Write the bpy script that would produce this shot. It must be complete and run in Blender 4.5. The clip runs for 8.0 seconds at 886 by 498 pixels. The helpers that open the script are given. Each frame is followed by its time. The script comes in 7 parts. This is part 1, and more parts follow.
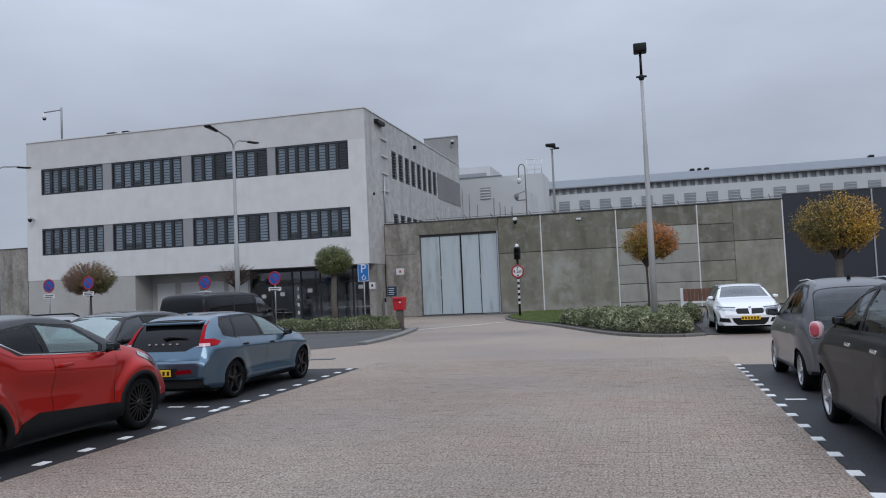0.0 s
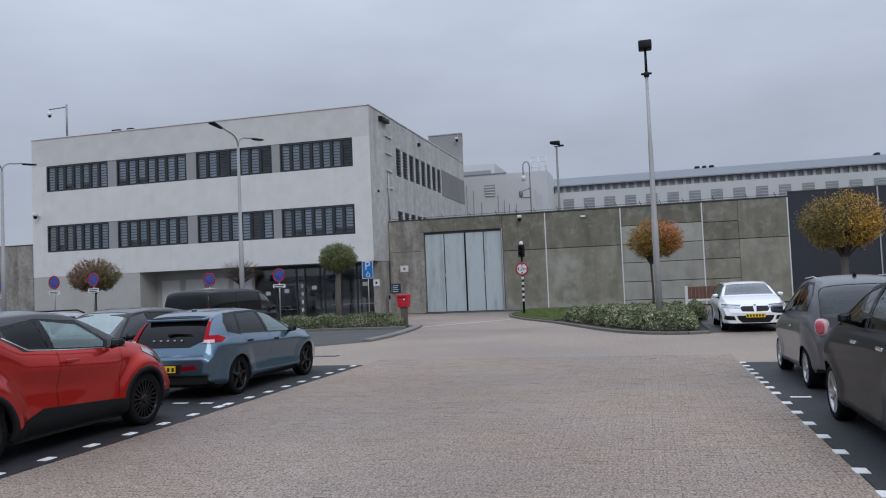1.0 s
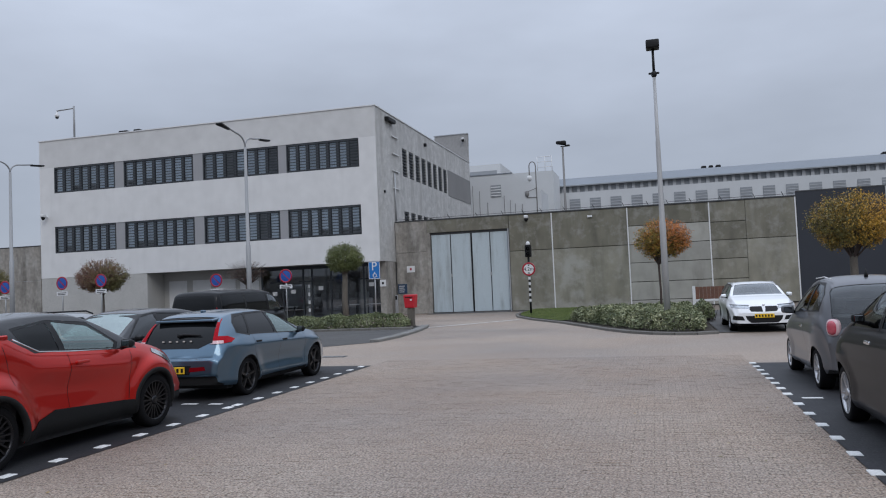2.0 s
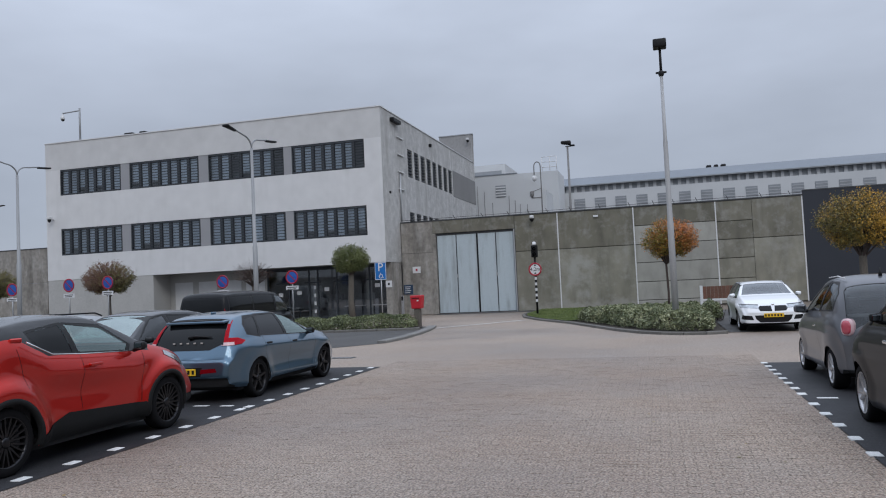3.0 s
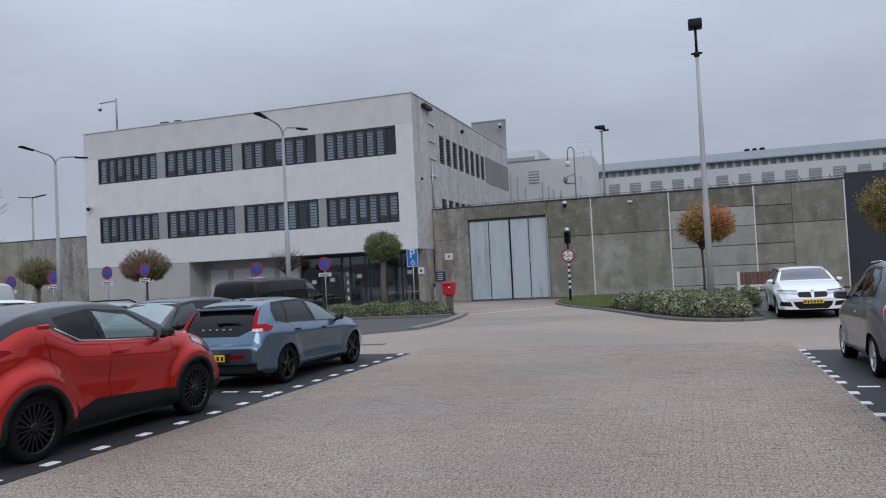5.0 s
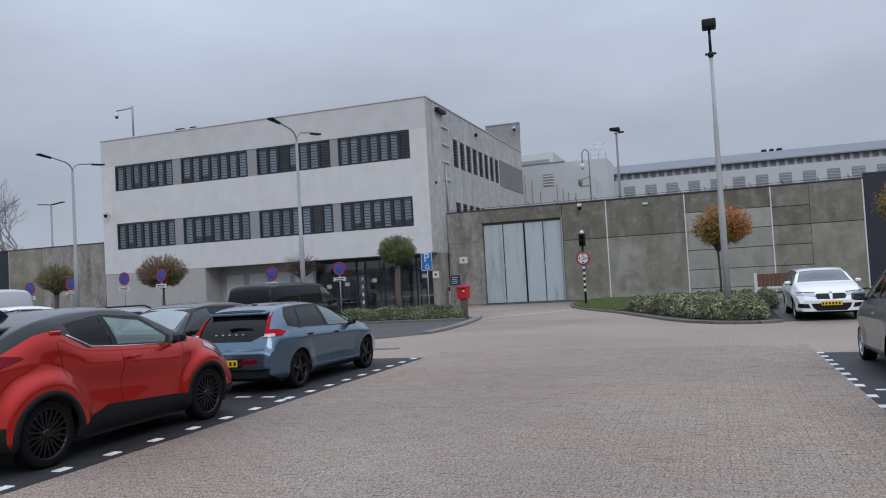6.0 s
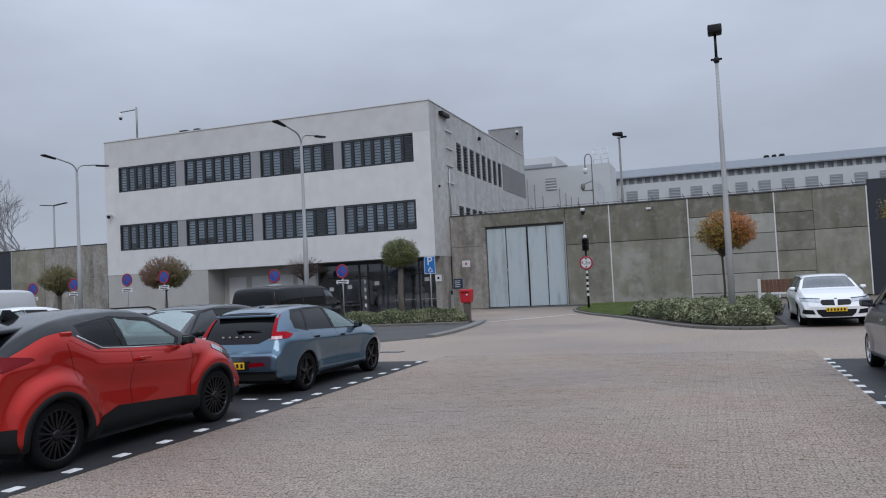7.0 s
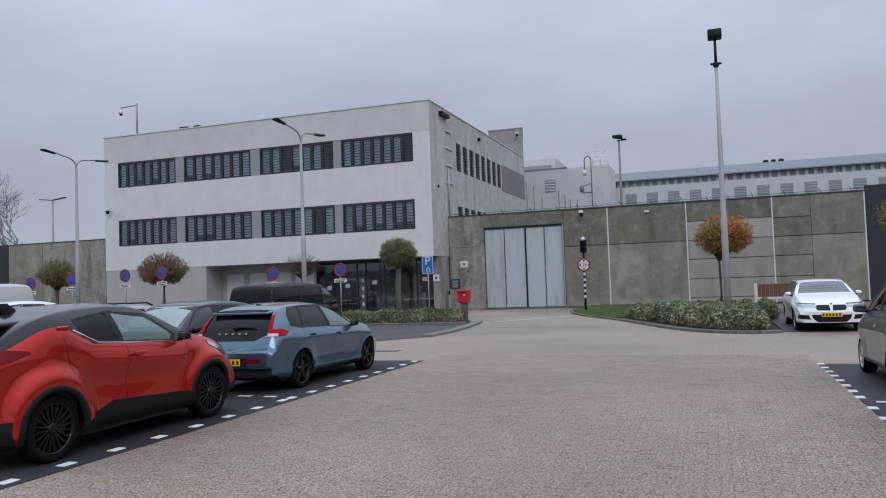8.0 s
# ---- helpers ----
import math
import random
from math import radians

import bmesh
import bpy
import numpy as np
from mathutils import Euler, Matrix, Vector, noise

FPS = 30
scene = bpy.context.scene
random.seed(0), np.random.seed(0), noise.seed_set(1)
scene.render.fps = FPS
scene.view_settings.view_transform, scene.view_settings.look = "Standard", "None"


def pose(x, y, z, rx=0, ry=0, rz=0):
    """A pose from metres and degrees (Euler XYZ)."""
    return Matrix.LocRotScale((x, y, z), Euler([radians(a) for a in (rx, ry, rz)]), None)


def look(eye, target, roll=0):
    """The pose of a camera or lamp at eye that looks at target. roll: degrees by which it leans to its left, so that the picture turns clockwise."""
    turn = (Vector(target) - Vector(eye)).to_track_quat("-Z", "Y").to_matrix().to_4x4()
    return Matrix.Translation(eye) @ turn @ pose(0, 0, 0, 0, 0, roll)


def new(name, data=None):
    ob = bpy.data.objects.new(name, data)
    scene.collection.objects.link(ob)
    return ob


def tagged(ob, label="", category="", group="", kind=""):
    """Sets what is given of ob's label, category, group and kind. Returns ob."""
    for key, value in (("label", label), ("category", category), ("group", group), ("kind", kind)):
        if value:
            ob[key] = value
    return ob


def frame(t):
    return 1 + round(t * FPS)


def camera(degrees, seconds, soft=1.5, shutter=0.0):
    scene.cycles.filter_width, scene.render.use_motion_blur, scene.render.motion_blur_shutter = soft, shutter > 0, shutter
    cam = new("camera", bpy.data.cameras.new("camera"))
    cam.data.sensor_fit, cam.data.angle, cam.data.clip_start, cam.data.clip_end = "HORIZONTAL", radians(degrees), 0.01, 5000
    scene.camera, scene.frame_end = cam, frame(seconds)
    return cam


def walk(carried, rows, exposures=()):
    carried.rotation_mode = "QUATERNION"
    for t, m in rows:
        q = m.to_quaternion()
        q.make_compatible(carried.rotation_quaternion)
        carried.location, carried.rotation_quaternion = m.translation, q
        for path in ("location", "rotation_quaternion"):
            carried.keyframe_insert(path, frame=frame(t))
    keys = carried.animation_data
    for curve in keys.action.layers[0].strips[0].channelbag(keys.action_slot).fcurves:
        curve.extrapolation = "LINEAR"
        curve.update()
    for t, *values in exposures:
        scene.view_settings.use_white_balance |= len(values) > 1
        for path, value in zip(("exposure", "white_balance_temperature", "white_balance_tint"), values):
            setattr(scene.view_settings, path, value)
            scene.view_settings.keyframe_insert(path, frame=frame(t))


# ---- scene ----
from mathutils.bvhtree import BVHTree
from mathutils.interpolate import poly_3d_calc

cam = camera(60.1, 8.0, soft=1.1)
PATH = [
    (0, (0.083, -0.212, 1.726), (-0.42, 1.721, 1.825), -2.5),
    (0.5, (0.084, -0.2, 1.722), (-0.423, 1.732, 1.817), -2.5),
    (1, (0.077, -0.203, 1.716), (-0.437, 1.728, 1.809), -2.4),
    (1.5, (0.06, -0.196, 1.719), (-0.462, 1.732, 1.812), -2.4),
    (3, (-0.091, -0.193, 1.734), (-0.629, 1.731, 1.83), -2.7),
    (3.5, (-0.143, -0.182, 1.728), (-0.691, 1.739, 1.814), -2.8),
    (4, (-0.157, -0.157, 1.719), (-0.727, 1.758, 1.792), -2.7),
    (4.5, (-0.104, -0.088, 1.717), (-0.701, 1.82, 1.781), -2.7),
    (6, (0.003, 0.042, 1.714), (-0.659, 1.928, 1.792), -3.2),
    (6.5, (-0.075, 0.042, 1.719), (-0.74, 1.926, 1.805), -3.2),
    (7, (-0.099, 0.004, 1.723), (-0.763, 1.889, 1.81), -2.8),
    (7.5, (-0.08, -0.011, 1.722), (-0.741, 1.874, 1.809), -2.3),
    (8, (-0.047, -0.036, 1.719), (-0.708, 1.85, 1.806), -2.0),
]
walk(cam, [(t, look(*row)) for t, *row in PATH])

# ---- sky and sun: an even overcast, brighter overhead ----
SUN_EL, SUN_AZ = 38.0, 150.0
world = bpy.data.worlds.new("overcast_sky")
scene.world = world
world.use_nodes = True
wn, wl = world.node_tree.nodes, world.node_tree.links
wn.clear()
w_out, w_bg = wn.new("ShaderNodeOutputWorld"), wn.new("ShaderNodeBackground")
w_sky = wn.new("ShaderNodeTexSky")
w_sky.sky_type, w_sky.sun_disc = "NISHITA", False
w_sky.sun_elevation, w_sky.sun_rotation = radians(SUN_EL), radians(SUN_AZ)
w_co, w_sep = wn.new("ShaderNodeTexCoord"), wn.new("ShaderNodeSeparateXYZ")
wl.new(w_co.outputs["Generated"], w_sep.inputs[0])
w_up = wn.new("ShaderNodeMapRange")
w_up.interpolation_type = "SMOOTHSTEP"
w_up.inputs["From Min"].default_value, w_up.inputs["From Max"].default_value = 0.12, 1.0
w_up.inputs["To Min"].default_value, w_up.inputs["To Max"].default_value = 0.49, 1.6
wl.new(w_sep.outputs["Z"], w_up.inputs["Value"])
w_sc = wn.new("ShaderNodeVectorMath")
w_sc.operation = "MULTIPLY"
w_sc.inputs[1].default_value = (1.6, 1.6, 4.6)
wl.new(w_co.outputs["Generated"], w_sc.inputs[0])
w_no = wn.new("ShaderNodeTexNoise")
w_no.inputs["Scale"].default_value, w_no.inputs["Detail"].default_value = 1.5, 4.5
w_no.inputs["Roughness"].default_value = 0.52
wl.new(w_sc.outputs[0], w_no.inputs["Vector"])
w_cl = wn.new("ShaderNodeMapRange")
w_cl.inputs["From Min"].default_value, w_cl.inputs["From Max"].default_value = 0.3, 0.72
w_cl.inputs["To Min"].default_value, w_cl.inputs["To Max"].default_value = 0.86, 1.13
wl.new(w_no.outputs["Fac"], w_cl.inputs["Value"])
w_mul = wn.new("ShaderNodeMath")
w_mul.operation = "MULTIPLY"
wl.new(w_up.outputs[0], w_mul.inputs[0])
wl.new(w_cl.outputs[0], w_mul.inputs[1])
w_grey = wn.new("ShaderNodeVectorMath")
w_grey.operation = "SCALE"
w_grey.inputs[0].default_value = (0.875, 0.98, 1.19)
wl.new(w_mul.outputs[0], w_grey.inputs["Scale"])
w_nis = wn.new("ShaderNodeVectorMath")
w_nis.operation = "SCALE"
w_nis.inputs["Scale"].default_value = 0.05
wl.new(w_sky.outputs[0], w_nis.inputs[0])
w_mix = wn.new("ShaderNodeMix")
w_mix.data_type = "RGBA"
w_mix.inputs["Factor"].default_value = 0.9
wl.new(w_nis.outputs[0], w_mix.inputs["A"])
wl.new(w_grey.outputs[0], w_mix.inputs["B"])
wl.new(w_mix.outputs["Result"], w_bg.inputs["Color"])
w_bg.inputs["Strength"].default_value = 1.0
wl.new(w_bg.outputs[0], w_out.inputs[0])

sun = new("sun", bpy.data.lights.new("sun", "SUN"))
sun.data.energy, sun.data.angle, sun.data.color = 0.7, radians(25), (1.0, 0.97, 0.93)
_a = radians(SUN_AZ)
sun.matrix_world = look((0, 0, 60), (-math.sin(_a) * 40 * math.cos(radians(SUN_EL)), -math.cos(_a) * 40 * math.cos(radians(SUN_EL)), 60 - 40 * math.sin(radians(SUN_EL))))


# ---- materials ----
def surface(name, base, rough=0.7, metal=0.0, var=0.18, scale=1.5, fine=40.0, bump=0.0, dist=0.004, tint=None, islands=0.0, pieces=0.0, coat=0.0, spec=0.5, streak=0.0, crisp=False):
    """A painted, mineral or metal surface with stains at a large scale, grain at a fine one, and relief."""
    m = bpy.data.materials.new(name)
    m.use_nodes = True
    n, l = m.node_tree.nodes, m.node_tree.links
    b = n["Principled BSDF"]
    co = n.new("ShaderNodeTexCoord")
    big, small = n.new("ShaderNodeTexNoise"), n.new("ShaderNodeTexNoise")
    big.inputs["Scale"].default_value, big.inputs["Detail"].default_value = scale, 5.0
    small.inputs["Scale"].default_value, small.inputs["Detail"].default_value = fine, 3.0
    if streak:
        sc = n.new("ShaderNodeVectorMath")
        sc.operation = "MULTIPLY"
        sc.inputs[1].default_value = (1.0, 1.0, streak)
        l.new(co.outputs["Object"], sc.inputs[0])
        l.new(sc.outputs[0], big.inputs["Vector"])
    else:
        l.new(co.outputs["Object"], big.inputs["Vector"])
    l.new(co.outputs["Object"], small.inputs["Vector"])
    two = tint or tuple(c * 0.55 for c in base)
    mix = n.new("ShaderNodeMix")
    mix.data_type = "RGBA"
    mix.inputs["A"].default_value, mix.inputs["B"].default_value = (*base, 1), (*two, 1)
    r1 = n.new("ShaderNodeMapRange")
    r1.inputs["From Min"].default_value, r1.inputs["From Max"].default_value = 0.35, 0.75
    r1.inputs["To Max"].default_value = min(1.0, var * 2.2)
    l.new(big.outputs["Fac"], r1.inputs["Value"])
    l.new(r1.outputs[0], mix.inputs["Factor"])
    hsv = n.new("ShaderNodeHueSaturation")
    r2 = n.new("ShaderNodeMapRange")
    r2.inputs["From Min"].default_value, r2.inputs["From Max"].default_value = (0.38, 0.62) if crisp else (0.25, 0.75)
    r2.inputs["To Min"].default_value, r2.inputs["To Max"].default_value = 1 - var, 1 + var
    l.new(small.outputs["Fac"], r2.inputs["Value"])
    last = r2.outputs[0]
    for amount, node, socket in ((islands, "ShaderNodeNewGeometry", "Random Per Island"), (pieces, "ShaderNodeObjectInfo", "Random")):
        if amount:
            g, r3, mu = n.new(node), n.new("ShaderNodeMapRange"), n.new("ShaderNodeMath")
            r3.inputs["To Min"].default_value, r3.inputs["To Max"].default_value = 1 - amount, 1 + amount
            mu.operation = "MULTIPLY"
            l.new(g.outputs[socket], r3.inputs["Value"])
            l.new(last, mu.inputs[0])
            l.new(r3.outputs[0], mu.inputs[1])
            last = mu.outputs[0]
    l.new(last, hsv.inputs["Value"])
    l.new(mix.outputs["Result"], hsv.inputs["Color"])
    l.new(hsv.outputs[0], b.inputs["Base Color"])
    b.inputs["Roughness"].default_value, b.inputs["Metallic"].default_value = rough, metal
    b.inputs["Coat Weight"].default_value, b.inputs["Coat Roughness"].default_value = coat, 0.04
    b.inputs["Specular IOR Level"].default_value = spec
    if bump:
        bp = n.new("ShaderNodeBump")
        bp.inputs["Strength"].default_value, bp.inputs["Distance"].default_value = bump, dist
        l.new(small.outputs["Fac"], bp.inputs["Height"])
        l.new(bp.outputs[0], b.inputs["Normal"])
    return m


def bricked(m, w, h, mortar, depth, strength=0.6, turn=True, dark=0.0, shade=0.55):
    """Adds the relief of fine brick courses, and a little mortar shade, to a material for surfaces that stay far off."""
    n, l = m.node_tree.nodes, m.node_tree.links
    b = n["Principled BSDF"]
    co, sep, com = n.new("ShaderNodeTexCoord"), n.new("ShaderNodeSeparateXYZ"), n.new("ShaderNodeCombineXYZ")
    l.new(co.outputs["Object"], sep.inputs[0])
    if turn:
        ad = n.new("ShaderNodeMath")
        l.new(sep.outputs["X"], ad.inputs[0])
        l.new(sep.outputs["Y"], ad.inputs[1])
        l.new(ad.outputs[0], com.inputs["X"])
        l.new(sep.outputs["Z"], com.inputs["Y"])
    else:
        l.new(sep.outputs["X"], com.inputs["X"])
        l.new(sep.outputs["Y"], com.inputs["Y"])
    br = n.new("ShaderNodeTexBrick")
    br.inputs["Scale"].default_value = 1.0
    br.inputs["Brick Width"].default_value, br.inputs["Row Height"].default_value = w, h
    br.inputs["Mortar Size"].default_value = mortar
    br.inputs["Color1"].default_value, br.inputs["Color2"].default_value = (1, 1, 1, 1), (1 - dark, 1 - dark, 1 - dark, 1)
    br.inputs["Mortar"].default_value = (0.55, 0.55, 0.55, 1)
    l.new(com.outputs[0], br.inputs["Vector"])
    old = b.inputs["Base Color"].links[0].from_socket
    mu = n.new("ShaderNodeMix")
    mu.data_type, mu.blend_type = "RGBA", "MULTIPLY"
    mu.inputs["Factor"].default_value = shade
    l.new(old, mu.inputs["A"])
    l.new(br.outputs["Color"], mu.inputs["B"])
    l.new(mu.outputs["Result"], b.inputs["Base Color"])
    bp = n.new("ShaderNodeBump")
    bp.inputs["Strength"].default_value, bp.inputs["Distance"].default_value = strength, depth
    bp.invert = True
    l.new(br.outputs["Fac"], bp.inputs["Height"])
    l.new(bp.outputs[0], b.inputs["Normal"])
    return m


def glazing(name, tint, see=0.5, rough=0.02, ior=1.65, sheen=(0.9, 0.93, 0.95), falloff=3.2):
    """Thin glass: clear by its tint, and mirroring by its Fresnel gloss."""
    m = bpy.data.materials.new(name)
    m.use_nodes = True
    n, l = m.node_tree.nodes, m.node_tree.links
    n.remove(n["Principled BSDF"])
    tr, gl, fr, mx = n.new("ShaderNodeBsdfTransparent"), n.new("ShaderNodeBsdfGlossy"), n.new("ShaderNodeLayerWeight"), n.new("ShaderNodeMixShader")
    tr.inputs["Color"].default_value = (*[c * see for c in tint], 1)
    gl.inputs["Roughness"].default_value = rough
    gl.inputs["Color"].default_value = (*sheen, 1)
    fr.inputs["Blend"].default_value = 0.5
    pw, ma = n.new("ShaderNodeMath"), n.new("ShaderNodeMath")
    f0 = ((ior - 1) / (ior + 1)) ** 2
    pw.operation, pw.inputs[1].default_value = "POWER", falloff
    ma.operation, ma.inputs[1].default_value, ma.inputs[2].default_value = "MULTIPLY_ADD", 1 - f0, f0
    l.new(fr.outputs["Facing"], pw.inputs[0])
    l.new(pw.outputs[0], ma.inputs[0])
    l.new(ma.outputs[0], mx.inputs[0])
    l.new(tr.outputs[0], mx.inputs[1])
    l.new(gl.outputs[0], mx.inputs[2])
    l.new(mx.outputs[0], n["Material Output"].inputs[0])
    return m


M_WHITE = bricked(surface("white_painted_brick", (0.650, 0.645, 0.64), 0.75, var=0.06, scale=0.16, fine=1.2, tint=(0.58, 0.575, 0.565)), 0.21, 0.066, 0.012, 0.004, 0.2, shade=0.12)
M_WHITE_TOP = bricked(surface("greyer_white_brick", (0.570, 0.565, 0.558), 0.78, var=0.08, scale=0.16, fine=1.2, tint=(0.47, 0.465, 0.455), streak=0.15), 0.21, 0.066, 0.012, 0.004, 0.2, shade=0.12)
M_WEATHER = bricked(surface("weathered_white_brick", (0.62, 0.61, 0.59), 0.8, var=0.18, scale=0.5, fine=2.2, tint=(0.42, 0.41, 0.40), streak=0.25), 0.21, 0.066, 0.014, 0.008, 0.8, dark=0.22, shade=0.7)


def bloom(m, colour, centre, size, scale, lo, hi):
    """Pale mineral bloom on a wall: one large patch with a torn outline, and small scattered ones."""
    n, l = m.node_tree.nodes, m.node_tree.links
    b = n["Principled BSDF"]
    old = b.inputs["Base Color"].links[0].from_socket
    co, mp, nz, ln = n.new("ShaderNodeTexCoord"), n.new("ShaderNodeMapping"), n.new("ShaderNodeTexNoise"), n.new("ShaderNodeVectorMath")
    mp.vector_type = "TEXTURE"
    mp.inputs["Location"].default_value, mp.inputs["Scale"].default_value = centre, size
    ln.operation = "LENGTH"
    nz.inputs["Scale"].default_value, nz.inputs["Detail"].default_value, nz.inputs["Roughness"].default_value = scale, 7.0, 0.62
    l.new(co.outputs["Object"], mp.inputs["Vector"])
    l.new(mp.outputs[0], ln.inputs[0])
    l.new(co.outputs["Object"], nz.inputs["Vector"])
    near = n.new("ShaderNodeMapRange")
    near.inputs["From Min"].default_value, near.inputs["From Max"].default_value = 0.35, 1.5
    near.inputs["To Min"].default_value, near.inputs["To Max"].default_value = 0.20, 0.0
    l.new(ln.outputs["Value"], near.inputs["Value"])
    add, rg, mx = n.new("ShaderNodeMath"), n.new("ShaderNodeMapRange"), n.new("ShaderNodeMix")
    l.new(nz.outputs["Fac"], add.inputs[0])
    l.new(near.outputs[0], add.inputs[1])
    rg.inputs["From Min"].default_value, rg.inputs["From Max"].default_value, rg.inputs["To Max"].default_value = lo, hi, 0.5
    l.new(add.outputs[0], rg.inputs["Value"])
    mx.data_type = "RGBA"
    mx.inputs["B"].default_value = (*colour, 1)
    l.new(rg.outputs[0], mx.inputs["Factor"])
    l.new(old, mx.inputs["A"])
    l.new(mx.outputs["Result"], b.inputs["Base Color"])
    return m


def streaks(m, colour, amount, across=2.2, along=0.14, lo=0.50, hi=0.68, seed=0.0):
    """Rain streaks that run down a wall: narrow across, long downwards, broken up by a finer noise."""
    n, l = m.node_tree.nodes, m.node_tree.links
    b = n["Principled BSDF"]
    old = b.inputs["Base Color"].links[0].from_socket
    co, mp, nz, fine = n.new("ShaderNodeTexCoord"), n.new("ShaderNodeMapping"), n.new("ShaderNodeTexNoise"), n.new("ShaderNodeTexNoise")
    mp.inputs["Scale"].default_value, mp.inputs["Location"].default_value = (across, across, along * across), (seed, seed * 2, 0)
    l.new(co.outputs["Object"], mp.inputs["Vector"])
    nz.inputs["Scale"].default_value, nz.inputs["Detail"].default_value, nz.inputs["Roughness"].default_value = 1.0, 5.0, 0.6
    fine.inputs["Scale"].default_value, fine.inputs["Detail"].default_value = 1.7, 6.0
    l.new(mp.outputs[0], nz.inputs["Vector"])
    l.new(co.outputs["Object"], fine.inputs["Vector"])
    rg, mu, mx = n.new("ShaderNodeMapRange"), n.new("ShaderNodeMath"), n.new("ShaderNodeMix")
    rg.inputs["From Min"].default_value, rg.inputs["From Max"].default_value, rg.inputs["To Max"].default_value = lo, hi, amount * 1.6
    l.new(nz.outputs["Fac"], rg.inputs["Value"])
    mu.operation, mu.use_clamp = "MULTIPLY", True
    l.new(rg.outputs[0], mu.inputs[0])
    l.new(fine.outputs["Fac"], mu.inputs[1])
    mx.data_type = "RGBA"
    mx.inputs["B"].default_value = (*colour, 1)
    l.new(mu.outputs[0], mx.inputs["Factor"])
    l.new(old, mx.inputs["A"])
    l.new(mx.outputs["Result"], b.inputs["Base Color"])
    return m


def specked(m, colour, scale, lo, hi, amount, damp=None):
    """Pale grains of aggregate, and damp patches that shine more than the rest."""
    n, l = m.node_tree.nodes, m.node_tree.links
    b = n["Principled BSDF"]
    old = b.inputs["Base Color"].links[0].from_socket
    co, nz, rg, mx = n.new("ShaderNodeTexCoord"), n.new("ShaderNodeTexNoise"), n.new("ShaderNodeMapRange"), n.new("ShaderNodeMix")
    nz.inputs["Scale"].default_value, nz.inputs["Detail"].default_value = scale, 1.0
    l.new(co.outputs["Object"], nz.inputs["Vector"])
    rg.inputs["From Min"].default_value, rg.inputs["From Max"].default_value, rg.inputs["To Max"].default_value = lo, hi, amount
    l.new(nz.outputs["Fac"], rg.inputs["Value"])
    mx.data_type = "RGBA"
    mx.inputs["B"].default_value = (*colour, 1)
    l.new(rg.outputs[0], mx.inputs["Factor"])
    l.new(old, mx.inputs["A"])
    l.new(mx.outputs["Result"], b.inputs["Base Color"])
    if damp:
        wet, wr = n.new("ShaderNodeTexNoise"), n.new("ShaderNodeMapRange")
        wet.inputs["Scale"].default_value, wet.inputs["Detail"].default_value = 0.17, 5.0
        l.new(co.outputs["Object"], wet.inputs["Vector"])
        wr.inputs["From Min"].default_value, wr.inputs["From Max"].default_value = 0.36, 0.62
        wr.inputs["To Min"].default_value, wr.inputs["To Max"].default_value = damp
        l.new(wet.outputs["Fac"], wr.inputs["Value"])
        l.new(wr.outputs[0], b.inputs["Roughness"])
        tone, tr = n.new("ShaderNodeMix"), n.new("ShaderNodeMapRange")
        tone.data_type, tone.blend_type = "RGBA", "MULTIPLY"
        tone.inputs["B"].default_value = (0.72, 0.71, 0.72, 1)
        tr.inputs["From Min"].default_value, tr.inputs["From Max"].default_value, tr.inputs["To Min"].default_value, tr.inputs["To Max"].default_value = 0.36, 0.60, 1.0, 0.0
        l.new(wet.outputs["Fac"], tr.inputs["Value"])
        l.new(tr.outputs[0], tone.inputs["Factor"])
        l.new(mx.outputs["Result"], tone.inputs["A"])
        l.new(tone.outputs["Result"], b.inputs["Base Color"])
    return m


def olive_wall(name, base, tint, pieces):
    m = surface(name, base, 0.85, var=0.14, scale=0.24, fine=1.3, tint=tint, pieces=pieces, streak=0.5)
    m = streaks(m, tuple(c * 0.55 for c in base), 0.7, 1.1, 0.22, 0.48, 0.70)
    m = streaks(m, (0.31, 0.305, 0.28), 0.4, 1.9, 0.18, 0.56, 0.72, 7.3)
    return bloom(m, (0.34, 0.335, 0.31), (-3.0, 45.3, -0.1), (14.0, 1.0, 0.50), 1.6, 0.50, 0.70)


M_CONC_PALE = olive_wall("blue_grey_concrete", (0.305, 0.298, 0.264), (0.43, 0.42, 0.39), 0.12)
M_CONC_UP = olive_wall("dark_olive_weathered_concrete", (0.148, 0.138, 0.105), (0.24, 0.23, 0.195), 0.12)
M_CONC = olive_wall("grey_olive_concrete", (0.205, 0.193, 0.150), (0.36, 0.35, 0.31), 0.18)
M_CONC = bloom(M_CONC, (0.36, 0.355, 0.33), (-4.6, 45.3, 2.3), (0.75, 1.0, 2.5), 1.3, 0.58, 0.74)
M_CONC_B = surface("stained_brown_concrete", (0.265, 0.245, 0.218), 0.85, var=0.22, scale=0.9, fine=5, bump=0.1, tint=(0.36, 0.345, 0.32), streak=0.4, pieces=0.06)
M_CONC_B = streaks(streaks(M_CONC_B, (0.10, 0.09, 0.078), 0.75, 1.2, 0.34, 0.47, 0.64), (0.42, 0.41, 0.39), 0.6, 1.7, 0.38, 0.54, 0.68, 3.1)
M_CONC_L = surface("light_grey_concrete", (0.43, 0.42, 0.40), 0.85, var=0.14, scale=0.8, fine=20, bump=0.2, tint=(0.26, 0.255, 0.24))
M_WEATHER = streaks(M_WEATHER, (0.34, 0.325, 0.305), 0.8, 1.1, 0.10, 0.48, 0.66)
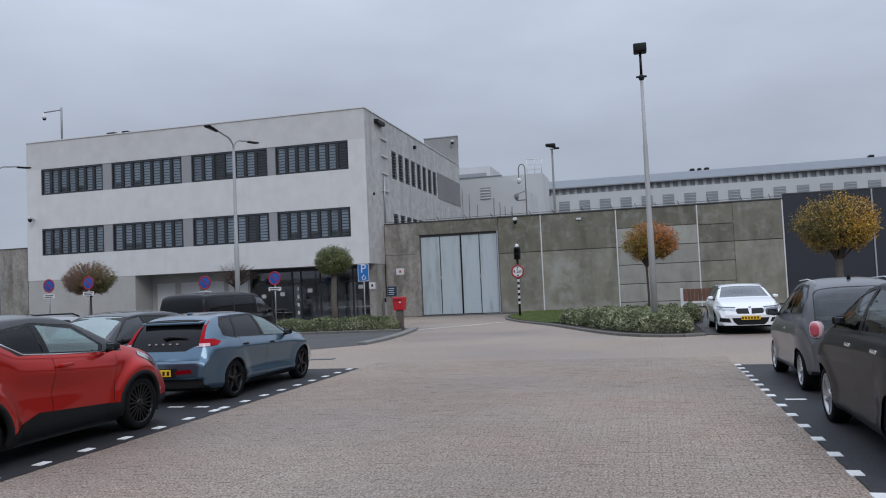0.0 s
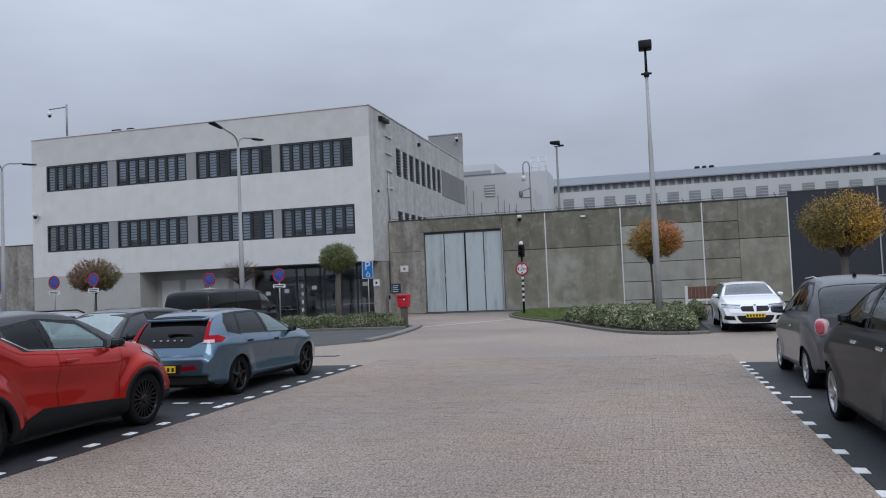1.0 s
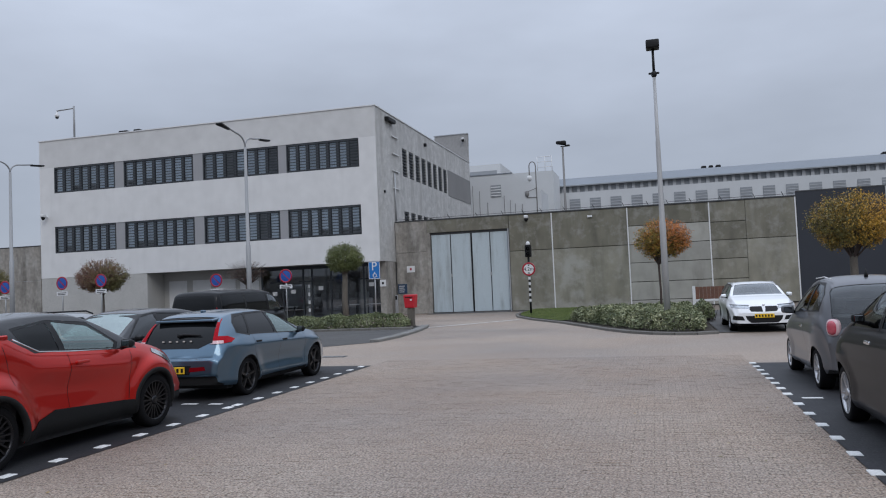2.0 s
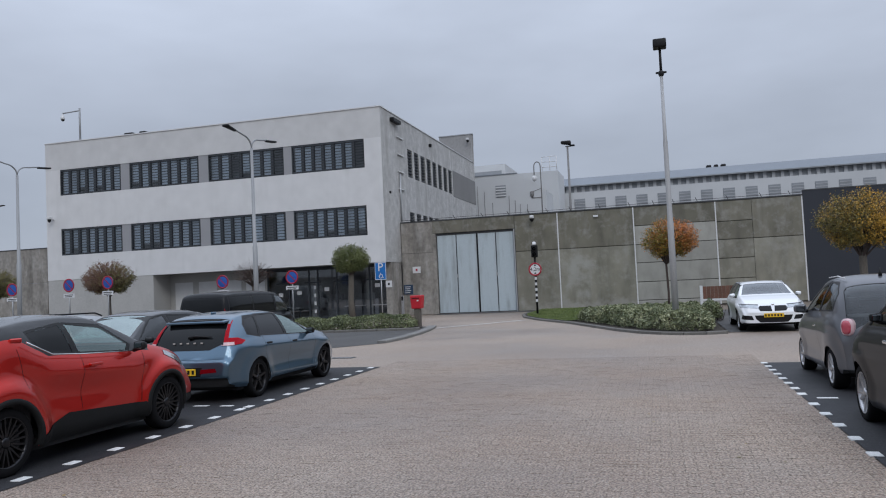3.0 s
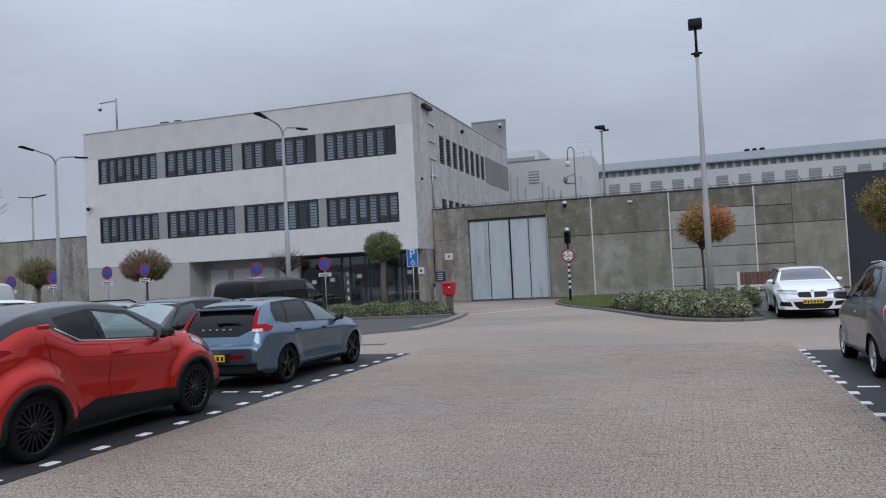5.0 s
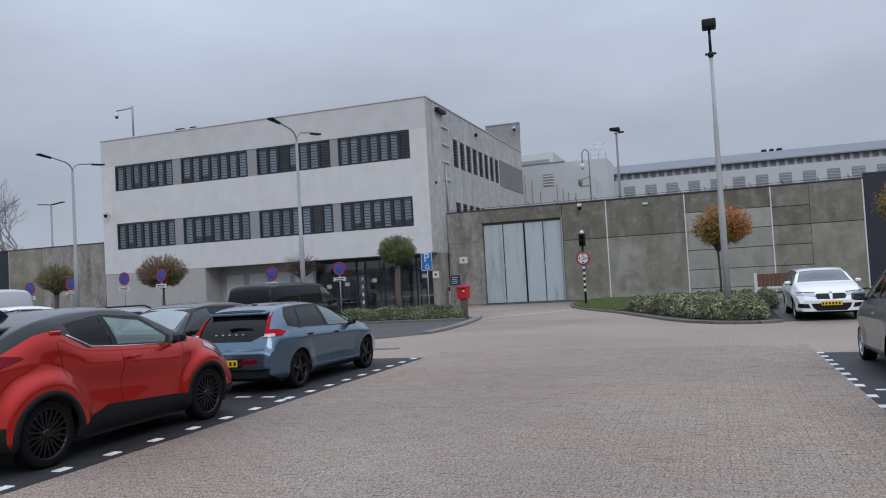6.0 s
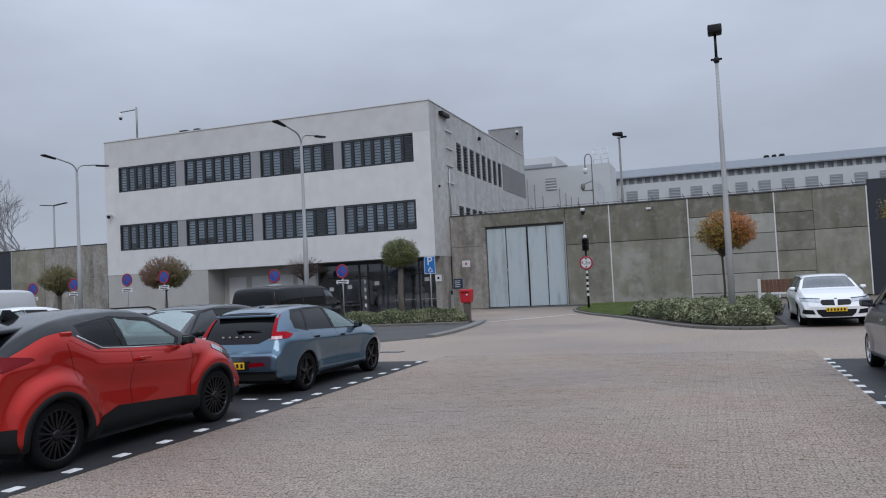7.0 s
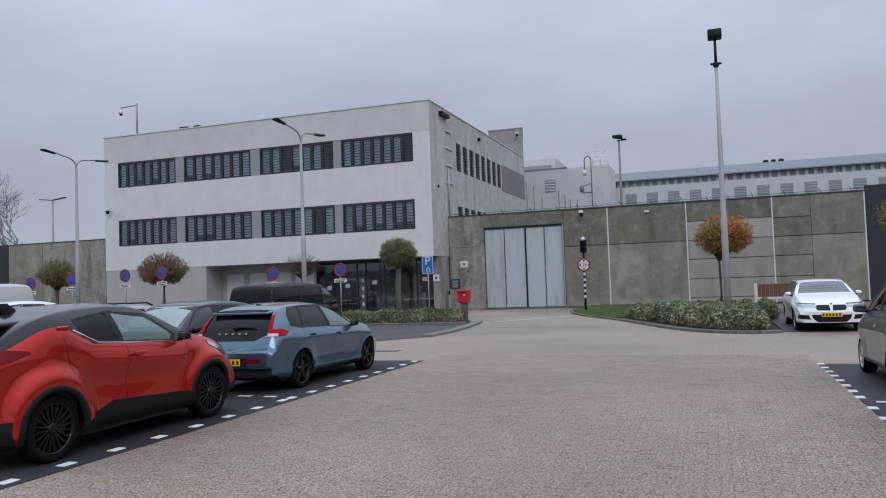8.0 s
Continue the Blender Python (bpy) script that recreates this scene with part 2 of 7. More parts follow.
M_WHITE = streaks(M_WHITE, (0.53, 0.525, 0.515), 0.35, 1.6, 0.06, 0.52, 0.70)
M_TOWER = streaks(surface("grey_tower_concrete", (0.31, 0.305, 0.30), 0.85, var=0.12, scale=0.5, fine=6), (0.20, 0.19, 0.18), 0.5, 1.2, 0.1)
M_SIDEPANEL = surface("weathered_grey_panel", (0.21, 0.205, 0.20), 0.7, var=0.12, scale=0.8, streak=0.3)
M_JOINTFILL = surface("dark_joint_mortar", (0.075, 0.07, 0.06), 0.9, var=0.2)
M_COPING = surface("dark_coping", (0.05, 0.052, 0.055), 0.6, var=0.2)
M_NAVY = surface("navy_cladding", (0.022, 0.026, 0.036), 0.65, var=0.15, scale=0.8)
M_GATE = surface("pale_blue_gate_paint", (0.43, 0.49, 0.515), 0.55, var=0.09, scale=1.2, fine=30, tint=(0.36, 0.41, 0.44), streak=0.3)
M_GATE = streaks(M_GATE, (0.25, 0.27, 0.27), 0.75, 2.4, 0.10, 0.50, 0.68)
M_GALV = surface("galvanised_steel", (0.42, 0.43, 0.44), 0.45, 0.6, var=0.12, fine=60)
M_LAMPDARK = surface("dull_grey_lamp_paint", (0.29, 0.295, 0.30), 0.55, 0.1, var=0.08)
M_LAMPGREY = surface("grey_lamp_paint", (0.38, 0.38, 0.38), 0.5, 0.1, var=0.08)
M_BLACK = surface("black_plastic", (0.009, 0.009, 0.010), 0.5, var=0.1, spec=0.25)
M_FRAME = surface("dark_window_frame", (0.025, 0.03, 0.036), 0.45, var=0.1)
M_BAR = surface("steel_window_bar", (0.055, 0.062, 0.07), 0.5, 0.2, var=0.1)
M_GREYPANEL = surface("grey_infill_panel", (0.30, 0.30, 0.31), 0.6, var=0.08, scale=1)
M_PANE = glazing("window_glass", (0.90, 0.92, 0.94), 0.93)
M_BLIND = surface("pale_blind_fabric", (0.47, 0.55, 0.62), 0.8, var=0.1, pieces=0.22)
M_ROOM = surface("dim_interior", (0.22, 0.22, 0.225), 0.9, var=0.2)
M_ROOFING = surface("roof_felt", (0.12, 0.12, 0.125), 0.9, var=0.2)
M_TRIM = surface("white_metal_trim", (0.66, 0.66, 0.66), 0.5, var=0.08)
M_BLOCK = surface("pale_grey_render", (0.53, 0.54, 0.545), 0.8, var=0.08, scale=0.3)
M_BLOCKROOF = surface("blue_grey_metal_roof", (0.185, 0.205, 0.23), 0.6, var=0.08, scale=0.3)
M_GALVDULL = surface("dull_zinc_post", (0.40, 0.41, 0.425), 0.6, 0.1, var=0.1)
M_LOUVRE = surface("grey_louvre", (0.26, 0.275, 0.29), 0.6, var=0.1)
M_PAVER = specked(surface("brown_grey_concrete_paver", (0.262, 0.197, 0.152), 0.75, var=0.50, scale=0.4, fine=46, bump=0.8, dist=0.008, tint=(0.284, 0.236, 0.198), crisp=True, islands=0.06), (0.50, 0.45, 0.38), 36, 0.57, 0.66, 0.6, (0.55, 0.9))
M_PAVER_P = specked(surface("brown_grey_concrete_paver_single", (0.262, 0.197, 0.152), 0.75, var=0.50, scale=0.4, fine=46, bump=0.8, dist=0.008, tint=(0.284, 0.236, 0.198), crisp=True, pieces=0.06), (0.50, 0.45, 0.38), 36, 0.57, 0.66, 0.6, (0.55, 0.9))


def by_place(m):
    """Lets the grain follow the place in the world, so that no two alike pieces carry the same pattern."""
    n, l = m.node_tree.nodes, m.node_tree.links
    g = n.new("ShaderNodeNewGeometry")
    for k in [k for k in l if k.from_node.bl_idname == "ShaderNodeTexCoord"]:
        l.new(g.outputs["Position"], k.to_socket)
    return m


by_place(M_PAVER_P)
M_PAVEFAR = specked(bricked(surface("paving_sheet", (0.312, 0.244, 0.192), 0.7, var=0.28, scale=0.4, fine=26, tint=(0.335, 0.288, 0.245), crisp=True), 0.21, 0.105, 0.006, 0.003, 0.3, turn=False, dark=0.12), (0.5, 0.46, 0.42), 40, 0.62, 0.74, 0.5, (0.45, 0.8))
M_JOINT = surface("joint_sand", (0.185, 0.150, 0.118), 0.95, var=0.25, fine=80)
M_ASPH = specked(surface("dark_asphalt", (0.060, 0.058, 0.055), 0.8, var=0.25, scale=0.5, fine=60, bump=0.5, tint=(0.085, 0.082, 0.078)), (0.16, 0.155, 0.15), 45, 0.60, 0.72, 0.6, (0.5, 0.85))
M_STALL = specked(bricked(surface("dark_stall_paving", (0.030, 0.0305, 0.034), 0.8, var=0.25, scale=0.6, fine=50, tint=(0.048, 0.048, 0.052), spec=0.4), 0.21, 0.105, 0.008, 0.003, 0.3, turn=False, dark=0.2), (0.10, 0.10, 0.105), 42, 0.60, 0.70, 0.5, (0.5, 0.85))
M_MARK = surface("white_road_paint", (0.72, 0.72, 0.70), 0.7, var=0.14, scale=6, fine=50)
M_KERB = surface("kerb_concrete", (0.145, 0.138, 0.126), 0.85, var=0.2, scale=2, fine=30, bump=0.3, pieces=0.12)
M_KERBPALE = surface("worn_pale_kerb_concrete", (0.175, 0.17, 0.16), 0.85, var=0.25, scale=1.5, fine=25, bump=0.3, tint=(0.12, 0.117, 0.11), pieces=0.15)
M_SOIL = surface("planting_soil", (0.05, 0.04, 0.03), 0.95, var=0.3, scale=4, bump=0.6, dist=0.02)


# ---- mesh helpers ----
def add_box(bm, x0, x1, y0, y1, z0, z1):
    v = [bm.verts.new((x, y, z)) for x in (x0, x1) for y in (y0, y1) for z in (z0, z1)]
    return [bm.faces.new([v[i] for i in f]) for f in ((0, 1, 3, 2), (4, 6, 7, 5), (0, 4, 5, 1), (2, 3, 7, 6), (0, 2, 6, 4), (1, 5, 7, 3))]


def box(x0, x1, y0, y1, z0, z1, bevel=0.0, seg=1):
    bm = bmesh.new()
    add_box(bm, x0, x1, y0, y1, z0, z1)
    if bevel:
        bmesh.ops.bevel(bm, geom=bm.edges[:], offset=bevel, segments=seg, profile=0.6, affect="EDGES")
    return bm


def add_tube(bm, pts, radii, n=10, caps=True):
    """A round bar that runs through the points, with a radius at each."""
    pts = [Vector(p) for p in pts]
    rings, side = [], None
    for i, p in enumerate(pts):
        d = (pts[min(i + 1, len(pts) - 1)] - pts[max(i - 1, 0)]).normalized()
        if side is None:
            side = d.orthogonal().normalized()
        side = (side - d * side.dot(d)).normalized()
        up = d.cross(side)
        r = radii[i] if isinstance(radii, (list, tuple)) else radii
        rings.append([bm.verts.new(p + (side * math.cos(k * math.tau / n) + up * math.sin(k * math.tau / n)) * r) for k in range(n)])
    for a, b in zip(rings, rings[1:]):
        for k in range(n):
            f = bm.faces.new((a[k], a[(k + 1) % n], b[(k + 1) % n], b[k]))
            f.smooth = True
    if caps:
        bm.faces.new(rings[0][::-1])
        bm.faces.new(rings[-1])
    return bm


def tube(pts, radii, n=10):
    return add_tube(bmesh.new(), pts, radii, n)


def lathe(profile, n=28, axis="z", at=(0, 0, 0), caps=True):
    """Turns a profile of (radius, height) about an axis."""
    bm = bmesh.new()
    rings = []
    for r, h in profile:
        ring = []
        for k in range(n):
            a = k * math.tau / n
            c, s = r * math.cos(a), r * math.sin(a)
            p = {"z": (c, s, h), "x": (h, c, s), "y": (c, h, s)}[axis]
            ring.append(bm.verts.new(Vector(p) + Vector(at)))
        rings.append(ring)
    for a, b in zip(rings, rings[1:]):
        for k in range(n):
            bm.faces.new((a[k], a[(k + 1) % n], b[(k + 1) % n], b[k])).smooth = True
    if caps:
        for ring in (rings[0], rings[-1]):
            bm.faces.new(ring)
    bmesh.ops.recalc_face_normals(bm, faces=bm.faces[:])
    return bm


def part(name, bm, material, parent=None, label="", smooth=False):
    """Links a bmesh as one mesh object, under a thing or a part."""
    me = bpy.data.meshes.new(name)
    if smooth:
        for f in bm.faces:
            f.smooth = True
    bm.to_mesh(me)
    bm.free()
    me.materials.append(material)
    ob = new(name, me)
    ob.parent = parent
    if label:
        ob["label"] = label
    return ob


def thing(name, label, category, at=(0, 0, 0), turn=0.0, group="", kind=""):
    ob = new(name)
    ob.matrix_basis = pose(*at, 0, 0, turn)
    return tagged(ob, label, category, group, kind)


def structure(name, bm, material, label, category):
    return tagged(part(name, bm, material), label, category, kind="structure")


def sheet(pts, z):
    bm = bmesh.new()
    bm.faces.new([bm.verts.new((x, y, z)) for x, y in pts])
    return bm


def many_boxes(rows):
    bm = bmesh.new()
    for r in rows:
        add_box(bm, *r)
    return bm


# ---- ground ----
structure("ground", sheet([(-900, -600), (900, -600), (900, 1500), (-900, 1500)], -0.06), M_JOINT, "flat sandy ground under the paving, reaching far away", "ground")
structure("paving_far", sheet([(-9.9, 17.0), (1.69, 17.0), (1.69, 15.43), (40, 15.43), (40, 23.4), (1.75, 23.4), (1.75, 46), (-8.7, 46), (-16, 46), (-16, 21.0), (-40, 21.0), (-40, 15.92), (-6.16, 15.92), (-6.16, 17.0)], -0.004),
          M_PAVEFAR, "worn brown-grey brick paving of the car park lane", "pavement")
structure("road_asphalt", sheet([(-45, 20.0), (-11.0, 20.7), (-9.9, 21.3), (-8.55, 22.9), (-8.75, 26.6), (-9.3, 30.6), (-10.0, 31.8), (-15.4, 32.2), (-15.4, 46), (-45, 46)], 0.004), M_ASPH, "dark grey asphalt drive before the building", "road")
structure("stall_strip_west", sheet([(-8.75, -25), (-6.16, -25), (-6.16, 15.92), (-8.75, 15.92)], 0.004), M_STALL, "dark paved strip of parallel parking bays", "parking bay")
structure("stall_strip_east", sheet([(1.69, -25), (40, -25), (40, 15.43), (1.69, 15.43)], 0.004), M_STALL, "dark paved strip of parallel parking bays", "parking bay")
structure("stall_strip_north", sheet([(1.78, 23.5), (40, 23.5), (40, 38), (1.78, 38)], 0.004), M_ASPH, "dark asphalt parking bay beside the hedge", "parking bay")
structure("paving_south", sheet([(-6.16, -25), (1.69, -25), (1.69, 1.0), (-6.16, 1.0)], -0.004), M_PAVEFAR, "worn brown-grey brick paving of the car park lane", "pavement")
structure("paving_west", sheet([(-45, -25), (-8.75, -25), (-8.75, 15.92), (-45, 15.92)], -0.004), M_PAVEFAR, "worn brown-grey brick paving of the next parking rows", "pavement")
structure("gate_apron", sheet([(-13.3, 43.9), (-6.9, 43.9), (-6.9, 45.35), (-13.3, 45.35)], 0.008), M_ASPH, "dark asphalt strip at the foot of the gate", "road")
structure("yard_behind_wall", sheet([(-15.4, 45.9), (60, 45.9), (60, 92), (-15.4, 92)], 0.0), M_ASPH, "plain asphalt yard behind the wall", "ground")

# road markings
def marking(name, pts, label):
    structure(name, sheet(pts, 0.009), M_MARK, label, "road marking")

marking("gate_line", [(-9.1, 30.2), (-9.0, 30.05), (-6.0, 34.35), (-6.1, 34.5)], "thin white line across the gateway")
YS_E = [15.37 - 0.562 * i for i in range(8)] + [10.57 - 0.715 * i for i in range(13)]
YS_W = [15.72 - 0.652 * i for i in range(9)] + [10.24 - 0.69 * i for i in range(13)]
dash_mesh = None
for xs, ys in ((1.72, YS_E), (-6.33, YS_W)):
    for y in ys:
        if dash_mesh is None:
            o = part("parking_dash", box(-0.058, 0.058, -0.088, 0.088, -0.02, 0.011, 0.004), M_MARK)
            dash_mesh = o.data
        else:
            o = new("parking_dash", dash_mesh)
        o.location = (xs, y, 0)
        tagged(o, "white painted paver marking the parking bay edge", "road marking", "parking dashes", "structure")
for x0, x1, y in ((1.84, 2.1, 11.05), (-7.35, -7.08, 10.57), (-6.86, -6.64, 10.57)):
    marking("bay_tick", [(x0, y - 0.05), (x1, y - 0.05), (x1, y + 0.05), (x0, y + 0.05)], "short white line between two bays")

# kerbs: runs of kerbstones
def kerb(name, pts, width, height, label, length=0.9, material=M_KERB):
    base = thing(name, label, "kerb", kind="structure")
    for (xa, ya), (xb, yb) in zip(pts, pts[1:]):
        d = math.hypot(xb - xa, yb - ya)
        n = max(1, round(d / length))
        mesh = None
        for i in range(n):
            t0 = (i + 0.5) / n
            if mesh is None:
                o = part("kerbstone", box(-d / n / 2 + 0.004, d / n / 2 - 0.004, -width / 2, width / 2, -0.05, height, 0.018), material, base)
                mesh = o.data
            else:
                o = new("kerbstone", mesh)
                o.parent = base
            o.matrix_basis = pose(xa + (xb - xa) * t0, ya + (yb - ya) * t0, 0, 0, 0, math.degrees(math.atan2(yb - ya, xb - xa)))
    return base

KERB_E = [(-7.1, 41.9), (-6.95, 39.2), (-6.45, 36.7), (-5.3, 33.8), (-3.5, 30.3), (-2.3, 27.4), (-1.5, 25.5), (-0.75, 24.1), (-0.1, 23.35), (0.5, 22.95), (1.1, 22.85), (1.7, 23.1)]
kerb("kerb_east", KERB_E, 0.13, 0.085, "low curved grey concrete kerb round the hedge bed")
kerb("kerb_west", [(-8.72, 22.9), (-8.62, 24.5), (-8.75, 26.6), (-8.95, 28.4), (-9.2, 29.9), (-9.45, 31.0)], 0.34, 0.085, "broad low worn concrete kerb at the end of the hedge bed", 1.2, M_KERBPALE)
kerb("kerb_bed", [(-9.5, 29.45), (-15.0, 29.3), (-30.0, 29.1)], 0.12, 0.10, "straight concrete kerb before the low hedge")
structure("planting_bed_east", sheet(KERB_E + [(1.7, 36.0), (1.7, 41.9)], 0.05), M_SOIL, "dark soil bed under the hedge", "planting bed")
structure("planting_bed_west", sheet([(-9.6, 29.5), (-30, 29.2), (-30, 31.6), (-10.0, 31.6)], 0.05), M_SOIL, "dark soil bed under the low hedge", "planting bed")


# ---- the white office building ----
BX0, BX1, BY, BB, BT, BYE = -39.87, -15.55, 42.5, 3.32, 12.62, 66.8
WINS = [(-38.7, -33.88), (-33.2, -28.0), (-27.3, -22.0), (-21.45, -16.65)]
ROWS = [(4.97, 6.76), (9.03, 10.78)]
office = thing("office_building", "three-storey white painted brick office with barred ribbon windows", "building", (0, 0, 0))
TH = 0.35
# front wall round the two window bands, which hold grey panels between the windows
bx0, bx1 = WINS[0][0], WINS[-1][1]
rows = [(BX0, BX1, BY, BY + TH, BB, ROWS[0][0]), (BX0, BX1, BY, BY + TH, ROWS[0][1], ROWS[1][0])]
for z0, z1 in ROWS:
    rows += [(BX0, bx0, BY, BY + TH, z0, z1), (bx1, BX1, BY, BY + TH, z0, z1)]
part("front_wall", many_boxes(rows), M_WHITE, office, "white painted brick front")
# the band above the upper windows is greyer than the front below
part("top_wall", box(BX0, BX1, BY, BY + TH, ROWS[1][1], BT), M_WHITE_TOP, office, "greyer white brick below the roof edge")
# side wall with a row of narrow windows and a lower row behind the yard wall
SW = [(47.45 + i * 1.46, 47.45 + i * 1.46 + 1.02) for i in range(8)]
rows = [(BX1 - TH, BX1 + 0.003, BY + 0.003, BYE, BB, 4.9), (BX1 - TH, BX1 + 0.003, BY + 0.003, BYE, 6.67, 9.0), (BX1 - TH, BX1 + 0.003, BY + 0.003, BYE, 10.85, BT - 0.003)]
for z0, z1, wins in ((9.0, 10.85, SW), (4.9, 6.67, SW[:6])):
    y = BY + 0.003
    for a, b in wins:
        rows.append((BX1 - TH, BX1 + 0.003, y, a, z0, z1))
        y = b
    rows.append((BX1 - TH, BX1 + 0.003, y, BYE, z0, z1))
part("side_wall", many_boxes(rows), M_WEATHER, office, "weather-stained white brick side")
part("grey_side_panel", box(BX1 + 0.004, BX1 + 0.03, 59.0, BYE - 0.05, 8.85, 10.95), M_SIDEPANEL, office, "dark grey panel at the end of the window row")
part("rear_wall", box(BX0, BX1 - TH, BYE - TH, BYE, 0, BT - 0.01), M_WHITE, office)
part("west_wall", box(BX0, BX0 + TH, BY + TH, BYE - TH, 0, BT - 0.01), M_WHITE, office)
part("roof", box(BX0 + TH, BX1 - TH, BY + TH, BYE - TH, BT - 0.5, BT - 0.3), M_ROOFING, office)
part("roof_coping", many_boxes([(BX0 - 0.05, BX1 + 0.05, BY - 0.05, BY + TH, BT, BT + 0.06), (BX1 - TH, BX1 + 0.05, BY + TH, BYE, BT, BT + 0.06)]), M_TRIM, office, "pale metal roof edge")
part("overhang_soffit", box(BX0 + 0.01, BX1 - 0.01, BY + 0.36, BYE - TH - 0.01, BB, BB + 0.2), M_CONC_L, office)
part("floor_slab", box(BX0 + TH, BX1 - TH, BY + TH + 0.9, BYE - TH, 7.6, 7.9), M_ROOM, office)
part("partition", box(BX0 + TH, BX1 - TH, BY + 5, BY + 5.1, BB + 0.2, BT - 0.5), M_ROOM, office)
# ground floor
GY = 44.3
part("plinth_wall", box(BX0 + 0.02, -31.6, BY + 0.02, BY + 0.4, 0, BB - 0.005), M_CONC_L, office, "bare light concrete base")
part("recessed_wall", box(-31.6, -24.4, GY, GY + 0.3, 0, BB - 0.005), M_CONC_L, office)
part("return_wall", box(-31.95, -31.6, BY + 0.4, GY + 0.3, 0, BB - 0.005), M_CONC_L, office)
part("corner_pier", box(-15.95, BX1 - 0.02, BY + 0.9, GY + 1.0, 0, BB - 0.005), M_CONC_B, office, "concrete pier at the entrance corner")
for i, x in enumerate((-31.2, -29.4, -27.6, -25.9)):
    part("metal_door", box(x, x + 1.35, GY - 0.05, GY - 0.003, 0.05, 2.75, 0.01), M_TRIM, office, "pale grey metal door")
# glazed entrance
lobby = part("entrance_front", many_boxes([(-24.4, -15.95, GY, GY + 0.1, 3.1, BB - 0.005), (-24.4, -15.95, GY, GY + 0.1, 0.0, 0.12)]), M_FRAME, office, "dark framed entrance glazing")
for x in (-24.4, -22.9, -21.5, -20.9, -19.6, -18.5, -17.4, -16.04):
    part("mullion", box(x, x + 0.09, GY, GY + 0.1, 0.12, 3.1), M_FRAME, lobby)
for a, b in zip((-24.31, -22.81, -21.41, -20.81, -19.51, -18.41, -17.31), (-22.9, -21.5, -20.9, -19.6, -18.5, -17.4, -16.04)):
    p = part("entrance_pane", box(a, b, GY + 0.04, GY + 0.055, 0.12, 3.1), M_PANE, lobby)
    p.visible_shadow = False
part("lobby_floor", box(-24.6, -16.0, GY + 0.1, BYE - 12, -0.03, 0.02), M_CONC_L, office)
part("lobby_wall", box(-24.6, -16.0, GY + 7, GY + 7.2, 0, BB), M_ROOM, office)
part("lobby_counter", box(-21.5, -18.2, GY + 3, GY + 3.7, 0.02, 1.1, 0.02), M_GREYPANEL, office)
for x in (-23.4, -19.0, -17.2):
    table = part("lobby_table", box(x - 0.6, x + 0.6, GY + 1.2, GY + 1.9, 0.70, 0.75, 0.01), M_TRIM, office, "pale table behind the glass")
    for dx in (-0.5, 0.5):
        part("table_leg", box(x + dx - 0.03, x + dx + 0.03, GY + 1.5, GY + 1.6, 0.02, 0.70), M_FRAME, table)
for x in (-22.2, -18.3, -16.7):
    part("lobby_column", box(x - 0.15, x + 0.15, GY + 2.2, GY + 2.5, 0.02, BB - 0.01), M_CONC_L, office)
for x, w in ((-22.8, 1.1), (-20.2, 0.8), (-18.0, 1.3)):
    part("lobby_cabinet", box(x, x + w, GY + 5.6, GY + 6.2, 0.02, 1.5, 0.02), M_GREYPANEL, office, "grey cabinet in the lobby")
for x in (-23.2, -21.2, -19.2, -17.2):
    part("door_transom", box(x - 0.55, x + 0.55, GY - 0.01, GY + 0.005, 2.3, 2.37), M_FRAME, office)
for x, z in ((-22.3, 1.6), (-20.4, 1.75), (-17.0, 1.85), (-23.6, 1.5)):
    part("notice", box(x, x + 0.32, GY - 0.012, GY - 0.002, z, z + 0.24), M_TRIM, office, "white notice stuck on the glazing")
for i in range(4):
    part("door_stripe", box(-21.12, -20.98, GY - 0.02, GY - 0.002, 0.4 + 0.5 * i, 0.62 + 0.5 * i), M_TRIM, office)


def barred_window(x0, x1, z0, z1, n, seed):
    """A ribbon window: frame, posts, panes, blinds behind some and steel bars before all."""
    rnd = random.Random(seed)
    y = BY
    w = part("window", many_boxes([(x0, x1, y + 0.03, y + 0.2, z0, z0 + 0.06), (x0, x1, y + 0.03, y + 0.2, z1 - 0.13, z1), (x0, x0 + 0.06, y + 0.03, y + 0.2, z0 + 0.06, z1 - 0.13), (x1 - 0.06, x1, y + 0.03, y + 0.2, z0 + 0.06, z1 - 0.13)]), M_FRAME, office, "dark steel framed window with bars")
    step = (x1 - x0 - 0.12) / n
    for i in range(n):
        a = x0 + 0.06 + i * step
        if i:
            part("post", box(a - 0.095, a + 0.095, y + 0.04, y + 0.17, z0 + 0.06, z1 - 0.13, 0.01), M_FRAME, w)
        p = part("pane", box(a + (0.075 if i else 0), a + step - 0.075, y + 0.12, y + 0.13, z0 + 0.06, z1 - 0.13), M_PANE, w)
        p.visible_shadow = False
        if rnd.random() < 0.97:
            drop = rnd.choice((0.0, 0.0, 0.0, 0.0, 0.0, 0.0, 0.0, 0.18))
            part("blind", box(a + 0.14, a + step - 0.13, y + 0.145, y + 0.155, z0 + 0.1 + drop * (z1 - z0), z1 - 0.1), M_BLIND, w, "drawn pale blind")
    nb = 10
    bar = None
    for k in range(nb):
        z = z0 + (k + 0.5) * (z1 - z0) / nb
        if bar is None:
            o = part("window_bar", box(x0 + 0.02, x1 - 0.02, y + 0.01, y + 0.035, -0.022, 0.022), M_BAR, w)
            bar = o.data
        else:
            o = new("window_bar", bar)
            o.parent = w
        o.location = (0, 0, z)
    return w

